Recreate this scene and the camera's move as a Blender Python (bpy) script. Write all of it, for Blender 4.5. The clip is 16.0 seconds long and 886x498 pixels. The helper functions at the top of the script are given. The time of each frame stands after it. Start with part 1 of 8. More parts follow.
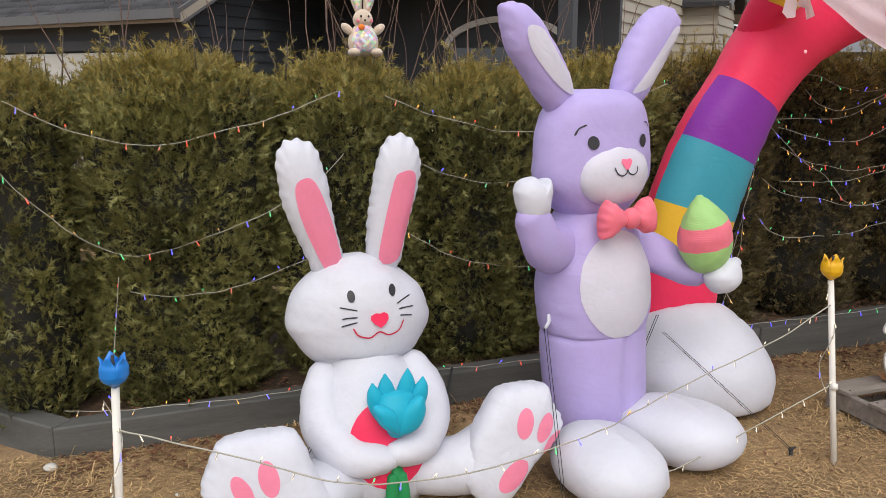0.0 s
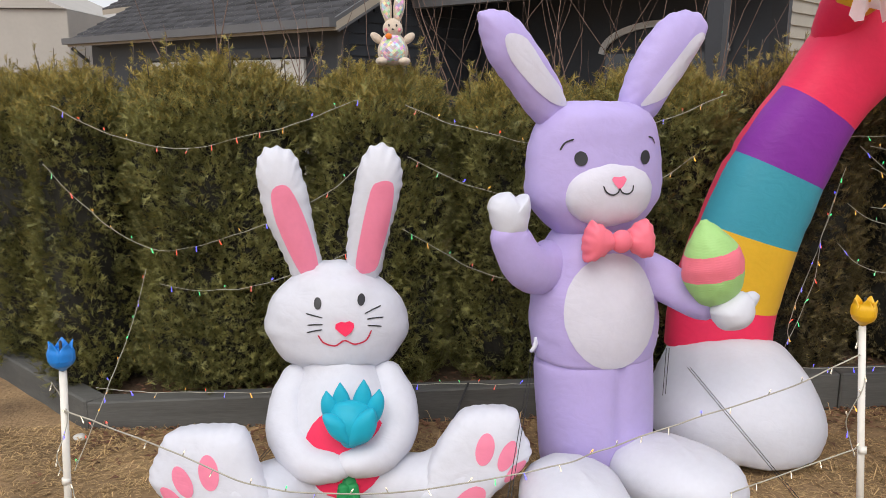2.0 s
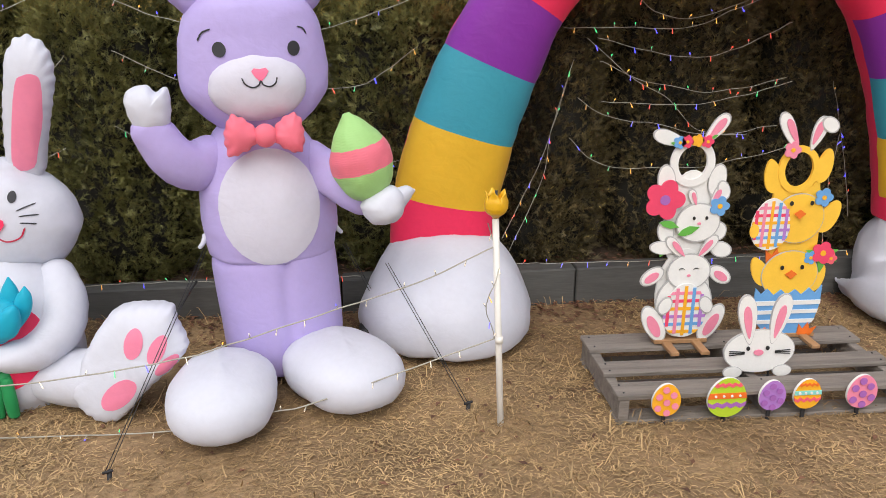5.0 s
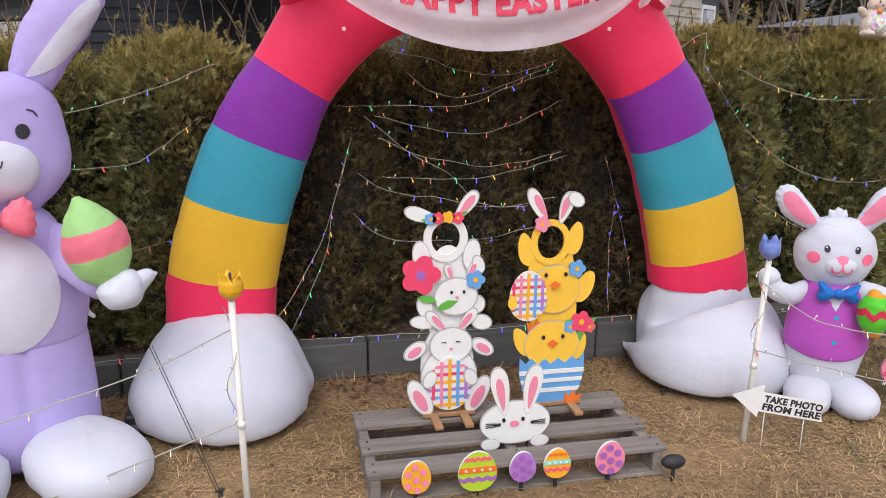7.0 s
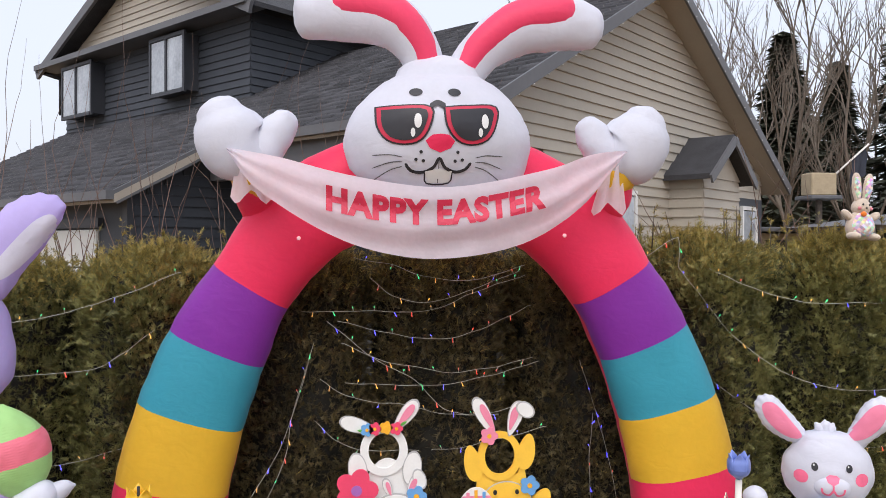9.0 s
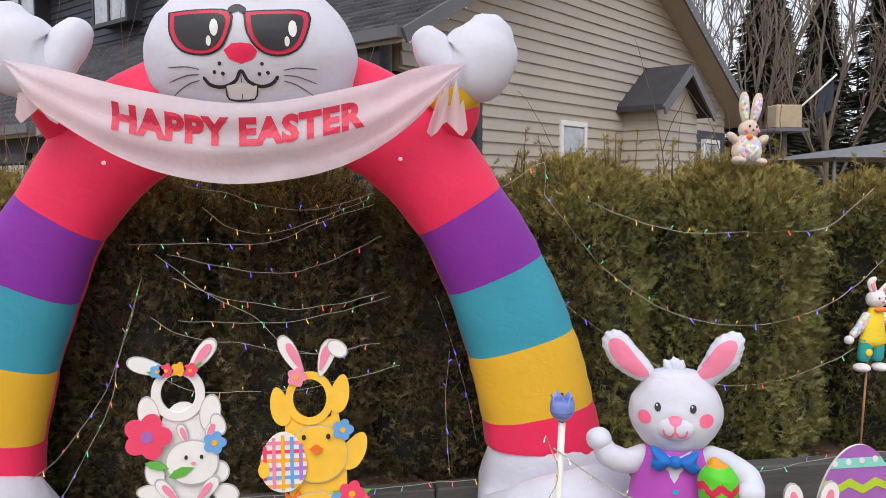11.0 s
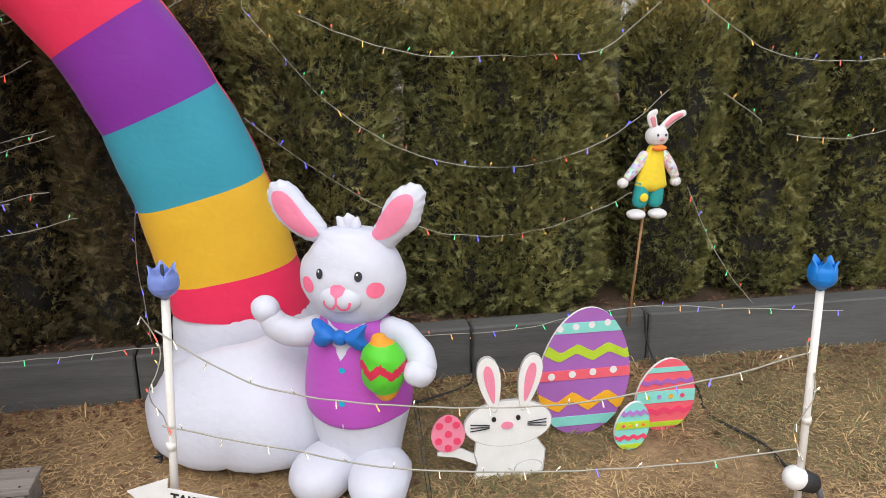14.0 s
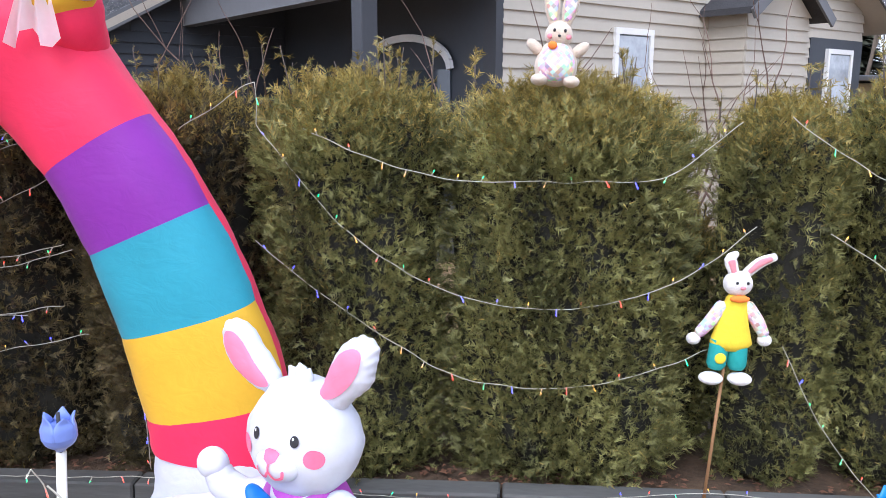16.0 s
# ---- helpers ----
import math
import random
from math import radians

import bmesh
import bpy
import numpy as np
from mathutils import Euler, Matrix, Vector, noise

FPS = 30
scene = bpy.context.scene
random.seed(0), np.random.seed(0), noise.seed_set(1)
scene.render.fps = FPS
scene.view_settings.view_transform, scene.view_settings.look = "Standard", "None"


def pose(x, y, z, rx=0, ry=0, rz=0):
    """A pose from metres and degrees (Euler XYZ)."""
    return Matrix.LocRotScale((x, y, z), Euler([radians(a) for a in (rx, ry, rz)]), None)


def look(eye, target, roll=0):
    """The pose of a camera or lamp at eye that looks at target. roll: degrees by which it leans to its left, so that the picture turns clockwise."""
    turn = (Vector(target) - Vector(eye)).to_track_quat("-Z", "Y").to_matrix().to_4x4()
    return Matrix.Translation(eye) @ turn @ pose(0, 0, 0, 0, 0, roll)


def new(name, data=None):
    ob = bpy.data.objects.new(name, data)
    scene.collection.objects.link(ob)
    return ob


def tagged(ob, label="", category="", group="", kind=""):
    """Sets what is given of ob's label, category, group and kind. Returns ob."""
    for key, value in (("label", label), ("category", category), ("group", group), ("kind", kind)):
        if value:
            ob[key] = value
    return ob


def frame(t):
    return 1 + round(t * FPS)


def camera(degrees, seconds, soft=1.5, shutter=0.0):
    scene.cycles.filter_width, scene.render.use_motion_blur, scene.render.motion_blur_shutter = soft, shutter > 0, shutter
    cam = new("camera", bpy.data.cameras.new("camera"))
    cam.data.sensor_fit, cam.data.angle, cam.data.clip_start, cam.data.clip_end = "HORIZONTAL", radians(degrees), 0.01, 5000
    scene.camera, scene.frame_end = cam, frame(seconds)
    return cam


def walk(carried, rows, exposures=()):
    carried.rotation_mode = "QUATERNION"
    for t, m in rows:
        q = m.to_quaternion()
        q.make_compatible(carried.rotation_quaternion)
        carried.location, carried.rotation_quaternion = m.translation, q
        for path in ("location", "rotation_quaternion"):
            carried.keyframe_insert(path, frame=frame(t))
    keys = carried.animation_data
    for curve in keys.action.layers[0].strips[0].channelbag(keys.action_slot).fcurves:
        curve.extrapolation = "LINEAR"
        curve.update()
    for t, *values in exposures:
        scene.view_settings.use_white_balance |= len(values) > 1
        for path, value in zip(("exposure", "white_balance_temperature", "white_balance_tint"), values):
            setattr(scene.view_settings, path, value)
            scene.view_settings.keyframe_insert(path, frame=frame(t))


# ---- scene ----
cam = camera(58.2, 16.0, soft=0.9)
EXPOSURES = [(0, -0.06, 6450, 11), (2, -0.04, 6450, 11), (4, 0.04, 6450, 11), (7.3, 0.02, 6050, 14), (11.5, 0.0, 6150, 14), (13, 0.08, 6150, 11), (14.5, 0.1, 6150, 11), (15, 0.22, 6050, 12), (15.5, 0.42, 5900, 13), (16, 0.70, 5450, 15)]
PATH = [
    (0, (-0.055, -0.085, 1.613), (0.577, 1.765, 1.191), -0),
    (0.5, (0.16, -0.118, 1.662), (0.661, 1.772, 1.242), 0.1),
    (1, (0.392, -0.216, 1.662), (0.761, 1.707, 1.256), 0.2),
    (1.5, (0.612, -0.247, 1.654), (0.836, 1.7, 1.258), 0.3),
    (2, (0.814, -0.187, 1.635), (0.953, 1.766, 1.223), 0.3),
    (2.5, (0.993, -0.168, 1.61), (1.099, 1.776, 1.151), 0.3),
    (3, (1.244, -0.218, 1.621), (1.276, 1.712, 1.097), 0.4),
    (3.5, (1.439, -0.233, 1.611), (1.429, 1.678, 1.022), 0.4),
    (4, (1.624, -0.201, 1.625), (1.645, 1.689, 0.972), 0.4),
    (4.5, (1.84, -0.18, 1.618), (1.94, 1.709, 0.971), 0.2),
    (5, (2.053, -0.279, 1.599), (2.233, 1.607, 0.958), 0.2),
    (5.2, (2.141, -0.331, 1.596), (2.342, 1.555, 0.96), 0.1),
    (7.3, (2.736, -0.362, 1.684), (3.154, 1.549, 1.27), 0.4),
    (7.5, (2.784, -0.381, 1.692), (3.192, 1.546, 1.345), 0.4),
    (8, (2.877, -0.395, 1.708), (3.217, 1.564, 1.496), 0.5),
    (8.2, (2.935, -0.395, 1.704), (3.234, 1.576, 1.545), 0.5),
    (10.3, (3.616, -0.249, 1.699), (3.846, 1.736, 1.769), -0.1),
    (10.5, (3.689, -0.237, 1.684), (3.927, 1.749, 1.712), -0.2),
    (11, (3.897, -0.142, 1.645), (4.165, 1.833, 1.485), -0.2),
    (11.5, (4.088, -0.04, 1.63), (4.401, 1.908, 1.3), -0.2),
    (12, (4.294, -0.023, 1.628), (4.634, 1.893, 1.167), -0.2),
    (12.5, (4.527, -0.007, 1.625), (4.884, 1.897, 1.127), -0.3),
    (13, (4.721, 0.085, 1.6), (5.077, 1.976, 1.056), -0.2),
    (13.5, (4.895, 0.211, 1.621), (5.247, 2.091, 1.036), -0.1),
    (14, (5.083, 0.287, 1.632), (5.416, 2.166, 1.031), 0),
    (14.5, (5.302, 0.354, 1.667), (5.569, 2.251, 1.094), -0.1),
    (15, (5.456, 0.481, 1.655), (5.595, 2.407, 1.134), 0),
    (15.5, (5.602, 0.627, 1.675), (5.628, 2.573, 1.216), 0.1),
    (16, (5.793, 0.715, 1.695), (5.627, 2.673, 1.324), 0.2),
]
walk(cam, [(t, look(eye, target, roll)) for t, eye, target, roll in PATH], EXPOSURES)

from mathutils.bvhtree import BVHTree

# ---- world and light: overcast daylight ----
world = bpy.data.worlds.new("overcast_sky")
scene.world = world
world.use_nodes = True
wn, wl = world.node_tree.nodes, world.node_tree.links
wn.clear()
sky = wn.new("ShaderNodeTexSky")
sky.sky_type, sky.sun_disc = "NISHITA", False
sky.sun_elevation, sky.sun_rotation = radians(48), radians(200)
sky.air_density, sky.dust_density, sky.ozone_density = 1.0, 6.0, 1.0
wbg, wcloud, wmix, wout = wn.new("ShaderNodeBackground"), wn.new("ShaderNodeBackground"), wn.new("ShaderNodeAddShader"), wn.new("ShaderNodeOutputWorld")
wbg.inputs["Strength"].default_value = 0.05
wcloud.inputs["Color"].default_value = (0.96, 0.98, 1.015, 1)
wcloud.inputs["Strength"].default_value = 0.82
wl.new(sky.outputs[0], wbg.inputs["Color"])
wl.new(wbg.outputs[0], wmix.inputs[0])
wl.new(wcloud.outputs[0], wmix.inputs[1])
wl.new(wmix.outputs[0], wout.inputs["Surface"])
sun = new("sun", bpy.data.lights.new("sun", "SUN"))
sun.data.energy, sun.data.angle, sun.data.color = 1.4, radians(45), (1.0, 0.96, 0.9)
sun.matrix_world = look((0, -6, 8), (1.5, 0, 0))

# ---- materials ----
def material(name, base, rough=0.6, var=0.12, scale=6.0, bump=0.2, bump_scale=60.0, metal=0.0, sheen=0.0,
             emit=None, power=0.0, second=None, stretch=(1, 1, 1), islands=0.0, objects=0.0, coat=0.0, fine=None, through_light=0.0):
    """Principled surface with colour variation at two scales and a fine relief, in object metres."""
    m = bpy.data.materials.new(name)
    m.use_nodes = True
    n, l = m.node_tree.nodes, m.node_tree.links
    b = n["Principled BSDF"]
    b.inputs["Roughness"].default_value, b.inputs["Metallic"].default_value = rough, metal
    b.inputs["Sheen Weight"].default_value, b.inputs["Coat Weight"].default_value = sheen, coat
    if emit:
        b.inputs["Emission Color"].default_value, b.inputs["Emission Strength"].default_value = (*emit, 1), power
    tc, mp = n.new("ShaderNodeTexCoord"), n.new("ShaderNodeMapping")
    mp.inputs["Scale"].default_value = stretch
    l.new(tc.outputs["Object"], mp.inputs[0])
    big, small, ramp = n.new("ShaderNodeTexNoise"), n.new("ShaderNodeTexNoise"), n.new("ShaderNodeMixRGB")
    big.inputs["Scale"].default_value, big.inputs["Detail"].default_value = scale, 5
    small.inputs["Scale"].default_value, small.inputs["Detail"].default_value = fine or scale * 9, 4
    l.new(mp.outputs[0], big.inputs[0])
    l.new(mp.outputs[0], small.inputs[0])
    mid = n.new("ShaderNodeMath")
    mid.operation = "MULTIPLY_ADD"
    l.new(small.outputs[0], mid.inputs[0])
    mid.inputs[1].default_value = 0.45
    l.new(big.outputs[0], mid.inputs[2])
    spread = n.new("ShaderNodeMapRange")
    spread.inputs["From Min"].default_value, spread.inputs["From Max"].default_value = 0.45, 1.0
    l.new(mid.outputs[0], spread.inputs[0])
    dark = tuple(c * (1 - var) for c in base)
    light = second or tuple(min(1, c * (1 + var)) for c in base)
    ramp.inputs[1].default_value, ramp.inputs[2].default_value = (*dark, 1), (*light, 1)
    l.new(spread.outputs[0], ramp.inputs[0])
    col = ramp.outputs[0]
    for amount, node, sock in ((islands, "ShaderNodeNewGeometry", "Random Per Island"), (objects, "ShaderNodeObjectInfo", "Random")):
        if amount:
            g, r, mul = n.new(node), n.new("ShaderNodeMapRange"), n.new("ShaderNodeVectorMath")
            r.inputs["To Min"].default_value, r.inputs["To Max"].default_value = 1 - amount, 1 + amount
            mul.operation = "SCALE"
            l.new(g.outputs[sock], r.inputs[0])
            l.new(col, mul.inputs[0])
            l.new(r.outputs[0], mul.inputs["Scale"])
            col = mul.outputs[0]
    l.new(col, b.inputs["Base Color"])
    if bump:
        bn, bp = n.new("ShaderNodeTexNoise"), n.new("ShaderNodeBump")
        bn.inputs["Scale"].default_value, bn.inputs["Detail"].default_value = bump_scale, 3
        l.new(mp.outputs[0], bn.inputs[0])
        l.new(bn.outputs[0], bp.inputs["Height"])
        bp.inputs["Strength"].default_value, bp.inputs["Distance"].default_value = bump, 0.01
        l.new(bp.outputs[0], b.inputs["Normal"])
    if through_light:
        tr, mx = n.new("ShaderNodeBsdfTranslucent"), n.new("ShaderNodeMixShader")
        l.new(col, tr.inputs["Color"])
        mx.inputs[0].default_value = through_light
        l.new(b.outputs[0], mx.inputs[1])
        l.new(tr.outputs[0], mx.inputs[2])
        l.new(mx.outputs[0], n["Material Output"].inputs["Surface"])
    return m


LAMPGLOW = material("lit_bulb", (0.95, 0.45, 0.48), rough=0.4, bump=0, emit=(1.0, 0.7, 0.7), power=0.3)


def nylon(name, base, thin=0.22):
    """Thin puffed fabric: soft gloss, broad creases and a fine crinkle."""
    m = material(name, base, rough=0.5, var=0.05, scale=5, bump=0.0, sheen=0.1, through_light=thin)
    n, l = m.node_tree.nodes, m.node_tree.links
    b, tc = n["Principled BSDF"], n.new("ShaderNodeTexCoord")
    b.inputs["Specular IOR Level"].default_value = 0.35
    mp = n.new("ShaderNodeMapping")
    mp.inputs["Scale"].default_value = (1.0, 1.0, 1.5)
    l.new(tc.outputs["Object"], mp.inputs[0])
    a, c = n.new("ShaderNodeTexNoise"), n.new("ShaderNodeTexNoise")
    a.inputs["Scale"].default_value, a.inputs["Detail"].default_value, a.inputs["Distortion"].default_value = 11, 3, 1.6
    c.inputs["Scale"].default_value, c.inputs["Detail"].default_value = 45, 3
    l.new(mp.outputs[0], a.inputs[0])
    l.new(tc.outputs["Object"], c.inputs[0])
    p, q = n.new("ShaderNodeBump"), n.new("ShaderNodeBump")
    p.inputs["Strength"].default_value, p.inputs["Distance"].default_value = 0.10, 0.03
    q.inputs["Strength"].default_value, q.inputs["Distance"].default_value = 0.06, 0.01
    l.new(a.outputs[0], p.inputs["Height"])
    l.new(c.outputs[0], q.inputs["Height"])
    l.new(p.outputs[0], q.inputs["Normal"])
    l.new(q.outputs[0], b.inputs["Normal"])
    return m


WHITE = nylon("white_nylon", (0.685, 0.70, 0.775), 0.16)
LILAC = nylon("lilac_nylon", (0.53, 0.44, 0.80), 0.18)
GREYWHITE = nylon("pale_grey_nylon", (0.71, 0.70, 0.79), 0.18)
PINK = nylon("pink_nylon", (0.92, 0.27, 0.41))
CORAL = nylon("coral_nylon", (0.93, 0.21, 0.29))
REDPINK = nylon("hot_red_nylon", (0.93, 0.035, 0.12))
CORAL_HOT = nylon("hot_coral_nylon", (0.95, 0.07, 0.17))
VIOLET = nylon("violet_nylon", (0.25, 0.03, 0.38))
TEAL = nylon("teal_nylon", (0.05, 0.36, 0.47))
YELLOW = nylon("yellow_nylon", (0.86, 0.52, 0.03))
MAGENTA = nylon("orchid_nylon", (0.56, 0.10, 0.57))
BLUE = nylon("blue_nylon", (0.02, 0.18, 0.62))
TURQ = nylon("turquoise_nylon", (0.012, 0.46, 0.64))
GREEN = nylon("green_nylon", (0.02, 0.30, 0.09))
LIME = nylon("lime_nylon", (0.12, 0.65, 0.03))
PALEGREEN = nylon("pale_green_nylon", (0.40, 0.70, 0.25))
ORANGE = nylon("orange_nylon", (0.85, 0.35, 0.02))
INK = material("black_print", (0.02, 0.02, 0.025), rough=0.5, bump=0)
REDPRINT = material("red_print", (0.55, 0.02, 0.06), rough=0.5, bump=0)
CHEEK = material("pink_print", (0.86, 0.16, 0.28), rough=0.5, bump=0)
SHEER = material("sheer_white_fabric", (0.90, 0.84, 0.89), rough=0.5, var=0.06, bump=0.9, bump_scale=16, through_light=0.55)
BARK = material("grey_bark", (0.105, 0.085, 0.068), rough=0.9, var=0.4, scale=14, bump=0.6)
TWIG = material("reddish_twig", (0.17, 0.11, 0.085), rough=0.85, var=0.3, scale=14)
FOLIAGE = material("arborvitae_leaf", (0.125, 0.136, 0.037), rough=0.62, var=0.6, scale=5.5, fine=34, stretch=(1, 1, 0.5), bump=0, second=(0.31, 0.30, 0.095), islands=0.35, through_light=0.12)
DRYLEAF = material("dry_arborvitae_leaf", (0.08, 0.066, 0.028), rough=0.7, var=0.6, scale=5.5, fine=34, stretch=(1, 1, 0.5), bump=0, second=(0.18, 0.14, 0.055), islands=0.35, through_light=0.08)
TIPS = material("bronzed_leaf_tip", (0.26, 0.195, 0.04), rough=0.65, var=0.4, scale=4, bump=0, second=(0.42, 0.32, 0.08), islands=0.4, through_light=0.12)
# Near-black colour paints the shade deep inside the hedge.
CORE_SHADE = material("hedge_inner_shade", (0.014, 0.013, 0.008), rough=0.9, var=0.5, scale=9, bump=0.8, bump_scale=30)
SOIL = material("dry_lawn_soil", (0.195, 0.12, 0.06), rough=0.95, var=0.45, scale=2.2, fine=38, bump=0.9, bump_scale=55, second=(0.40, 0.265, 0.135))
STRAW = material("straw_grass", (0.35, 0.22, 0.10), rough=0.8, var=0.3, scale=1.6, fine=14, bump=0, second=(0.55, 0.38, 0.18), islands=0.45)
BEDSOIL = material("dark_bed_soil", (0.045, 0.03, 0.018), rough=0.95, var=0.5, scale=5, fine=45, bump=0.9, bump_scale=50, second=(0.12, 0.075, 0.042))
DEADLEAF = material("dead_leaf", (0.16, 0.075, 0.04), rough=0.8, var=0.4, scale=9, bump=0.2, islands=0.4)
TIMBER = material("grey_kerb_timber", (0.088, 0.088, 0.082), rough=0.85, var=0.3, scale=5, fine=60, bump=0.2, bump_scale=40, stretch=(0.3, 1, 3))
PALLETWOOD = material("weathered_pallet_wood", (0.20, 0.175, 0.15), rough=0.85, var=0.35, scale=7, fine=60, bump=0.5, bump_scale=70, stretch=(0.25, 4, 4), objects=0.15)
PINE = material("raw_pine", (0.36, 0.20, 0.09), rough=0.7, var=0.2, scale=9, bump=0.2, stretch=(1, 0.3, 1))
PVC = material("white_pvc", (0.74, 0.72, 0.66), rough=0.4, var=0.06, scale=8, bump=0.03)
WIRE = material("pale_light_wire", (0.40, 0.385, 0.32), rough=0.5, var=0.15, scale=20, bump=0)
CORD = material("black_cord", (0.02, 0.02, 0.022), rough=0.6, bump=0)
SIDING = material("beige_vinyl_siding", (0.40, 0.365, 0.30), rough=0.6, var=0.06, scale=1.2, bump=0.08, bump_scale=30, objects=0.03)
DARKWALL = material("charcoal_siding", (0.038, 0.044, 0.054), rough=0.6, var=0.12, scale=1.5, bump=0.08, objects=0.06)
DARKTRIM = material("charcoal_trim", (0.035, 0.038, 0.045), rough=0.5, var=0.1, scale=2, bump=0.05)
FASCIA = material("grey_fascia", (0.11, 0.112, 0.118), rough=0.5, var=0.1, scale=2, bump=0.05)
SOFFIT = material("taupe_soffit", (0.36, 0.32, 0.26), rough=0.6, var=0.06, scale=2, bump=0.05)
SHINGLE = material("charcoal_shingle", (0.042, 0.042, 0.046), rough=0.9, var=0.35, scale=3, fine=30, bump=0.7, bump_scale=60, objects=0.08, islands=0.4)
WHITETRIM = material("white_vinyl_trim", (0.72, 0.72, 0.70), rough=0.45, var=0.05, scale=3, bump=0)
GARAGEDOOR = material("pale_garage_door", (0.58, 0.58, 0.55), rough=0.5, var=0.05, scale=2, bump=0.05)
GLASS = material("window_glass", (0.05, 0.06, 0.07), rough=0.06, var=0.1, scale=2, bump=0, coat=0.6)
STONEWHITE = material("painted_block", (0.55, 0.54, 0.50), rough=0.75, var=0.1, scale=3, bump=0.3)


# ---- building helpers ----
def base_of(ob):
    v = Vector((0, 0, 0))
    while ob:
        v += ob.location
        ob = ob.parent
    return v


def thing(name, at, label, category, group="", kind=""):
    ob = new(name)
    ob.empty_display_size = 0.1
    ob.location = at
    return tagged(ob, label, category, group, kind)


CRUMPLED = {"body", "head", "ear", "arm", "leg", "foot", "hand", "arch_leg", "arch_base", "muzzle", "egg", "sleeve", "bow_loop", "thumb", "cuff", "tail"}


def part(name, bm, mat, parent=None, label="", smooth=True):
    """One mesh object from a bmesh in world metres, under a thing or a part."""
    mesh = bpy.data.meshes.new(name)
    off = base_of(parent)
    if parent:
        bmesh.ops.translate(bm, verts=bm.verts, vec=-off)
    bm.normal_update()
    first = mat[0] if isinstance(mat, (list, tuple)) else mat
    if name in CRUMPLED and first.name.endswith("nylon"):
        # slack fabric: shallow dents and puckers
        for v, d in [(v, v.normal * (0.0055 * noise.noise((v.co + off) * 9) + 0.0045 * noise.noise((v.co + off) * 23))) for v in bm.verts]:
            v.co += d
    bm.to_mesh(mesh)
    bm.free()
    for m in mat if isinstance(mat, (list, tuple)) else [mat]:
        mesh.materials.append(m)
    if smooth:
        mesh.polygons.foreach_set("use_smooth", [True] * len(mesh.polygons))
    ob = new(name, mesh)
    ob.parent = parent
    if label:
        ob["label"] = label
    return ob


def arrays(name, verts, faces, mat, parent=None, label="", smooth=False, index=None):
    """One mesh object from numpy arrays, in world metres."""
    off = np.array(base_of(parent))
    mesh = bpy.data.meshes.new(name)
    v, f = np.asarray(verts, np.float32) - off, np.asarray(faces, np.int32)
    k = f.shape[1]
    mesh.vertices.add(len(v))
    mesh.vertices.foreach_set("co", v.ravel().astype(np.float32))
    mesh.loops.add(f.size)
    mesh.loops.foreach_set("vertex_index", f.ravel())
    mesh.polygons.add(len(f))
    mesh.polygons.foreach_set("loop_start", np.arange(0, f.size, k, dtype=np.int32))
    for m in mat if isinstance(mat, (list, tuple)) else [mat]:
        mesh.materials.append(m)
    if index is not None:
        mesh.polygons.foreach_set("material_index", np.asarray(index, np.int32))
    mesh.update(calc_edges=True)
    mesh.validate()
    ob = new(name, mesh)
    ob.parent = parent
    if label:
        ob["label"] = label
    return ob


def box(bm, lo, hi, bevel=0.0, m=None):
    """Adds a box from corner lo to corner hi, its edges bevelled, moved by the matrix m."""
    c, s = [(a + b) / 2 for a, b in zip(lo, hi)], [b - a for a, b in zip(lo, hi)]
    r = bmesh.ops.create_cube(bm, size=1, matrix=Matrix.Translation(c) @ Matrix.Diagonal((*s, 1)))
    vs = r["verts"]
    if bevel:
        es = list({e for v in vs for e in v.link_edges})
        g = bmesh.ops.bevel(bm, geom=es, offset=bevel, segments=1, affect="EDGES")
        vs = list({v for f in g["faces"] for v in f.verts} | {v for v in vs if v.is_valid})
    if m is not None:
        bmesh.ops.transform(bm, matrix=m, verts=vs)
    return vs


def boxed(lo, hi, bevel=0.0, m=None):
    bm = bmesh.new()
    box(bm, lo, hi, bevel, m)
    return bm


def spline(keys, steps):
    """Catmull-Rom through rows of numbers."""
    k = np.array(keys, float)
    k = np.vstack([2 * k[0] - k[1], k, 2 * k[-1] - k[-2]])
    out = []
    for i in range(1, len(k) - 2):
        for s in range(steps):
            t = s / steps
            a, b, c, d = k[i - 1], k[i], k[i + 1], k[i + 2]
            out.append(0.5 * (2 * b + (c - a) * t + (2 * a - 5 * b + 4 * c - d) * t * t + (3 * b - a - 3 * c + d) * t ** 3))
    out.append(k[-2])
    return np.array(out)


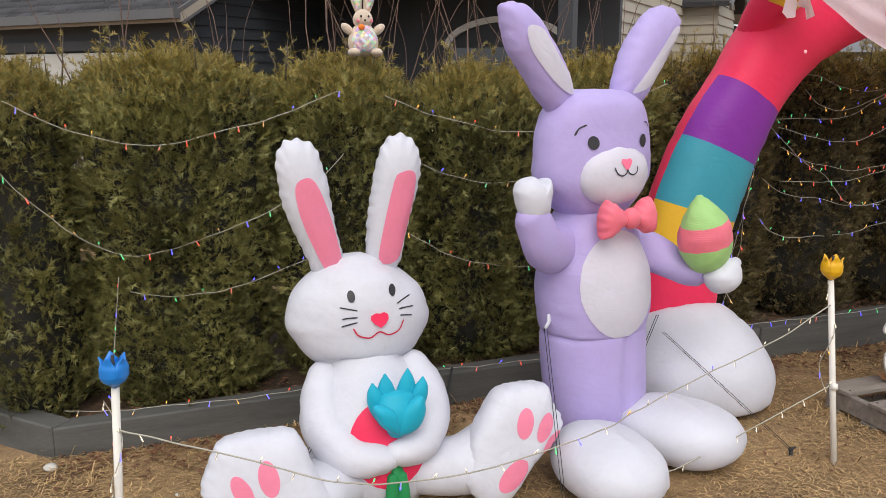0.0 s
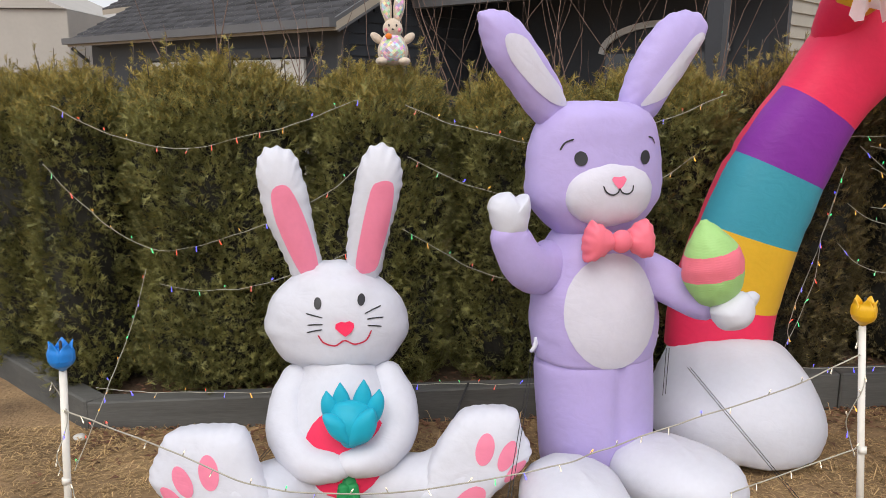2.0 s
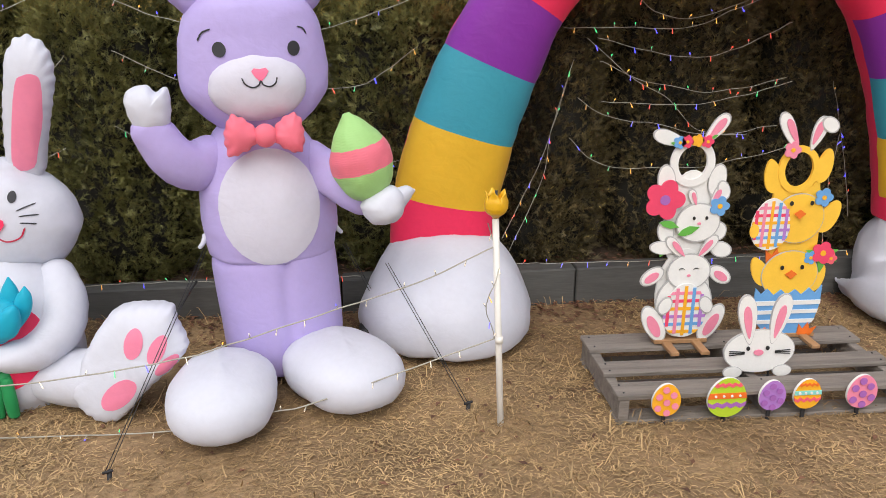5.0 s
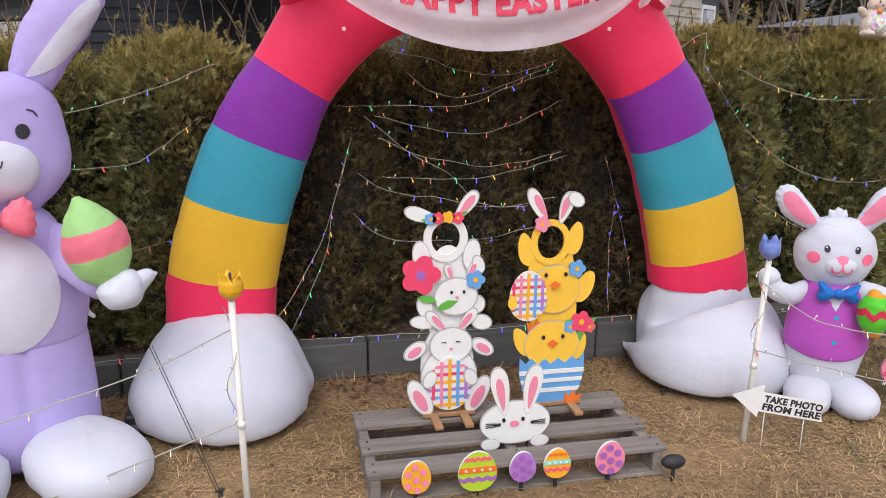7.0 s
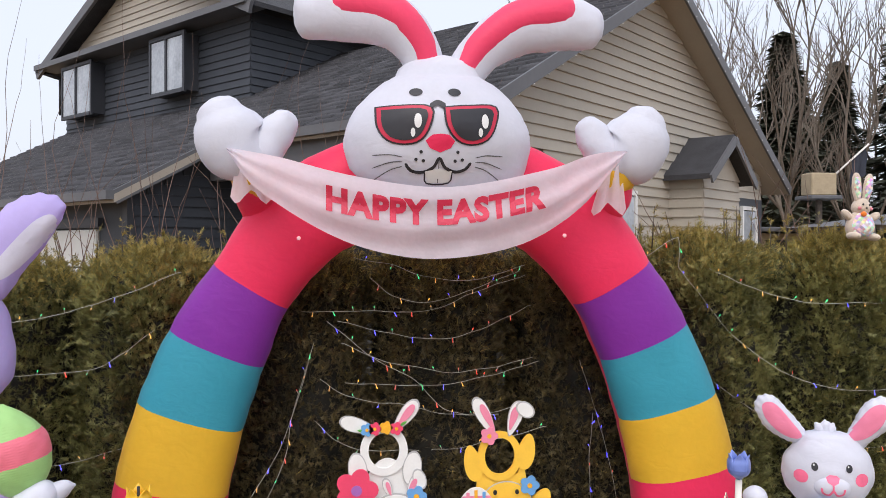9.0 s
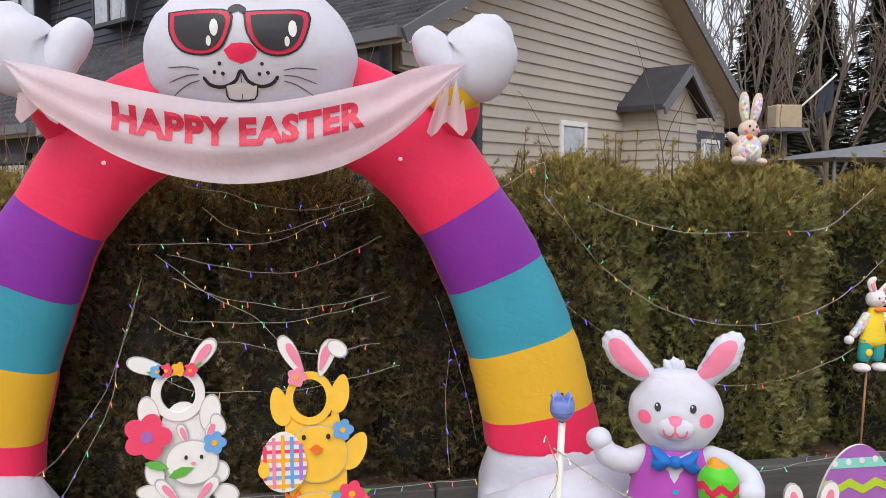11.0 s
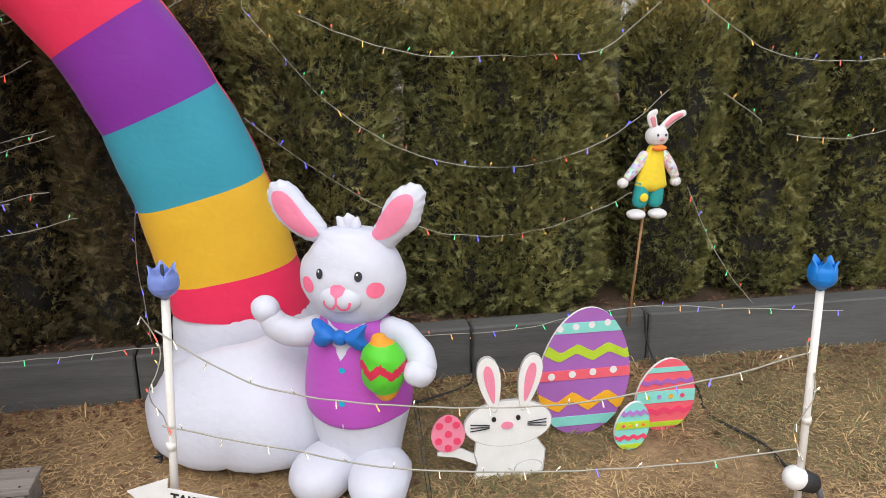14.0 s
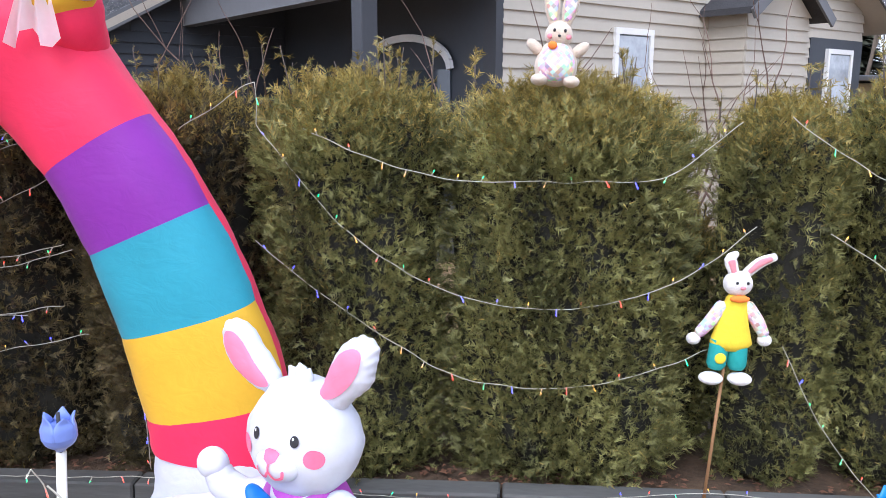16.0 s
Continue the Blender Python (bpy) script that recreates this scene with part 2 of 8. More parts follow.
def sweep(keys, n=24, steps=5, cap=4, side=(0, 1, 0), bm=None, power=1.0, pucker=0.0, dome=(0.8, 0.8)):
    """A puffed tube through rows (x, y, z, half width, half depth); depth lies along side. The ends are rounded."""
    bm = bm or bmesh.new()
    rows = spline(keys, steps)
    pts, rad = rows[:, :3], rows[:, 3:5]
    tang = np.gradient(pts, axis=0)
    tang /= np.linalg.norm(tang, axis=1)[:, None] + 1e-9
    if cap:
        first, last = [], []
        for i in range(cap, 0, -1):
            a = math.pi / 2 * i / cap
            first.append((pts[0] - tang[0] * math.sin(a) * min(rad[0]) * dome[0], rad[0] * math.cos(a), tang[0]))
        for i in range(1, cap + 1):
            a = math.pi / 2 * i / cap
            last.append((pts[-1] + tang[-1] * math.sin(a) * min(rad[-1]) * dome[1], rad[-1] * math.cos(a), tang[-1]))
    else:
        first = last = []
    rings = first + [(p, r, t) for p, r, t in zip(pts, rad, tang)] + last
    made, s0 = [], np.array(side, float)
    for p, r, t in rings:
        d = s0 - t * (s0 @ t)
        d /= np.linalg.norm(d) + 1e-9
        w = np.cross(t, d)
        ring = []
        for i in range(n):
            a = 2 * math.pi * i / n
            ca, sa = math.cos(a), math.sin(a)
            if power != 1:
                ca, sa = math.copysign(abs(ca) ** power, ca), math.copysign(abs(sa) ** power, sa)
            k = 1 + pucker * math.sin(9 * a) * math.sin(len(made) * 1.7)
            ring.append(bm.verts.new(p + w * ca * max(r[0], 1e-4) * k + d * sa * max(r[1], 1e-4) * k))
        made.append(ring)
    for a, b in zip(made, made[1:]):
        for i in range(n):
            bm.faces.new((a[i], a[(i + 1) % n], b[(i + 1) % n], b[i]))
    for ring in (made[0], made[-1]):
        bm.faces.new(ring)
    bmesh.ops.recalc_face_normals(bm, faces=bm.faces)
    return bm


def blob(c, r, m=None, taper=0.0, squash=1.0, seg=32, rings=20, bm=None, lobes=0, lobe=0.0):
    """A puffed ball with radii r; taper widens its lower half, lobes add soft gores."""
    own = bmesh.new()
    bmesh.ops.create_uvsphere(own, u_segments=seg, v_segments=rings, radius=1)
    for v in own.verts:
        x, y, z = v.co
        k = 1 - taper * z
        a = math.atan2(y, x)
        k *= 1 + lobe * abs(math.sin(lobes * a / 2)) * (1 - z * z) if lobes else 1
        v.co = Vector((math.copysign(abs(x) ** squash, x) * r[0] * k, math.copysign(abs(y) ** squash, y) * r[1] * k, math.copysign(abs(z) ** squash, z) * r[2]))
    bmesh.ops.transform(own, matrix=Matrix.Translation(c) @ (m or Matrix.Identity(4)), verts=own.verts)
    if bm is None:
        return own
    tmp = bpy.data.meshes.new("tmp")
    own.to_mesh(tmp)
    bm.from_mesh(tmp)
    bpy.data.meshes.remove(tmp)
    own.free()
    return bm


def closed(outline, steps=5):
    """A smooth closed curve through points (x, z)."""
    o = np.array(outline, float)
    n, out = len(o), []
    for i in range(n):
        a, b, c, d = o[i - 1], o[i], o[(i + 1) % n], o[(i + 2) % n]
        for k in range(steps):
            t = k / steps
            out.append(0.5 * (2 * b + (c - a) * t + (2 * a - 5 * b + 4 * c - d) * t * t + (3 * b - a - 3 * c + d) * t ** 3))
    return np.array(out)


def puff(outline, y, front, back, full=0.6, crimps=0, crimp=0.0, lean=0.0, steps=5, rings=7):
    """Two sewn panels blown up: a closed outline (x, z) in the plane y + lean * z, bulging front and back, gathered along the seam."""
    o = closed(outline, steps)
    c = o.mean(axis=0)
    n = len(o)
    ds = np.linalg.norm(np.roll(o, -1, axis=0) - o, axis=1)
    arc = np.cumsum(ds) / ds.sum()
    bm = bmesh.new()
    made = []
    for j in range(-rings, rings + 1):
        a = math.pi / 2 * j / (rings + 0.6)
        k, dep = math.cos(a) ** full, math.sin(a) * (front if j < 0 else back)
        g = 1 + crimp * np.sin(2 * math.pi * crimps * arc) * math.cos(a) ** 2
        p = c + (o - c) * (k * g)[:, None]
        made.append([bm.verts.new((x, y + lean * z + dep, z)) for x, z in p])
    for a, b in zip(made, made[1:]):
        for i in range(n):
            bm.faces.new((a[i], a[(i + 1) % n], b[(i + 1) % n], b[i]))
    for ring, dep in ((made[0], -front), (made[-1], back)):
        m = bm.verts.new((c[0], y + lean * c[1] + dep, c[1]))
        for i in range(n):
            bm.faces.new((ring[i], ring[(i + 1) % n], m))
    bmesh.ops.recalc_face_normals(bm, faces=bm.faces)
    return bm


def tree_of(*obs):
    """A ray-casting tree of parts, in world metres."""
    vs, fs = [], []
    for ob in obs:
        off, k = base_of(ob), len(vs)
        vs += [v.co + off for v in ob.data.vertices]
        fs += [[k + i for i in p.vertices] for p in ob.data.polygons]
    return BVHTree.FromPolygons(vs, fs)


def drop_on(tree, x, z, lift, back=3.0, yaw=0.0, hinge=(0, 0)):
    """The place on a surface seen straight on along +y (turned by yaw about the upright through hinge)."""
    c, s = math.cos(yaw), math.sin(yaw)
    way = Vector((-s, c, 0))
    o = Vector((hinge[0] + (x - hinge[0]) * c, hinge[1] + (x - hinge[0]) * s, z))
    p, nrm, _, _ = tree.ray_cast(o - way * 1.5, way)
    if p is None:
        p, nrm, _, _ = tree.find_nearest(o)
        return p - way * lift
    return p - way * lift


def oval(cx, cz, rx, rz, turn=0.0, n=28, egg=0.0):
    out = []
    for i in range(n):
        a = 2 * math.pi * i / n
        x, z = rx * math.cos(a), rz * math.sin(a)
        x *= 1 - egg * math.sin(a)
        c, s = math.cos(radians(turn)), math.sin(radians(turn))
        out.append((cx + x * c - z * s, cz + x * s + z * c))
    return out


def patch(name, outline, tree, mat, parent, label="", lift=0.003, rings=6, **kw):
    """A printed or sewn patch that follows the surface under it."""
    bm = bmesh.new()
    o = np.array(outline)
    c = o.mean(axis=0)
    loops = []
    for k in range(rings, 0, -1):
        loops.append([bm.verts.new(drop_on(tree, *(c + (p - c) * k / rings), lift, **kw)) for p in o])
    mid = bm.verts.new(drop_on(tree, *c, lift, **kw))
    n = len(o)
    for a, b in zip(loops, loops[1:]):
        for i in range(n):
            bm.faces.new((a[i], a[(i + 1) % n], b[(i + 1) % n], b[i]))
    for i in range(n):
        bm.faces.new((loops[-1][i], loops[-1][(i + 1) % n], mid))
    return part(name, bm, mat, parent, label)


def stroke(name, pts, width, tree, mat, parent, lift=0.004, steps=6, smooth=True, **kw):
    """A drawn line that follows the surface under it."""
    p = spline(pts, steps) if smooth else np.array(pts, float)
    t = np.gradient(p, axis=0)
    t /= np.linalg.norm(t, axis=1)[:, None] + 1e-9
    bm = bmesh.new()
    rows = []
    for i, (q, d) in enumerate(zip(p, t)):
        w = width / 2 * (0.45 if i in (0, len(p) - 1) else 1)
        s = np.array((-d[1], d[0])) * w
        rows.append([bm.verts.new(drop_on(tree, *(q + s * k), lift, **kw)) for k in (-1, 0, 1)])
    for a, b in zip(rows, rows[1:]):
        for i in range(2):
            bm.faces.new((a[i], a[i + 1], b[i + 1], b[i]))
    return part(name, bm, mat, parent)


def rod(a, b, r, n=8, r2=None, bm=None):
    bm = bm or bmesh.new()
    a, b = Vector(a), Vector(b)
    m = Matrix.Translation((a + b) / 2) @ (b - a).to_track_quat("Z", "Y").to_matrix().to_4x4()
    bmesh.ops.create_cone(bm, cap_ends=True, segments=n, radius1=r, radius2=r if r2 is None else r2, depth=(b - a).length, matrix=m)
    return bm

# ---- ground, kerb ----
def ground_height(x, y):
    return 0.012 * noise.noise(Vector((x * 1.3, y * 1.3, 0))) + 0.006 * noise.noise(Vector((x * 5, y * 5, 3)))


bm = bmesh.new()
xs = [-400, -60, -12, -5] + [-3 + 0.1 * i for i in range(131)] + [14, 24, 70, 400]
ys = [-400, -60, -12, -4] + [-1 + 0.1 * i for i in range(56)] + [6, 9, 16, 30, 90, 400]
grid = [[bm.verts.new((x, y, ground_height(x, y) if -2.9 < x < 9.9 and -0.9 < y < 4.4 else 0.0)) for x in xs] for y in ys]
for a, b in zip(grid, grid[1:]):
    for i in range(len(xs) - 1):
        bm.faces.new((a[i], a[i + 1], b[i + 1], b[i]))
tagged(part("ground", bm, SOIL), "dry brown winter lawn with patches of bare soil", "lawn", kind="structure")

kerb = tagged(new("kerb"), "weathered grey timber border along the hedge bed", "kerb", kind="structure")
def kerb_top(x):
    return 0.14 + 0.10 * min(1, max(0, (x + 0.6) / 6.3))


cuts = [-0.62, 0.55, 1.9, 3.1, 4.35, 5.78, 6.62, 8.1, 9.6]
for a, b in zip(cuts, cuts[1:]):
    bm = boxed((a + 0.004, 3.47, -0.05), (b - 0.004, 3.58, 0.2), 0.008)
    for v in bm.verts:
        if v.co.z > 0.1:
            v.co.z += kerb_top(v.co.x) - 0.2 + 0.004 * noise.noise(v.co * 3)
        v.co.y += 0.008 * noise.noise(v.co * 1.1) + 0.012 * (v.co.x - 3) / 3
    part("timber", bm, TIMBER, kerb, smooth=False)
for k in range(3):
    m = Matrix.Translation((-0.62 - 0.78 * k, 3.45 + 0.78 * k, 0)) @ Matrix.Rotation(radians(135), 4, "Z")
    part("timber", boxed((0.004, -0.11, -0.05), (1.1, 0.0, 0.15), 0.008, m), TIMBER, kerb, smooth=False)
bm = bmesh.new()
for x0, y0, x1, y1 in ((-0.62, 3.55, 9.6, 5.2),):
    g = [[bm.verts.new((x0 + (x1 - x0) * i / 80, y0 + (y1 - y0) * j / 12, kerb_top(x0 + (x1 - x0) * i / 80) - 0.05 + 0.03 * noise.noise(Vector((i * 0.4, j * 0.6, 1))))) for i in range(81)] for j in range(13)]
    for a, b in zip(g, g[1:]):
        for i in range(80):
            bm.faces.new((a[i], a[i + 1], b[i + 1], b[i]))
tagged(part("soil_bed", bm, BEDSOIL), "dark soil bed with leaf litter under the hedge", "soil", kind="structure")

# ---- hedge of arborvitae ----
rng = np.random.default_rng(4)


def frond(k):
    """A flat fan of scaly twigs: a stem blade and pairs of short side blades, in its own plane."""
    r = np.random.default_rng(k)
    vs, fs = [], []

    def blade(o, d, ln, w):
        q = np.array((-d[1], d[0], 0)) * w
        i = len(vs)
        vs.extend([o - q, o + q, o + d * ln + np.array((0, 0, r.normal(0, 0.08)))])
        fs.append((i, i + 1, i + 2))

    blade(np.zeros(3), np.array((0, 1, 0)), 1.0, 0.036)
    for j in range(4):
        t = 0.10 + 0.2 * j
        for sgn in (-1, 1):
            a = radians(42 + r.normal(0, 10)) * sgn
            blade(np.array((0, t, 0)), np.array((math.sin(a), math.cos(a), r.normal(0, 0.15))), (0.62 - 0.4 * abs(t - 0.3)) * r.uniform(0.7, 1.25), 0.052)
    return np.array(vs), np.array(fs)


FRONDS = [frond(k) for k in range(6)]


def sprays(places, normals, sizes, rng):
    """Fronds at places, growing outward and up."""
    vs, fs, off = [], [], 0
    kind = rng.integers(0, len(FRONDS), len(places))
    for k, (fv, ff) in enumerate(FRONDS):
        sel = np.where(kind == k)[0]
        p, nn, s = places[sel], normals[sel], sizes[sel]
        m = len(sel)
        d = nn * rng.uniform(0.5, 1.0, (m, 1)) + np.array((0, 0, 1)) * rng.uniform(-0.1, 0.9, (m, 1)) + rng.normal(0, 0.25, (m, 3))
        d /= np.linalg.norm(d, axis=1)[:, None]
        w = np.cross(d, nn + rng.normal(0, 0.6, (m, 3)))
        w /= np.linalg.norm(w, axis=1)[:, None] + 1e-9
        u = np.cross(w, d)
        v = p[:, None, :] + s[:, None, None] * (fv[None, :, 0:1] * w[:, None, :] + fv[None, :, 1:2] * d[:, None, :] + fv[None, :, 2:3] * u[:, None, :])
        vs.append(v.reshape(-1, 3))
        fs.append((ff[None] + (np.arange(m) * len(fv))[:, None, None] + off).reshape(-1, 3))
        off += m * len(fv)
    return np.vstack(vs), np.vstack(fs)


def shrub(x, y, half, depth, top, seed, count, foot=0.12, wisps=7, leaf_mat=None, label="dense green clipped arborvitae shrub with bronzed tips"):
    """One upright shrub of the hedge: stem, shell coloured as inner shade, leafy crown with bronzed tips."""
    r = np.random.default_rng(seed)
    root = thing("hedge_shrub", (x, y, foot), label, "hedge shrub", "hedge row")
    part("trunk", rod((x, y, foot - 0.1), (x, y, top * 0.7), 0.05, 8, 0.015), BARK, root)
    ph = r.uniform(0, 6.28, 6)

    def profile(a, h):
        """Distance from the stem at the angle a and the height share h."""
        e = 1 / ((abs(np.cos(a)) / half) ** 2.3 + (abs(np.sin(a)) / depth) ** 2.3) ** (1 / 2.3)
        k = np.where(h < 0.1, 0.82 + 1.8 * h, 1.0) * np.where(h > 0.84, np.sqrt(np.clip(1 - (np.clip(h - 0.84, 0, 1) / 0.16) ** 2.6, 0, 1)), 1.0)
        k = k * (1 + 0.035 * np.sin(3 * a + ph[0] + 5 * h) + 0.03 * np.sin(7 * a + ph[1] - 9 * h) + 0.03 * np.sin(11 * h + ph[2] + 2 * a) + 0.02 * np.sin(23 * h + ph[3] + 5 * a))
        return e * k

    # Shell behind the leaves; the shade between sprays is put into its colour.
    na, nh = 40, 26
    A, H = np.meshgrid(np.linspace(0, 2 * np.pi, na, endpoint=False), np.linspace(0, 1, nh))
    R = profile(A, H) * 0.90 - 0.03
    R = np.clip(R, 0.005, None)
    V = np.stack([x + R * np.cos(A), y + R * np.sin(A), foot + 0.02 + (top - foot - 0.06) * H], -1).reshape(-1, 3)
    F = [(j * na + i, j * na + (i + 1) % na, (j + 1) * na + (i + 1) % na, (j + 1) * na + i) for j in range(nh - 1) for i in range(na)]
    arrays("inner_growth", V, F, CORE_SHADE, root, smooth=True)
    # sprays stand in tufts; each tuft has its own reach and direction
    nc, per = int(count / 5), 12
    a = np.where(r.random(nc) < 0.86, -np.pi / 2 + r.normal(0, 0.9, nc), r.uniform(0, 2 * np.pi, nc))
    h = np.where(r.random(nc) < 0.82, r.random(nc), r.uniform(0.8, 1.0, nc))
    seen = (np.sin(a) < 0.25) | (h > 0.8)
    a, h = a[seen], h[seen]
    nc = len(a)
    q = profile(a, h) + 0.035 * np.sin(13 * a + 3 * np.sin(9 * h + ph[4])) * np.sin(12 * h + ph[5] + 4 * a)
    inset = r.random(nc) ** 1.4 * 0.08
    C = np.stack([x + (q - inset - 0.03) * np.cos(a), y + (q - inset - 0.03) * np.sin(a), foot + (top - foot) * h - 0.03], -1)
    N = np.stack([np.cos(a), np.sin(a), np.where(h > 0.8, (h - 0.8) * 7, 0.0)], -1)
    N = N / np.linalg.norm(N, axis=1)[:, None] + r.normal(0, 0.33, (nc, 3)) + np.array((0, 0, 0.15))
    N = np.repeat(N / np.linalg.norm(N, axis=1)[:, None], per, axis=0)
    n = nc * per
    P = np.repeat(C, per, axis=0) + r.normal(0, 1, (n, 3)) * np.array((0.026, 0.026, 0.036)) - N * 0.02
    h = np.repeat(h, per)
    vs, fs = sprays(P, N, r.uniform(0.024, 0.060, n), r)
    fz = vs[fs[:, 0], 2]
    tip = (r.random(len(fs)) < np.clip((fz - foot) / (top - foot) - 0.82, 0, 0.2) * 4.6 + 0.035).astype(int)
    arrays("crown", vs, fs, [leaf_mat or FOLIAGE, TIPS], root, index=tip)
    if wisps:
        tv, tf, to = [], [], 0
        for _ in range(wisps):
            b = np.array((x + r.uniform(-0.8, 0.8) * half, y + r.uniform(-0.6, 0.6) * depth, top - 0.1))
            ln = r.uniform(0.02, 0.15)
            e = b + np.array((r.normal(0, 0.03), r.normal(0, 0.03), 0.1 + ln))
            part("leader", rod(b, e, 0.004, 5, 0.0015), BARK, root)
            m = int(8 + 50 * ln)
            t = r.random(m)[:, None]
            v, f = sprays(b + (e - b) * t, r.normal(0, 1, (m, 3)) + np.array((0, 0, 0.5)), r.uniform(0.025, 0.05, m), r)
            tv.append(v), tf.append(f + to)
            to += len(v)
        tagged(arrays("tip_growth", np.vstack(tv), np.vstack(tf), [FOLIAGE, TIPS], root, index=(r.random(sum(len(f) for f in tf)) < 0.75).astype(int)), "bronzed upright tips above the crown", kind="stuff")
    return root


edges = [-0.92, -0.48, 0.42, 1.14, 1.86, 2.60, 3.32, 4.05, 4.78, 5.53, 6.50]
tops = [1.66, 1.72, 1.70, 1.66, 1.70, 1.74, 1.76, 1.76, 1.78, 1.76]
for i, (a, b) in enumerate(zip(edges, edges[1:])):
    dry = i in (5, 6, 7)
    shrub((a + b) / 2, 4.02, (b - a) / 2 + 0.03, 0.49, tops[i], 30 + i, int((6500 if dry else 8200) * (b - a) / 0.75), foot=kerb_top(a) - 0.03, wisps=14, leaf_mat=DRYLEAF if dry else None,
          label="sparse brownish arborvitae shrub behind the arch" if dry else "dense green clipped arborvitae shrub with bronzed tips")
for i, (x, w, tp) in enumerate(((6.845, 0.235, 1.70), (7.34, 0.26, 1.80), (7.84, 0.28, 1.78), (8.40, 0.34, 1.78), (9.05, 0.38, 1.76))):
    shrub(x, 4.0 + 0.01 * i, w, 0.40, tp, 60 + i, int(8000 * w / 0.36), foot=0.2)
shrub(6.56, 4.22, 0.13, 0.25, 1.20, 71, 2200, foot=0.2, wisps=3)
for i in range(5):
    shrub(-1.05 - 0.52 * i, 4.42 + 0.56 * i, 0.42, 0.42, 1.66 + 0.02 * i, 80 + i, 5200, foot=0.1)

# Pale base colour paints the sky's reflection and curtains into the panes.
PALEPANE = material("sky_and_curtain_glass", (0.36, 0.39, 0.42), rough=0.12, var=0.35, scale=1.5, bump=0, coat=0.8)

# ---- house behind the hedge: corner towards the lawn, front running away to one side, gable wall to the other ----
HC, E1, N1 = Vector((4.738, 9.30, 0)), Vector((-0.675, 0.738, 0)), Vector((-0.738, -0.675, 0))


def hp(p, q, z):
    """House metres: p along the front from its corner, q out from the front, z up."""
    return HC + E1 * p + N1 * q + Vector((0, 0, z))


HM = Matrix(((E1.x, N1.x, 0, HC.x), (E1.y, N1.y, 0, HC.y), (0, 0, 1, 0), (0, 0, 0, 1)))
house = thing("house", hp(4, -5, 0), "beige and charcoal sided house with dark shingle roofs", "house")
PITCH = 0.54


def roof_z(q):
    return 3.22 - PITCH * (q - 0.45)


def hbox(name, lo, hi, mat, parent=house, bevel=0.0, label=""):
    bm = boxed(lo, hi, bevel, HM)
    bmesh.ops.recalc_face_normals(bm, faces=bm.faces)
    return part(name, bm, mat, parent, label, smooth=False)


def lap(bm_pts, mat, parent, name="siding_board"):
    """One lapped board from its four front corners (lower, lower, upper, upper) and the outward way."""
    (a, b, c, d), out = bm_pts
    bm = bmesh.new()
    o = Vector(out)
    lo, up = o * 0.03, o * 0.002
    f = [bm.verts.new(v) for v in (a + lo, b + lo, c + up, d + up, a - o * 0.02, b - o * 0.02, c - o * 0.02, d - o * 0.02)]
    for q in ((0, 1, 2, 3), (4, 5, 1, 0), (5, 6, 2, 1), (7, 4, 0, 3), (6, 7, 3, 2), (7, 6, 5, 4)):
        bm.faces.new([f[i] for i in q])
    bmesh.ops.recalc_face_normals(bm, faces=bm.faces)
    return part(name, bm, mat, parent, smooth=False)


# gable wall: faces the hedge's far end, ridge near its middle
RQ = -4.85
RIDGE = roof_z(RQ)
gable = hbox("gable_wall", (0.03, -10.2, -0.3), (0.2, -1.55, 3.25), SIDING)
hbox("gable_header", (0.03, -1.55, 2.9), (0.2, 0.0, 3.25), SIDING)
bm = bmesh.new()
tri = [hp(0.03, 0, 3.25), hp(0.03, -10.2, 3.25), hp(0.03, RQ, RIDGE - 0.1)]
bm.faces.new([bm.verts.new(v) for v in tri])
part("gable_top", bm, SIDING, house, smooth=False)
BOARD = 0.165
z = 0.3
while z < RIDGE - 0.15:
    lean_in = max(0.0, (z + BOARD - 3.30) / PITCH)
    q0, q1 = (-1.55 if z < 2.9 else -lean_in), -10.2 + lean_in * 1.05
    if q0 - q1 > 0.2:
        lap(((hp(0, q0, z), hp(0, q1, z), hp(0, q1, z + BOARD), hp(0, q0, z + BOARD)), -E1), SIDING, gable)
    z += BOARD


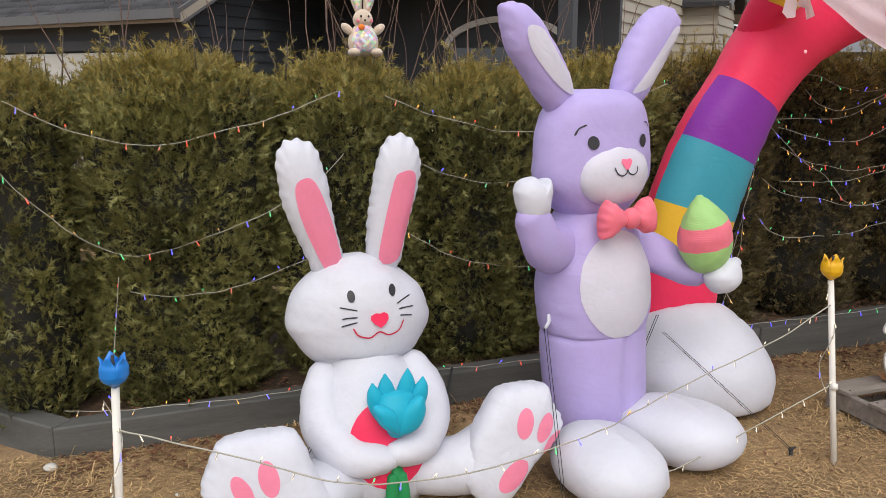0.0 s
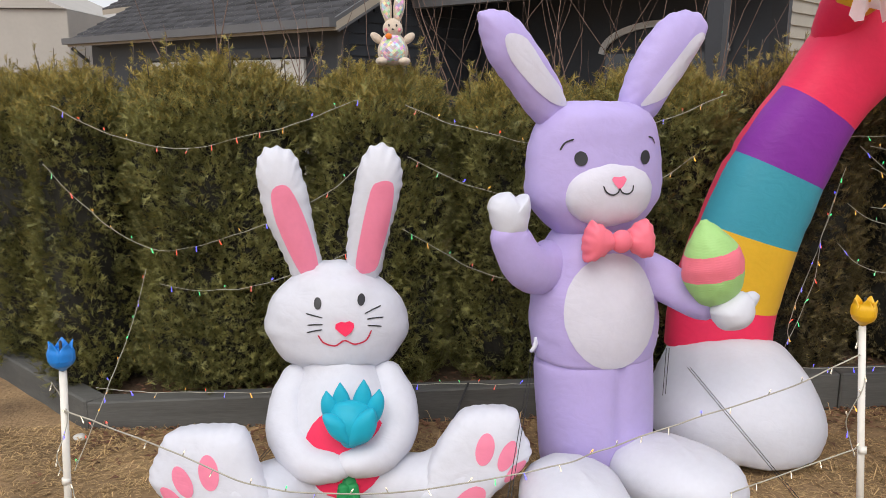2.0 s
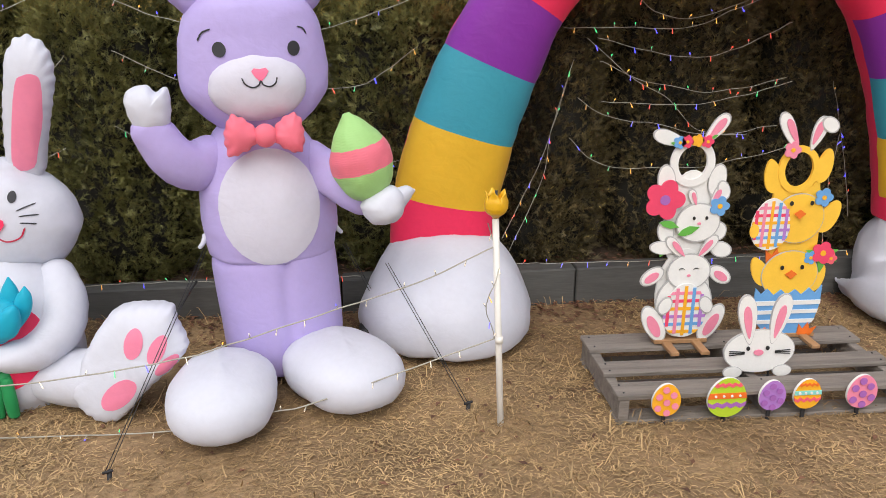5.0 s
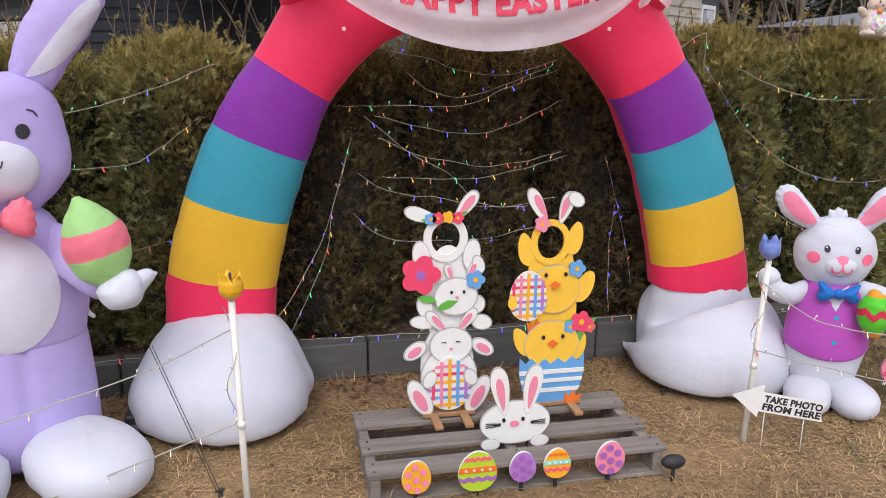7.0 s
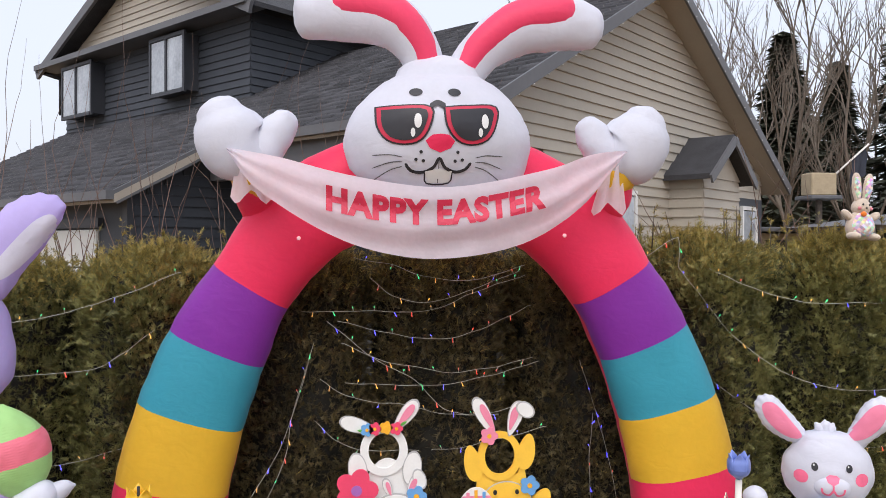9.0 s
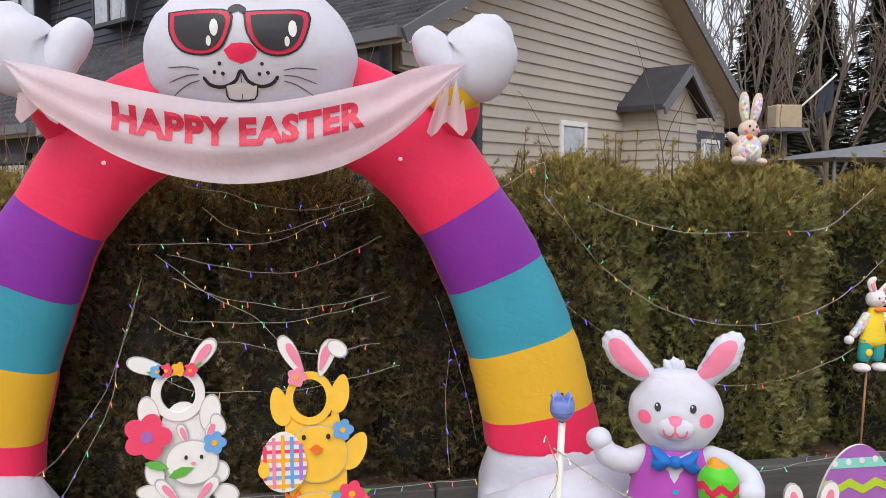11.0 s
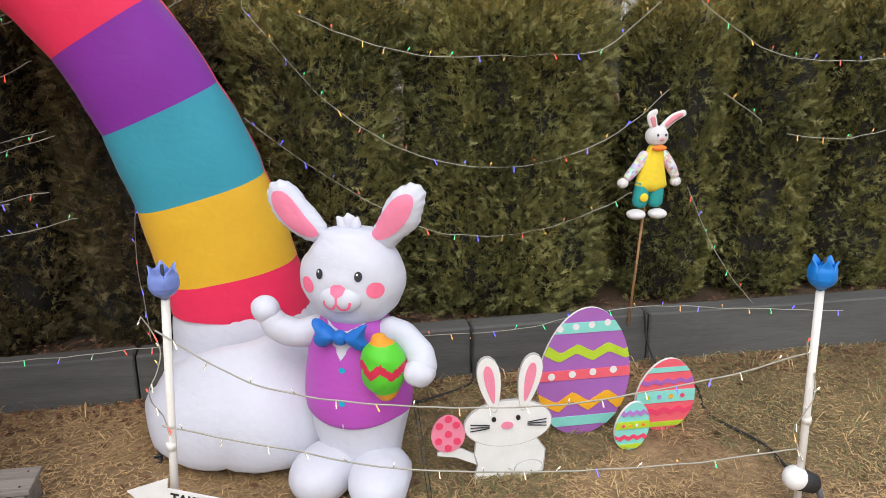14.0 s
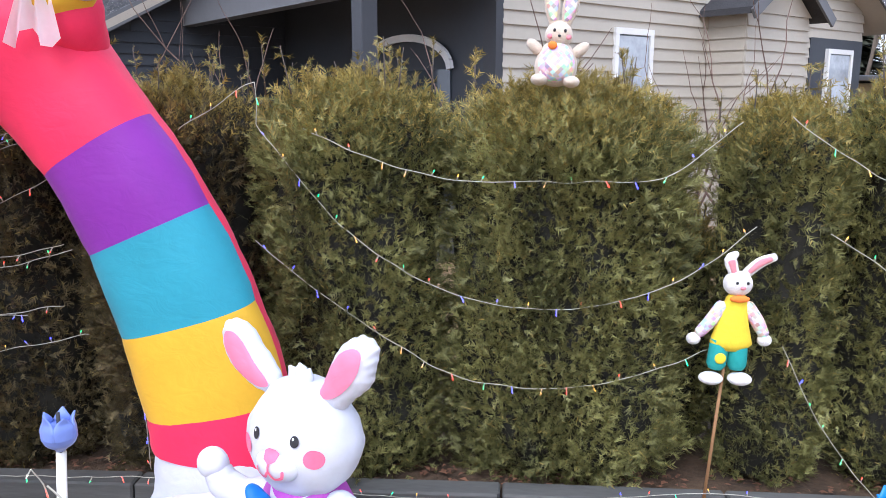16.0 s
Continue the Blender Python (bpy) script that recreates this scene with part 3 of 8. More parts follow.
def roof(name, p0, p1, q0, q1, zf, thick=0.12, parent=house, course=0.2):
    """A shingled slope between two q lines, in lapped courses."""
    n = max(1, int(abs(q1 - q0) / course))
    vs, fs = [], []
    for i in range(n):
        a, b = q0 + (q1 - q0) * i / n, q0 + (q1 - q0) * (i + 1) / n
        m = max(1, int((p1 - p0) / 0.33))
        for j in range(m):
            sh = (0.16 if i % 2 else 0)
            u, v = p0 + (p1 - p0) * j / m, p0 + (p1 - p0) * (j + 1) / m - 0.008
            k = len(vs)
            dz = 0.026 + 0.010 * ((j * 7 + i * 3) % 5) / 4
            vs += [hp(u, a, zf(a) + 0.004), hp(v, a, zf(a) + 0.004), hp(v, b, zf(b) + dz), hp(u, b, zf(b) + dz), hp(u, b, zf(b) - 0.01), hp(v, b, zf(b) - 0.01)]
            fs += [(k, k + 1, k + 2, k + 3), (k + 3, k + 2, k + 5, k + 4)]
    ob = arrays(name, [tuple(v) for v in vs], fs, SHINGLE, parent)
    bm = bmesh.new()
    c = [hp(p0, q0, zf(q0) - 0.01), hp(p1, q0, zf(q0) - 0.01), hp(p1, q1, zf(q1) - 0.01), hp(p0, q1, zf(q1) - 0.01)]
    lo = [bm.verts.new(v - Vector((0, 0, thick))) for v in c]
    up = [bm.verts.new(v) for v in c]
    bm.faces.new(lo), bm.faces.new(up)
    for i in range(4):
        bm.faces.new((lo[i], lo[(i + 1) % 4], up[(i + 1) % 4], up[i]))
    bmesh.ops.recalc_face_normals(bm, faces=bm.faces)
    part("roof_deck", bm, SOFFIT, ob, smooth=False)
    return ob


roof("front_roof", -0.45, 16.0, RQ, 0.45, roof_z)
roof("garage_roof", 4.95, 14.3, 0.45, 2.05, roof_z)
roof("rear_roof", -0.45, 9.0, RQ, -10.75, lambda q: RIDGE + PITCH * (q - RQ))


def bar(name, a, b, w, h, mat, parent=house):
    """A board from a to b, w thick and h high, upright."""
    a, b = Vector(a), Vector(b)
    d = (b - a).normalized()
    s = d.cross(Vector((0, 0, 1))).normalized() * w / 2
    u = s.cross(d).normalized() * h / 2
    bm = bmesh.new()
    f = [bm.verts.new(p + s * i + u * j) for p in (a, b) for i, j in ((-1, -1), (1, -1), (1, 1), (-1, 1))]
    for q in ((0, 1, 2, 3), (7, 6, 5, 4), (0, 4, 5, 1), (1, 5, 6, 2), (2, 6, 7, 3), (3, 7, 4, 0)):
        bm.faces.new([f[i] for i in q])
    bmesh.ops.recalc_face_normals(bm, faces=bm.faces)
    return part(name, bm, mat, parent, smooth=False)


# rakes, gutters
bar("rake_board", hp(-0.47, 0.45, roof_z(0.45) - 0.06), hp(-0.47, RQ, RIDGE - 0.06), 0.04, 0.17, FASCIA)
bar("rake_board", hp(-0.47, RQ, RIDGE - 0.06), hp(-0.47, -10.75, RIDGE - PITCH * 5.9 - 0.06), 0.04, 0.19, FASCIA)
bar("gutter", hp(-0.45, 0.48, roof_z(0.45) - 0.02), hp(5.0, 0.48, roof_z(0.45) - 0.02), 0.13, 0.13, FASCIA)
bar("gutter", hp(4.95, 2.11, roof_z(2.05) - 0.02), hp(14.3, 2.11, roof_z(2.05) - 0.02), 0.13, 0.13, FASCIA)
bar("rake_board", hp(4.97, 0.45, roof_z(0.45) - 0.06), hp(4.97, 2.05, roof_z(2.05) - 0.06), 0.04, 0.2, FASCIA)
# porch recess and garage
hbox("porch_back", (0.2, -1.6, -0.3), (5.2, -1.45, 3.3), DARKWALL)
hbox("porch_ceiling", (0.2, -1.45, 3.22), (5.2, 0.1, 3.28), WHITETRIM)
hbox("corner_board", (-0.02, -1.56, -0.2), (0.2, -1.445, 2.9), DARKTRIM)
hbox("porch_post", (0.05, 0.12, -0.2), (0.25, 0.32, 3.3), DARKTRIM, bevel=0.01)
hbox("porch_beam", (0.05, 0.1, 2.66), (5.2, 0.3, 3.3), FASCIA)
hbox("porch_floor", (0.05, -1.5, -0.3), (5.2, 0.4, 0.35), TIMBER)
hbox("inner_wall", (5.2, -1.6, -0.3), (16.0, -1.45, 3.95), DARKWALL)
garage = hbox("garage_wall", (5.3, -1.45, -0.3), (14.0, 1.65, 2.42), DARKWALL)
bm = bmesh.new()
bm.faces.new([bm.verts.new(hp(5.29, q, z)) for q, z in ((1.65, 2.0), (-1.45, 2.0), (-1.45, roof_z(-1.45) - 0.14), (1.65, roof_z(1.65) - 0.14))])
part("garage_gable", bm, DARKWALL, house, smooth=False)
for i in range(16):
    zz = 0.25 + 0.165 * i
    q1 = min(1.65, 0.45 + (3.05 - zz - 0.165) / PITCH)
    lap(((hp(5.28, q1, zz), hp(5.28, -1.4, zz), hp(5.28, -1.4, zz + 0.165), hp(5.28, q1, zz + 0.165)), -E1), DARKWALL, garage)
hbox("corner_board", (5.2, 1.62, -0.2), (5.34, 1.72, 2.3), DARKTRIM)
for i in range(3):
    hbox("garage_door_panel", (6.2, 1.64, 0.02 + 0.62 * i), (11.2, 1.72, 0.62 + 0.62 * i), GARAGEDOOR, bevel=0.015)
hbox("garage_trim", (6.05, 1.66, 1.89), (11.35, 1.75, 2.04), DARKTRIM)
part("downspout", rod(hp(14.2, 2.0, 2.2), hp(13.95, 1.75, 1.9), 0.04), DARKTRIM, house)
# upper storey with its gable towards the front
UQ = -2.3
upper = hbox("upper_wall", (7.7, -9.0, 3.9), (16.1, UQ, 6.5), DARKWALL)
for i in range(13):
    zz = 4.3 + 0.165 * i
    lap(((hp(7.7, UQ, zz), hp(7.7, -8, zz), hp(7.7, -8, zz + 0.165), hp(7.7, UQ, zz + 0.165)), -E1), DARKWALL, upper)
    if zz < 6.35:
        lap(((hp(7.7, UQ, zz), hp(16.1, UQ, zz), hp(16.1, UQ, zz + 0.165), hp(7.7, UQ, zz + 0.165)), N1), DARKWALL, upper)
bar("corner_board", hp(7.68, UQ + 0.03, 4.3), hp(7.68, UQ + 0.03, 6.3), 0.12, 0.12, DARKTRIM)
UP = 0.45
UR = 6.5 + UP * 4.5
bm = bmesh.new()
bm.faces.new([bm.verts.new(v) for v in (hp(7.5, UQ + 0.02, 6.5), hp(16.3, UQ + 0.02, 6.5), hp(11.9, UQ + 0.02, UR - 0.1))])
part("upper_gable", bm, SIDING, house, smooth=False)
z = 6.5
while z < UR - 0.3:
    w = 4.35 - (z + BOARD - 6.5) / UP
    if w > 0.1:
        lap(((hp(11.9 - w, UQ + 0.03, z), hp(11.9 + w, UQ + 0.03, z), hp(11.9 + w, UQ + 0.03, z + BOARD), hp(11.9 - w, UQ + 0.03, z + BOARD)), N1), SIDING, house)
    z += BOARD
bar("pent_eave", hp(7.1, UQ + 0.3, 6.50), hp(16.8, UQ + 0.3, 6.50), 0.6, 0.14, FASCIA)
for s in (-1, 1):
    bar("rake_board", hp(11.9 + s * 4.9, UQ + 0.5, UR - 4.9 * UP), hp(11.9, UQ + 0.5, UR), 0.08, 0.24, FASCIA)
    bm = bmesh.new()
    c = [hp(11.9, UQ + 0.5, UR + 0.05), hp(11.9 + s * 4.9, UQ + 0.5, UR + 0.05 - 4.9 * UP), hp(11.9 + s * 4.9, -9, UR + 0.05 - 4.9 * UP), hp(11.9, -9, UR + 0.05)]
    f = bm.faces.new([bm.verts.new(v) for v in c])
    r = bmesh.ops.extrude_face_region(bm, geom=[f])
    bmesh.ops.translate(bm, verts=[v for v in r["geom"] if isinstance(v, bmesh.types.BMVert)], vec=(0, 0, 0.1))
    bmesh.ops.recalc_face_normals(bm, faces=bm.faces)
    part("upper_roof", bm, SHINGLE, house, smooth=False)


def house_window(face, u0, u1, z0, z1, at, mullion=True, frame_mat=DARKTRIM, box_out=0.0):
    """A framed window; face 'f' lies in the front (u along p), 'g' in the gable wall (u along q)."""
    if face == "f":
        P = lambda u, o, z: (u, at + o, z)
    else:
        P = lambda u, o, z: (at - o, u, z)

    def bx(name, a, b, mat, parent):
        lo, hi = [min(i, j) for i, j in zip(a, b)], [max(i, j) for i, j in zip(a, b)]
        return hbox(name, lo, hi, mat, parent)

    w = bx("window", P(u0, -0.02, z0), P(u1, 0.03 + box_out, z1), frame_mat if box_out else GLASS, house)
    o = box_out
    bx("pane", P(u0 + 0.05, 0.03 + o, z0 + 0.05), P(u1 - 0.05, 0.04 + o, z1 - 0.05), PALEPANE, w)
    for a, b in ((P(u0 - 0.04, o, z0 - 0.05), P(u0 + 0.03, 0.06 + o, z1 + 0.05)), (P(u1 - 0.03, o, z0 - 0.05), P(u1 + 0.04, 0.06 + o, z1 + 0.05)),
                 (P(u0 + 0.03, o, z1 - 0.03), P(u1 - 0.03, 0.06 + o, z1 + 0.05)), (P(u0 + 0.03, o, z0 - 0.05), P(u1 - 0.03, 0.07 + o, z0 + 0.03))):
        bx("window_frame", a, b, frame_mat, w)
    if mullion:
        m = (u0 + u1) / 2
        bx("mullion", P(m - 0.03, o + 0.03, z0 + 0.04), P(m + 0.03, 0.08 + o, z1 - 0.04), frame_mat, w)


house_window("f", 9.6, 11.0, 5.05, 6.3, UQ, box_out=0.35)
house_window("f", 13.9, 15.5, 5.0, 6.3, UQ, box_out=0.35)
house_window("g", -4.22, -3.52, 1.25, 2.46, 0.0, mullion=False, frame_mat=WHITETRIM)
# gabled bump-out on the gable wall
bump = hbox("bump_out", (-0.62, -7.2, -0.3), (0.0, -5.55, 2.8), SIDING)
for i in range(15):
    zz = 0.3 + BOARD * i
    lap(((hp(-0.62, -5.55, zz), hp(-0.62, -7.2, zz), hp(-0.62, -7.2, zz + BOARD), hp(-0.62, -5.55, zz + BOARD)), -E1), SIDING, bump)
    lap(((hp(0, -5.55, zz), hp(-0.62, -5.55, zz), hp(-0.62, -5.55, zz + BOARD), hp(0, -5.55, zz + BOARD)), N1), SIDING, bump)
bm = bmesh.new()
bm.faces.new([bm.verts.new(v) for v in (hp(-0.64, -5.5, 2.8), hp(-0.64, -7.25, 2.8), hp(-0.64, -6.38, 3.42))])
part("bump_gable", bm, SIDING, house, smooth=False)
for s in (-1, 1):
    bm = bmesh.new()
    e = -6.38 + s * 1.08
    c = [hp(-0.85, -6.38, 3.50), hp(-0.85, e, 2.74), hp(0.0, e, 2.74), hp(0.0, -6.38, 3.50)]
    f = bm.faces.new([bm.verts.new(v) for v in c])
    r = bmesh.ops.extrude_face_region(bm, geom=[f])
    bmesh.ops.translate(bm, verts=[v for v in r["geom"] if isinstance(v, bmesh.types.BMVert)], vec=(0, 0, 0.09))
    bmesh.ops.recalc_face_normals(bm, faces=bm.faces)
    part("bump_roof", bm, SHINGLE, house, smooth=False)
    bar("rake_board", hp(-0.87, e, 2.73), hp(-0.87, -6.38, 3.49), 0.04, 0.15, FASCIA)
hbox("recess_wall", (-0.03, -10.2, -0.3), (0.03, -8.4, 2.62), DARKWALL)
house_window("g", -9.75, -8.95, 1.1, 2.4, -0.03, mullion=False, frame_mat=WHITETRIM)

# arched porch window, block pier
hbox("porch_window", (0.8, -1.45, 1.0), (2.7, -1.42, 1.95), GLASS)
arc = [hp(1.75 + 1.0 * math.cos(a), -1.38, 1.95 + 0.42 * math.sin(a)) for a in [math.pi * i / 14 for i in range(15)]]
for a, b in zip(arc, arc[1:]):
    bar("arch_casing", a, b, 0.05, 0.09, WHITETRIM)
for p, top in ((0.76, 1.95), (1.45, 2.34), (2.74, 1.95)):
    bar("window_casing", hp(p, -1.38, 0.9), hp(p, -1.38, top), 0.07, 0.07, WHITETRIM)

# downpipe at the far corner, small white lights along the rakes
for a, b in ((hp(16.7, UQ + 0.55, 6.42), hp(16.15, UQ + 0.15, 6.2)), (hp(16.15, UQ + 0.15, 6.2), hp(16.15, UQ + 0.15, 5.2))):
    part("downpipe", rod(a, b, 0.05), CORD, house)
bm = bmesh.new()
bmesh.ops.create_icosphere(bm, subdivisions=1, radius=0.011)
rake_mesh = bpy.data.meshes.new("rake_bulb")
bm.to_mesh(rake_mesh)
bm.free()
rake_mesh.materials.append(WHITETRIM)
rake_lights = thing("roof_lights", hp(-0.5, RQ, RIDGE - 0.15), "small white bulbs along the roof edge", "string lights")
for i in range(34):
    q = 0.4 - i * 0.33
    zr = (roof_z(q) if q > RQ else RIDGE + PITCH * (q - RQ)) - 0.16
    ob = new("bulb", rake_mesh)
    ob.parent = rake_lights
    ob.location = hp(-0.505, q, zr) - rake_lights.location

# the house stands on its lot a little nearer and smaller than laid out above
NEAR, ABOUT = 0.915, Vector((3.72, -0.22, 1.66))
for ob in (house, rake_lights):
    ob.location = ABOUT + NEAR * (ob.location - ABOUT) + Vector((-0.03, 0, 0.1))
    ob.scale = (NEAR, NEAR, NEAR)

# ---- seated white inflatable rabbit ----
def eye_dot(x, z, rx, rz, tree, parent, turn=0.0, shine=True, mat=INK):
    e = patch("eye", oval(x, z, rx, rz, turn), tree, mat, parent, "black printed eye", lift=0.004, rings=3)
    if shine:
        patch("eye_shine", oval(x - rx * 0.25, z + rz * 0.45, rx * 0.25, rz * 0.25), tree, WHITETRIM, e, lift=0.006, rings=2)


def sitting_rabbit():
    root = thing("inflatable_rabbit", (0.62, 2.80, 0), "seated white inflatable rabbit holding a turquoise tulip", "inflatable rabbit", "inflatable figures")
    body = part("body", sweep([(0.625, 2.79, 0.035, 0.22, 0.21), (0.625, 2.78, 0.13, 0.25, 0.24), (0.625, 2.80, 0.30, 0.24, 0.225), (0.62, 2.84, 0.44, 0.20, 0.18), (0.615, 2.86, 0.52, 0.15, 0.14)], n=40), WHITE, root)
    head = part("head", sweep([(0.605, 2.88, 0.475, 0.125, 0.12), (0.608, 2.90, 0.54, 0.215, 0.165), (0.61, 2.905, 0.63, 0.276, 0.185), (0.61, 2.91, 0.70, 0.286, 0.19), (0.61, 2.915, 0.79, 0.255, 0.18), (0.612, 2.915, 0.865, 0.18, 0.145), (0.615, 2.915, 0.905, 0.10, 0.09)], n=44, dome=(0.5, 0.35)), WHITE, root)
    for edge, lining in (([(0.315, 1.282), (0.319, 1.336), (0.344, 1.384), (0.399, 1.391), (0.441, 1.374), (0.475, 1.326), (0.511, 1.184), (0.535, 1.026), (0.558, 0.86), (0.47, 0.83), (0.407, 0.945), (0.355, 1.071), (0.328, 1.161)],
                          [(0.373, 1.211), (0.406, 1.246), (0.446, 1.233), (0.491, 1.134), (0.527, 1.011), (0.543, 0.90), (0.486, 0.886), (0.446, 0.954), (0.389, 1.10)]),
                         ([(0.699, 1.291), (0.724, 1.36), (0.758, 1.393), (0.802, 1.397), (0.841, 1.378), (0.87, 1.318), (0.871, 1.23), (0.849, 1.141), (0.816, 1.016), (0.763, 0.85), (0.66, 0.86), (0.656, 1.026), (0.671, 1.14)],
                          [(0.751, 1.223), (0.781, 1.256), (0.82, 1.261), (0.841, 1.23), (0.824, 1.102), (0.793, 0.989), (0.763, 0.905), (0.691, 0.905), (0.706, 1.034)])):
        ear = part("ear", puff(edge, 2.92, 0.065, 0.06, full=0.75, crimps=26, crimp=0.022, steps=12), WHITE, root)
        patch("ear_lining", closed(lining, 3), tree_of(ear), PINK, ear, "pink fabric ear lining", lift=0.005)
    t = tree_of(head)
    for x, z in ((0.548, 0.811), (0.712, 0.819)):
        eye_dot(x, z, 0.0145, 0.0215, t, root, shine=False)
    patch("nose", [(0.652, 0.689), (0.630, 0.705), (0.614, 0.722), (0.616, 0.738), (0.636, 0.746), (0.652, 0.743), (0.668, 0.747), (0.684, 0.737), (0.685, 0.721), (0.673, 0.703)], t, REDPINK, root, "red fabric nose", lift=0.012)
    stroke("mouth", [(0.548, 0.693), (0.569, 0.662), (0.612, 0.651), (0.648, 0.672), (0.686, 0.655), (0.729, 0.666), (0.75, 0.704)], 0.006, t, REDPRINT, root)
    for a, b in (((0.503, 0.772), (0.567, 0.759)), ((0.509, 0.729), (0.567, 0.734)), ((0.505, 0.70), (0.565, 0.715)), ((0.725, 0.768), (0.787, 0.789)), ((0.733, 0.747), (0.797, 0.747)), ((0.735, 0.723), (0.789, 0.713))):
        stroke("whisker", [a, ((a[0] + b[0]) / 2, (a[1] + b[1]) / 2 + 0.001), b], 0.005, t, INK, root)
    t = tree_of(body)
    patch("belly_patch", oval(0.652, 0.278, 0.158, 0.165), t, REDPINK, root, "red fabric belly patch", lift=0.004)
    for pts in ([(0.455, 2.83, 0.475, .07, .07), (0.428, 2.76, 0.385, .088, .088), (0.442, 2.69, 0.29, .092, .092), (0.51, 2.60, 0.24, .082, .075), (0.60, 2.56, 0.232, .066, .058), (0.642, 2.55, 0.235, .045, .042)],
                [(0.80, 2.83, 0.485, .07, .07), (0.835, 2.77, 0.395, .088, .088), (0.826, 2.70, 0.30, .092, .092), (0.765, 2.61, 0.252, .082, .075), (0.695, 2.565, 0.248, .068, .06), (0.655, 2.55, 0.248, .046, .044)]):
        part("arm", sweep(pts, n=24, side=(0, 0, 1), pucker=0.012), WHITE, root)
    # legs and leaning soles
    for pts, edge, y, lean, pads in (
            ([(0.52, 2.72, 0.12, .14, .11), (0.42, 2.63, 0.12, .135, .11), (0.33, 2.55, 0.13, .15, .12), (0.25, 2.52, 0.17, .14, .13)],
             [(-0.032, 0.283), (0.003, 0.363), (0.034, 0.403), (0.12, 0.418), (0.21, 0.419), (0.299, 0.397), (0.345, 0.283), (0.419, 0.122), (0.385, 0.042), (0.305, 0.004), (0.16, 0.043), (0.077, 0.123), (-0.023, 0.233)], 2.40, 0.28,
             ((0.059, 0.207, 0.024, 0.056, 45), (0.095, 0.266, 0.029, 0.058, 28), (0.184, 0.293, 0.034, 0.06, 12), (0.244, 0.113, 0.044, 0.078, 55))),
            ([(0.74, 2.72, 0.12, .14, .11), (0.88, 2.66, 0.11, .13, .11), (0.99, 2.62, 0.13, .14, .12), (1.08, 2.61, 0.17, .14, .13)],
             [(1.07, 0.403), (1.11, 0.427), (1.177, 0.434), (1.25, 0.430), (1.296, 0.414), (1.312, 0.355), (1.343, 0.30), (1.335, 0.245), (1.20, 0.12), (1.10, 0.022), (1.028, 0.006), (0.963, 0.037), (0.92, 0.10), (0.931, 0.163), (0.984, 0.288)], 2.49, 0.25,
             ((1.164, 0.312, 0.034, 0.058, -14), (1.247, 0.285, 0.029, 0.058, -28), (1.278, 0.224, 0.024, 0.054, -48), (1.101, 0.125, 0.044, 0.075, -52)))):
        part("leg", sweep(pts, n=24, side=(0, 0, 1)), WHITE, root)
        foot = part("foot", puff(edge, y, 0.062, 0.13, full=0.42, crimps=34, crimp=0.010, lean=lean, steps=9), WHITE, root)
        t = tree_of(foot)
        for x, z, a, b, d in pads:
            patch("paw_pad", oval(x, z, a, b, d), t, PINK, foot, "pink fabric paw pad", rings=4)
    # tulip: four tall petals behind, two broad ones in front
    tulip = part("flower", sweep([(0.668, 2.565, 0.335, .035, .035), (0.670, 2.565, 0.37, .072, .055), (0.672, 2.57, 0.42, .082, .055), (0.674, 2.575, 0.455, .07, .04)], n=28), TURQ, root, "turquoise puffed tulip flower")
    for x, z, w, dy in ((0.585, 0.52, .036, 0.02), (0.635, 0.547, .040, 0.03), (0.722, 0.557, .042, 0.03), (0.778, 0.522, .036, 0.02)):
        part("petal", sweep([(0.668 + 0.3 * (x - 0.668), 2.56 + dy, 0.36, .03, .025), (0.668 + 0.75 * (x - 0.668), 2.565 + dy, 0.43, w, .026), (0.668 + 0.95 * (x - 0.668), 2.565 + dy, 0.43 + (z - 0.43) * 0.6, w * 0.72, .02), (x, 2.565 + dy, z, .004, .004)], n=16, cap=2), TURQ, tulip)
    for edge in ([(0.668, 0.332), (0.605, 0.37), (0.575, 0.43), (0.578, 0.455), (0.615, 0.452), (0.655, 0.425), (0.668, 0.38)], [(0.665, 0.332), (0.668, 0.40), (0.70, 0.445), (0.742, 0.472), (0.765, 0.46), (0.768, 0.40), (0.735, 0.345)]):
        part("petal", puff(edge, 2.53, 0.032, 0.03, full=0.8), TURQ, tulip)
    part("flower_stem", sweep([(0.663, 2.605, 0.34, .026, .024), (0.662, 2.60, 0.26, .030, .026), (0.660, 2.545, 0.15, .033, .026)], n=14), GREEN, root, "green fabric tulip stem")
    for s in (-1, 1):
        part("flower_leaf", sweep([(0.660 + s * 0.016, 2.535, 0.165, .022, .018), (0.660 + s * 0.023, 2.525, 0.09, .025, .02), (0.658 + s * 0.026, 2.53, 0.025, .022, .018)], n=12), GREEN, root)
    return root


sitting_rabbit()


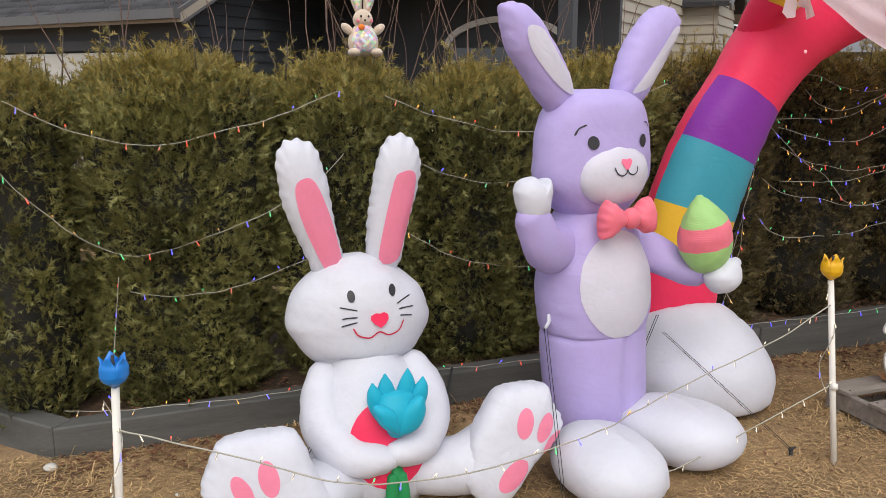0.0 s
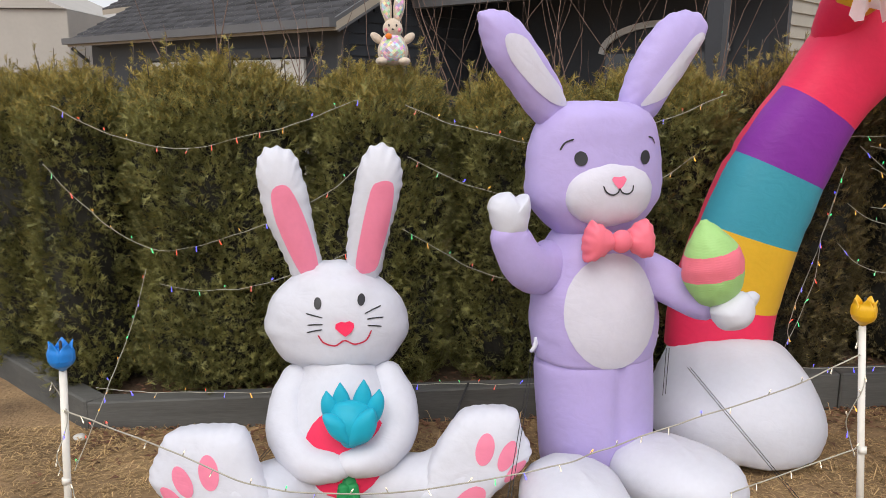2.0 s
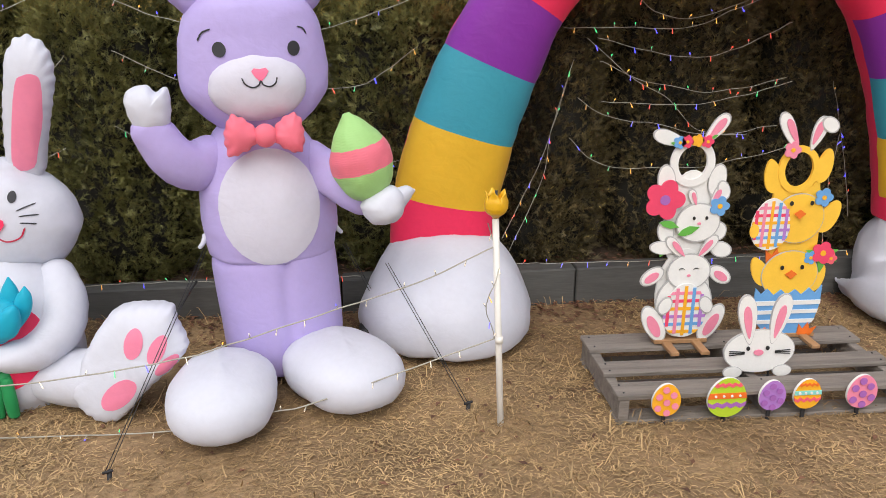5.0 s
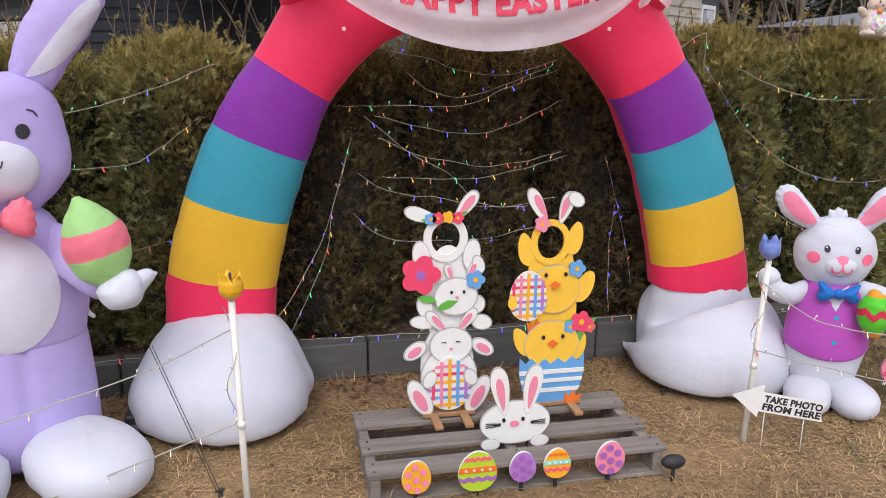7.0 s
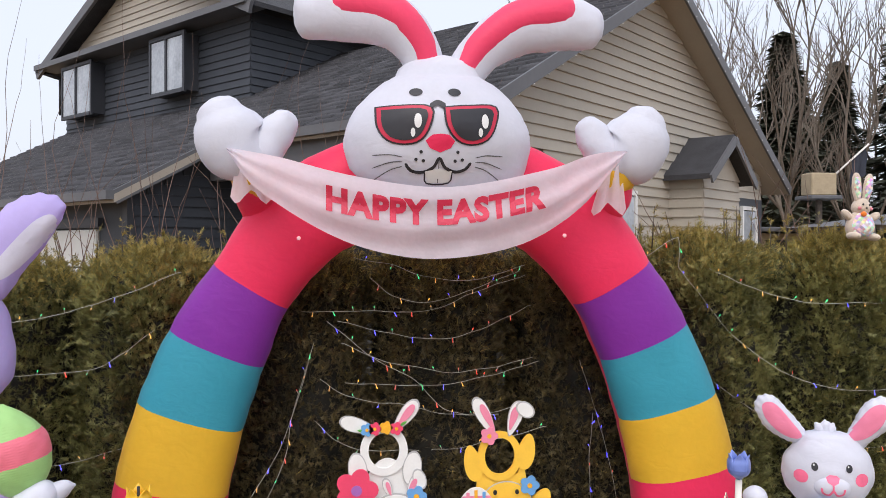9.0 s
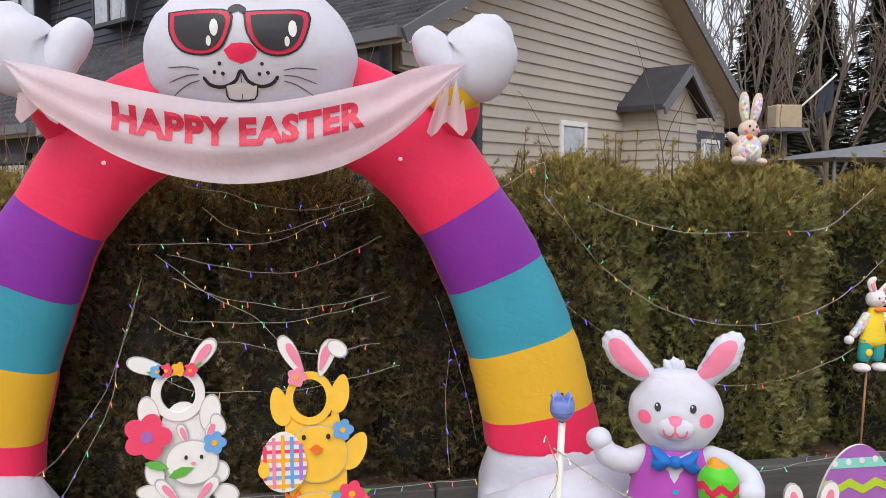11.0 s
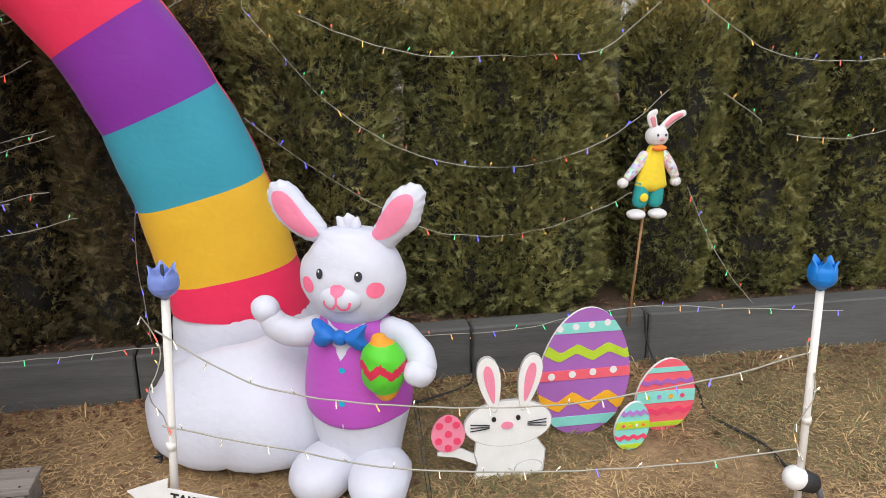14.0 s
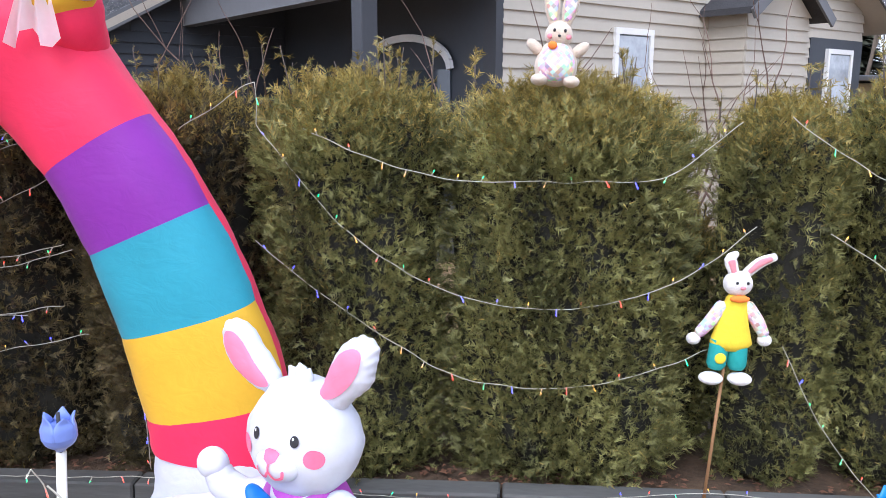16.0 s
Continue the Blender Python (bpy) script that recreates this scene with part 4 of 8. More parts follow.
# ---- tall lilac inflatable rabbit ----
def lilac_rabbit():
    root = thing("inflatable_rabbit", (0, 0, 0), "tall lilac inflatable rabbit with bow tie holding an egg", "inflatable rabbit", "inflatable figures")
    body = part("body", sweep([(0.022, -0.02, 0.555, 0.252, 0.205), (0.022, -0.02, 0.61, 0.262, 0.215), (0.022, -0.02, 0.68, 0.270, 0.222), (0.012, -0.015, 0.80, 0.258, 0.215), (0.006, -0.01, 0.90, 0.235, 0.19), (0.0, 0.0, 0.99, 0.20, 0.165), (0.0, 0.0, 1.06, 0.15, 0.14)], n=44, cap=3, dome=(0.25, 0.3)), LILAC, root)
    legs = sweep([(0.055, -0.03, 0.06, 0.235, 0.185), (0.05, -0.03, 0.15, 0.246, 0.195), (0.042, -0.025, 0.30, 0.250, 0.20), (0.032, -0.02, 0.44, 0.252, 0.205), (0.025, -0.02, 0.535, 0.250, 0.203), (0.022, -0.02, 0.57, 0.235, 0.19)], n=64, cap=2, dome=(0.1, 0.1))
    for v in legs.verts:
        # a sewn groove parts the trouser legs
        v.co.y += 0.024 * math.exp(-((v.co.x - 0.045) / 0.018) ** 2) * (1 if v.co.y < 0 else -1)
    part("trousers", legs, LILAC, root, "lilac legs sewn with a middle seam")
    head = part("head", sweep([(-0.002, 0, 1.055, 0.15, 0.115), (-0.001, 0, 1.10, 0.205, 0.145), (0, 0, 1.18, 0.270, 0.165), (0, 0, 1.27, 0.281, 0.172), (0, 0, 1.39, 0.268, 0.168), (0, 0, 1.48, 0.240, 0.155), (0, 0, 1.53, 0.20, 0.13), (0, 0, 1.555, 0.14, 0.09)], n=48, power=0.88, dome=(0.3, 0.12)), LILAC, root)
    for edge, lining in (([(-0.487, 1.877), (-0.463, 1.754), (-0.378, 1.63), (-0.243, 1.481), (-0.16, 1.47), (-0.133, 1.54), (-0.19, 1.673), (-0.288, 1.807), (-0.349, 1.868), (-0.418, 1.892)],
                          [(-0.412, 1.785), (-0.385, 1.806), (-0.324, 1.785), (-0.253, 1.69), (-0.182, 1.615), (-0.142, 1.554), (-0.199, 1.552), (-0.288, 1.606), (-0.385, 1.71)]),
                         ([(0.10, 1.535), (0.133, 1.674), (0.208, 1.811), (0.286, 1.888), (0.37, 1.91), (0.441, 1.896), (0.459, 1.834), (0.395, 1.718), (0.307, 1.59), (0.235, 1.49), (0.15, 1.48)],
                          [(0.160, 1.545), (0.194, 1.60), (0.298, 1.733), (0.369, 1.808), (0.42, 1.826), (0.434, 1.785), (0.369, 1.689), (0.265, 1.583)])):
        ear = part("ear", puff(edge, 0.0, 0.075, 0.07, full=0.7, crimps=20, crimp=0.014, steps=10), LILAC, root)
        patch("ear_lining", closed(lining, 3), tree_of(ear), GREYWHITE, ear, "pale grey ear lining", lift=0.005)
    t = tree_of(head)
    muzzle = part("muzzle", blob((-0.003, -0.135, 1.222), (0.180, 0.078, 0.125), squash=0.95), GREYWHITE, root, "pale grey puffed muzzle")
    tm = tree_of(muzzle, head)
    patch("nose", [(0.0, 1.245), (-0.02, 1.266), (-0.031, 1.284), (-0.022, 1.295), (0.0, 1.292), (0.022, 1.296), (0.031, 1.284), (0.02, 1.266)], tm, CHEEK, root, "pink printed nose")
    stroke("mouth", [(-0.066, 1.262), (-0.055, 1.240), (-0.03, 1.228), (-0.008, 1.236), (0.0, 1.250), (0.01, 1.236), (0.032, 1.230), (0.052, 1.240), (0.06, 1.262)], 0.0055, tm, INK, root)
    for x in (-0.134, 0.132):
        eye_dot(x, 1.359, 0.0235, 0.027, t, root, shine=False)
    for p in ([(-0.205, 1.388), (-0.188, 1.416), (-0.158, 1.43)], [(0.150, 1.435), (0.172, 1.428), (0.185, 1.408)]):
        stroke("eyebrow", p, 0.006, t, INK, root)
    patch("belly_patch", oval(0.006, 0.772, 0.192, 0.225), tree_of(body), GREYWHITE, root, "pale grey oval belly patch", rings=10, lift=0.006)
    bow = part("bow_tie", blob((0.0, -0.245, 1.058), (0.042, 0.035, 0.044)), CORAL, root, "puffed pink bow tie")
    for s in (-1, 1):
        part("bow_loop", puff([(s * 0.02, 1.06), (s * 0.06, 1.108), (s * 0.112, 1.135), (s * 0.14, 1.09), (s * 0.143, 1.03), (s * 0.128, 0.985), (s * 0.07, 1.0), (s * 0.028, 1.035)], -0.225, 0.05, 0.05, full=0.75, crimps=11, crimp=0.05, steps=8), CORAL, bow)
    part("arm", sweep([(-0.18, -0.02, 0.93, .10, .09), (-0.265, -0.06, 0.925, .098, .088), (-0.335, -0.095, 0.975, .085, .075), (-0.385, -0.105, 1.06, .075, .065), (-0.395, -0.107, 1.09, .07, .06)], n=24), LILAC, root)
    part("hand", puff([(-0.478, 1.176), (-0.455, 1.222), (-0.40, 1.236), (-0.362, 1.212), (-0.325, 1.228), (-0.316, 1.155), (-0.335, 1.085), (-0.40, 1.06), (-0.45, 1.09)], -0.107, 0.068, 0.06, full=0.75, crimps=14, crimp=0.012, steps=8), WHITE, root, "white fabric paw")
    part("arm", sweep([(0.18, -0.04, 0.91, .09, .085), (0.25, -0.13, 0.87, .082, .078), (0.31, -0.24, 0.815, .068, .064), (0.345, -0.30, 0.80, .06, .058)], n=24), LILAC, root)
    paw = part("hand", puff([(0.315, 0.80), (0.34, 0.745), (0.40, 0.728), (0.455, 0.745), (0.482, 0.79), (0.47, 0.845), (0.42, 0.872), (0.36, 0.85)], -0.385, 0.075, 0.06, full=0.8, crimps=12, crimp=0.012, steps=8), WHITE, root, "white fabric paw")
    part("thumb", sweep([(0.45, -0.385, 0.81, .045, .04), (0.50, -0.375, 0.835, .028, .026), (0.525, -0.37, 0.842, .008, .008)], n=12, cap=2), WHITE, paw)
    egg = sweep([(0.368, -0.34, 0.825, .045, .045), (0.356, -0.34, 0.862, .088, .085), (0.34, -0.34, 0.93, .114, .108), (0.325, -0.34, 1.0, .111, .104), (0.302, -0.34, 1.075, .072, .066), (0.284, -0.34, 1.13, .02, .018)], n=80, steps=30, cap=2, pucker=0.008)
    for f in egg.faces:
        c = f.calc_center_median()
        f.material_index = 1 if 0.935 < c.z - 0.26 * (c.x - 0.33) < 1.032 else 0
    part("egg", egg, [PALEGREEN, CORAL], root, "green egg with a coral band")
    for x, y, rx, ry, yaw in ((-0.238, -0.42, 0.198, 0.265, -12), (0.232, -0.355, 0.205, 0.27, 24)):
        m = Matrix.Rotation(radians(yaw), 4, "Z")
        foot = blob((x, y, 0.132), (rx, ry, 0.132), m, squash=0.88, taper=0.04, lobes=6, lobe=0.025)
        for v in foot.verts:
            # heel end lower than the toes' dome, a sewn ridge over the instep
            v.co.z += 0.008 * math.exp(-((v.co.x - x) / 0.012) ** 2) * (v.co.z > 0.19)
        part("foot", foot, WHITE, root, "white puffed foot")
    for x, z in ((-0.238, 0.61), (0.272, 0.62)):
        part("tether_tab", sweep([(x, -0.04, z + 0.03, .012, .006), (x * 1.05, -0.05, z, .01, .006), (x * 1.12, -0.05, z - 0.02, .008, .006)], n=8, steps=3, cap=1), WHITE, root)
    root.location = (1.625, 2.893, 0)
    root.rotation_euler = (0, 0, radians(13))
    return root


lilac_rabbit()


# ---- inflatable arch with a rabbit on top ----
def arch():
    root = thing("inflatable_arch", (3.6, 3.2, 0), "rainbow striped inflatable arch with rabbit in sunglasses and banner", "inflatable arch", "inflatable figures")
    bands = (("hot_red", REDPINK), ("yellow", YELLOW), ("teal", TEAL), ("violet", VIOLET))
    # rows: inner and outer edge of the tube at each seam
    left = [((2.648, 0.418), (2.14, 0.405)), ((2.660, 0.569), (2.168, 0.660)), ((2.726, 0.868), (2.266, 1.011)), ((2.823, 1.152), (2.404, 1.333)), ((2.933, 1.417), (2.596, 1.628)), ((3.18, 1.68), (2.92, 2.05)), ((3.605, 1.86), (3.605, 2.36))]
    right = [((4.548, 0.492), (5.085, 0.468)), ((4.537, 0.602), (5.040, 0.689)), ((4.470, 0.892), (4.942, 1.022)), ((4.378, 1.170), (4.796, 1.351)), ((4.252, 1.431), (4.612, 1.647)), ((4.02, 1.68), (4.29, 2.04)), ((3.598, 1.856), (3.598, 2.343))]
    for side, foot_x, ay in ((left, 2.40, 3.37), (right, 4.855, 3.28)):
        leg = None
        keys = []
        for (ix, iz), (ox, oz) in side:
            keys.append(((ix + ox) / 2, ay, (iz + oz) / 2, math.hypot(ox - ix, oz - iz) / 2, 0.205))
        rows = spline(keys, 6)
        n = 32
        bm = bmesh.new()
        rings = []
        # seams run straight between inner and outer edge
        inn = spline([(k[0][0], k[0][1]) for k in side], 6)
        out = spline([(k[1][0], k[1][1]) for k in side], 6)
        for i in range(len(rows)):
            c = Vector(((inn[i][0] + out[i][0]) / 2, ay, (inn[i][1] + out[i][1]) / 2))
            w = Vector((out[i][0] - inn[i][0], 0, out[i][1] - inn[i][1])) / 2
            ring = []
            for j in range(n):
                a = 2 * math.pi * j / n
                ca, sa = math.cos(a), math.sin(a)
                ca, sa = math.copysign(abs(ca) ** 0.85, ca), math.copysign(abs(sa) ** 0.85, sa)
                k = 1 - 0.012 * (1 if i % 6 == 0 else 0)
                sag = Vector((0, 0, -0.006 * abs(sa)))
                ring.append(bm.verts.new(c + w * ca * k + Vector((0, sa * (0.16 if sa < 0 else 0.2) * k, 0)) + sag))
            rings.append(ring)
        mats = [REDPINK, YELLOW, TEAL, VIOLET, REDPINK, REDPINK]
        order = {REDPINK: 0, YELLOW: 1, TEAL: 2, VIOLET: 3}
        for i, (a, b) in enumerate(zip(rings, rings[1:])):
            for j in range(n):
                f = bm.faces.new((a[j], a[(j + 1) % n], b[(j + 1) % n], b[j]))
                ang = 2 * math.pi * (j + 0.5) / n
                f.material_index = order[mats[min(i // 6, 5)]] if math.sin(ang) < 0.0 else 0
        bmesh.ops.recalc_face_normals(bm, faces=bm.faces)
        part("arch_leg", bm, [REDPINK, YELLOW, TEAL, VIOLET], root, "striped red, yellow, teal and violet tube")
        s = 1 if foot_x < 3 else -1
        w = 0.225 if s > 0 else 0.238
        zt = 0.47 if s > 0 else 0.535
        tx = (side[0][0][0] + side[0][1][0]) / 2
        sk = [(foot_x, 3.22, 0.02, 0.33, 0.37), (foot_x, 3.22, 0.06, 0.388, 0.43), (foot_x, 3.22, 0.13, 0.412, 0.455), (foot_x, 3.25, 0.22, 0.375, 0.385), ((foot_x + tx) / 2, 3.31, 0.33, 0.318, 0.265), (tx, ay - 0.01, zt - 0.06, w + 0.024, 0.160), (tx, ay, zt, w, 0.12)]
        bm = sweep(sk, n=72, cap=3, dome=(0.05, 0.05))
        for v in bm.verts:
            # four gores: soft lobes with sewn lines between them, and a slack lower rim
            k = max(0, 1 - v.co.z / 0.45)
            a = math.atan2(v.co.y - 3.22, v.co.x - foot_x)
            g = abs(math.sin(2 * a + 0.5))
            m = 1 + 0.13 * k * (math.sqrt(g) - 0.72)
            v.co.x, v.co.y = foot_x + (v.co.x - foot_x) * m, 3.22 + (v.co.y - 3.22) * m
        part("arch_base", bm, WHITE, root, "white puffed arch base")
        part("tether_tab", boxed((side[4][1][0] - 0.05 * s - 0.02, ay - 0.02, 1.45), (side[4][1][0] - 0.05 * s + 0.02, ay + 0.01, 1.48), 0.004), WHITE, root)
    # lit bulbs inside the tube show through the fabric
    for x, z in ((2.985, 1.738), (4.165, 1.752)):
        part("inner_bulb", blob((x, 3.208 if x < 3.5 else 3.118, z), (0.009, 0.006, 0.009), seg=12, rings=8), LAMPGLOW, root, "small white light inside the fabric")
    head = part("head", sweep([(3.585, 3.14, 1.985, 0.33, 0.15), (3.588, 3.10, 2.05, 0.39, 0.215), (3.588, 3.08, 2.16, 0.405, 0.25), (3.588, 3.08, 2.27, 0.368, 0.235), (3.588, 3.08, 2.375, 0.275, 0.19), (3.588, 3.08, 2.43, 0.19, 0.12)], n=44, dome=(0.3, 0.8)), WHITE, root, "white puffed rabbit head")
    for way, pts in ((-1, [(3.545, 2.40, .078), (3.50, 2.555, .095), (3.375, 2.675, .118), (3.18, 2.70, .122), (3.02, 2.685, .10)]), (1, [(3.675, 2.40, .078), (3.775, 2.55, .095), (3.94, 2.66, .118), (4.13, 2.69, .122), (4.27, 2.675, .10)])):
        ear = part("ear", sweep([(x, 3.08, z, w, w * 0.7) for x, z, w in pts], n=24, pucker=0.006), WHITE, root, "white bent rabbit ear")
        ln = spline([(x, z, w) for x, z, w in pts], 3)[:-3]
        dirs = np.gradient(ln[:, :2], axis=0)
        dirs /= np.linalg.norm(dirs, axis=1)[:, None]
        shift = np.stack([-dirs[:, 1], dirs[:, 0]], -1) * (-way if way > 0 else -1)
        shift *= np.sign(shift[:, 1:2]) * np.linspace(0.004, 0.036, len(ln))[:, None]
        part("ear_lining", sweep([(x + d[0], 3.08, z + d[1], w * 0.76, w * 0.80) for (x, z, w), d in zip(ln, shift)], n=24, steps=2, dome=(0.8, 0.9)), CORAL_HOT, ear, "hot coral ear lining")
    t = tree_of(head)
    for s, pts in ((-1, [(3.315, 2.268), (3.42, 2.272), (3.53, 2.264), (3.525, 2.19), (3.49, 2.135), (3.43, 2.118), (3.36, 2.135), (3.32, 2.19)]), (1, [(3.59, 2.264), (3.70, 2.276), (3.805, 2.276), (3.80, 2.20), (3.765, 2.14), (3.70, 2.118), (3.64, 2.135), (3.60, 2.19)])):
        c = np.mean(pts, axis=0)
        ol = lambda k: [tuple(v) for v in spline([tuple(c + (np.array(p) - c) * k) for p in pts] + [tuple(c + (np.array(pts[0]) - c) * k)], 3)[:-1]]
        rim = patch("sunglasses", ol(1.08), t, INK, root, "black sunglasses with red rims", lift=0.004)
        patch("red_rim", ol(1.0), t, REDPRINT, rim, lift=0.007)
        patch("lens", ol(0.84), t, INK, rim, lift=0.010)
        for dx, dz, r in ((0.055, 0.012, 0.02), (0.035, -0.035, 0.012)):
            patch("lens_glint", oval(c[0] + dx, c[1] + dz, r * 0.75, r * 1.5), t, WHITETRIM, rim, lift=0.013, rings=2)
    stroke("sunglasses_bridge", [(3.53, 2.268), (3.56, 2.285), (3.59, 2.268)], 0.022, t, INK, root, lift=0.008)
    for x in (3.474, 3.631):
        patch("eyebrow", oval(x, 2.332, 0.027, 0.017), t, INK, root)
    patch("nose", [(3.57, 2.083), (3.528, 2.10), (3.510, 2.13), (3.538, 2.153), (3.572, 2.157), (3.606, 2.153), (3.630, 2.128), (3.612, 2.10)], t, REDPINK, root, "red printed nose")
    stroke("mouth", [(3.43, 2.04), (3.455, 2.012), (3.50, 2.005), (3.545, 2.025), (3.568, 2.06), (3.592, 2.025), (3.635, 2.008), (3.675, 2.018), (3.70, 2.045)], 0.012, t, INK, root)
    patch("tooth", [(3.51, 2.008), (3.565, 2.02), (3.625, 2.01), (3.61, 1.965), (3.52, 1.962)], t, WHITETRIM, root, rings=2, lift=0.005)
    for p in ([(3.51, 2.01), (3.52, 1.962), (3.61, 1.964), (3.624, 2.01)], [(3.567, 2.06), (3.566, 1.963)]):
        stroke("tooth_line", p, 0.006, t, INK, root, steps=3, lift=0.008, smooth=len(p) > 2)
    for s in (-1, 1):
        for dx, dz in ((0.075, 2.085), (0.095, 2.055), (0.065, 2.05)):
            patch("whisker_dot", oval(3.568 + s * dx, dz, 0.007, 0.007, n=10), t, INK, root, rings=1)
        for k in range(3):
            stroke("whisker", [(3.568 + s * 0.15, 2.065 - 0.018 * k), (3.568 + s * 0.2, 2.075 - 0.03 * k), (3.568 + s * 0.27, 2.075 - 0.05 * k)], 0.004, t, FASCIA, root)
    # mitten hands on short sleeves
    for s, c, ay in ((-1, 3.60, 3.36), (1, 3.60, 3.27)):
        X = lambda d: c + s * d
        part("sleeve", sweep([(X(0.70), ay + 0.06, 1.72, .10, .10), (X(0.76), ay + 0.03, 1.84, .104, .10), (X(0.80), ay - 0.06, 1.93, .103, .095), (X(0.80), 3.20, 1.99, .102, .09)], n=20), REDPINK, root, "red puffed sleeve")
        part("cuff", sweep([(X(0.785), 3.17, 1.98, .112, .10), (X(0.79), 3.16, 2.05, .13, .105)], n=20, cap=1), YELLOW, root, "yellow cuff")
        hand = part("hand", sweep([(X(0.80), 3.13, 2.085, .10, .09), (X(0.86), 3.12, 2.12, .155, .11), (X(0.915), 3.12, 2.205, .148, .11), (X(0.945), 3.12, 2.27, .10, .08)], n=24, pucker=0.01), WHITE, root, "white puffed mitten hand")
        part("thumb", sweep([(X(0.76), 3.12, 2.11, .085, .07), (X(0.70), 3.12, 2.195, .08, .068), (X(0.665), 3.12, 2.245, .058, .05)], n=18), WHITE, hand)
    # banner: hangs between the hands, in soft folds
    bm = bmesh.new()
    top = spline([(2.70, 2.112), (2.928, 2.062), (3.237, 1.985), (3.607, 1.945), (4.015, 2.02), (4.22, 2.09), (4.42, 2.125)], 8)
    bot = spline([(2.705, 2.095), (2.834, 1.935), (3.117, 1.755), (3.361, 1.672), (3.611, 1.654), (3.919, 1.714), (4.178, 1.867), (4.40, 2.10)], 8)
    nb = 12
    g = []
    for i in range(49):
        u = i / 48
        a, b = top[round(u * (len(top) - 1))], bot[round(u * (len(bot) - 1))]
        row = []
        for j in range(nb + 1):
            v = j / nb
            x, z = a + (b - a) * v
            y = 3.03 - 0.17 * (1 - (2 * u - 1) ** 2) ** 0.7 - 0.02 * math.sin(math.pi * v) + 0.010 * math.sin(14 * v + 5 * u) + 0.012 * noise.noise(Vector((u * 9, v * 3, 0)))
            row.append(bm.verts.new((x, y, z)))
        g.append(row)
    for a, b in zip(g, g[1:]):
        for j in range(nb):
            bm.faces.new((a[j], a[j + 1], b[j + 1], b[j]))
    banner = part("banner", bm, SHEER, root, "sheer white banner lettered in red")
    for x0, s in ((2.745, 1), (4.40, -1)):
        bm = bmesh.new()
        g = []
        for i in range(9):
            u = i / 8
            row = []
            for j in range(8):
                v = j / 7
                row.append(bm.verts.new((x0 + s * (0.02 + (u - 0.45) * (0.05 + 0.12 * v)) + 0.02 * s * v, 3.06 + 0.022 * math.sin(u * 15 + v), 2.11 - (0.20 if s > 0 else 0.24) * v - 0.03 * math.sin(u * 9) * v)))
            g.append(row)
        for a, b in zip(g, g[1:]):
            for j in range(7):
                bm.faces.new((a[j], a[j + 1], b[j + 1], b[j]))
        part("banner_tail", bm, SHEER, root)
    words = lettering("HAPPY EASTER", 0.125, bold=0.0065, spacing=1.08)
    tb = tree_of(banner)
    w = max(v[0] for v in words[0])
    bm = bmesh.new()
    vs = []
    for x, y in words[0]:
        u = x / w
        zx = 3.112 + 0.90 * u
        zz = 1.853 - 0.066 * math.sin(math.pi * u) + 0.016 * u + (y / 0.088) * 0.092
        vs.append(bm.verts.new(drop_on(tb, zx, zz, 0.004)))
    for f in words[1]:
        if len(set(f)) > 2:
            try:
                bm.faces.new([vs[i] for i in f])
            except ValueError:
                pass
    part("banner_lettering", bm, REDPRINT, banner, "red printed words", smooth=False)
    return root


def lettering(text, size, bold=0.0, spacing=1.0):
    """The flat mesh of a line of text, as points and faces, finely cut."""
    cu = bpy.data.curves.new("lettering", "FONT")
    cu.body, cu.size, cu.offset, cu.space_character = text, size, bold, spacing
    cu.resolution_u = 3
    ob = new("lettering", cu)
    deps = bpy.context.evaluated_depsgraph_get()
    mesh = bpy.data.meshes.new_from_object(ob.evaluated_get(deps))
    bm = bmesh.new()
    bm.from_mesh(mesh)
    for _ in range(2):
        es = [e for e in bm.edges if e.calc_length() > size * 0.2]
        if es:
            bmesh.ops.subdivide_edges(bm, edges=es, cuts=1)
    bmesh.ops.triangulate(bm, faces=bm.faces)
    bm.verts.index_update()
    x0 = min(v.co.x for v in bm.verts)
    out = [(v.co.x - x0, v.co.y) for v in bm.verts], [[v.index for v in f.verts] for f in bm.faces]
    bm.free()
    bpy.data.objects.remove(ob)
    bpy.data.curves.remove(cu)
    bpy.data.meshes.remove(mesh)
    return out


arch()

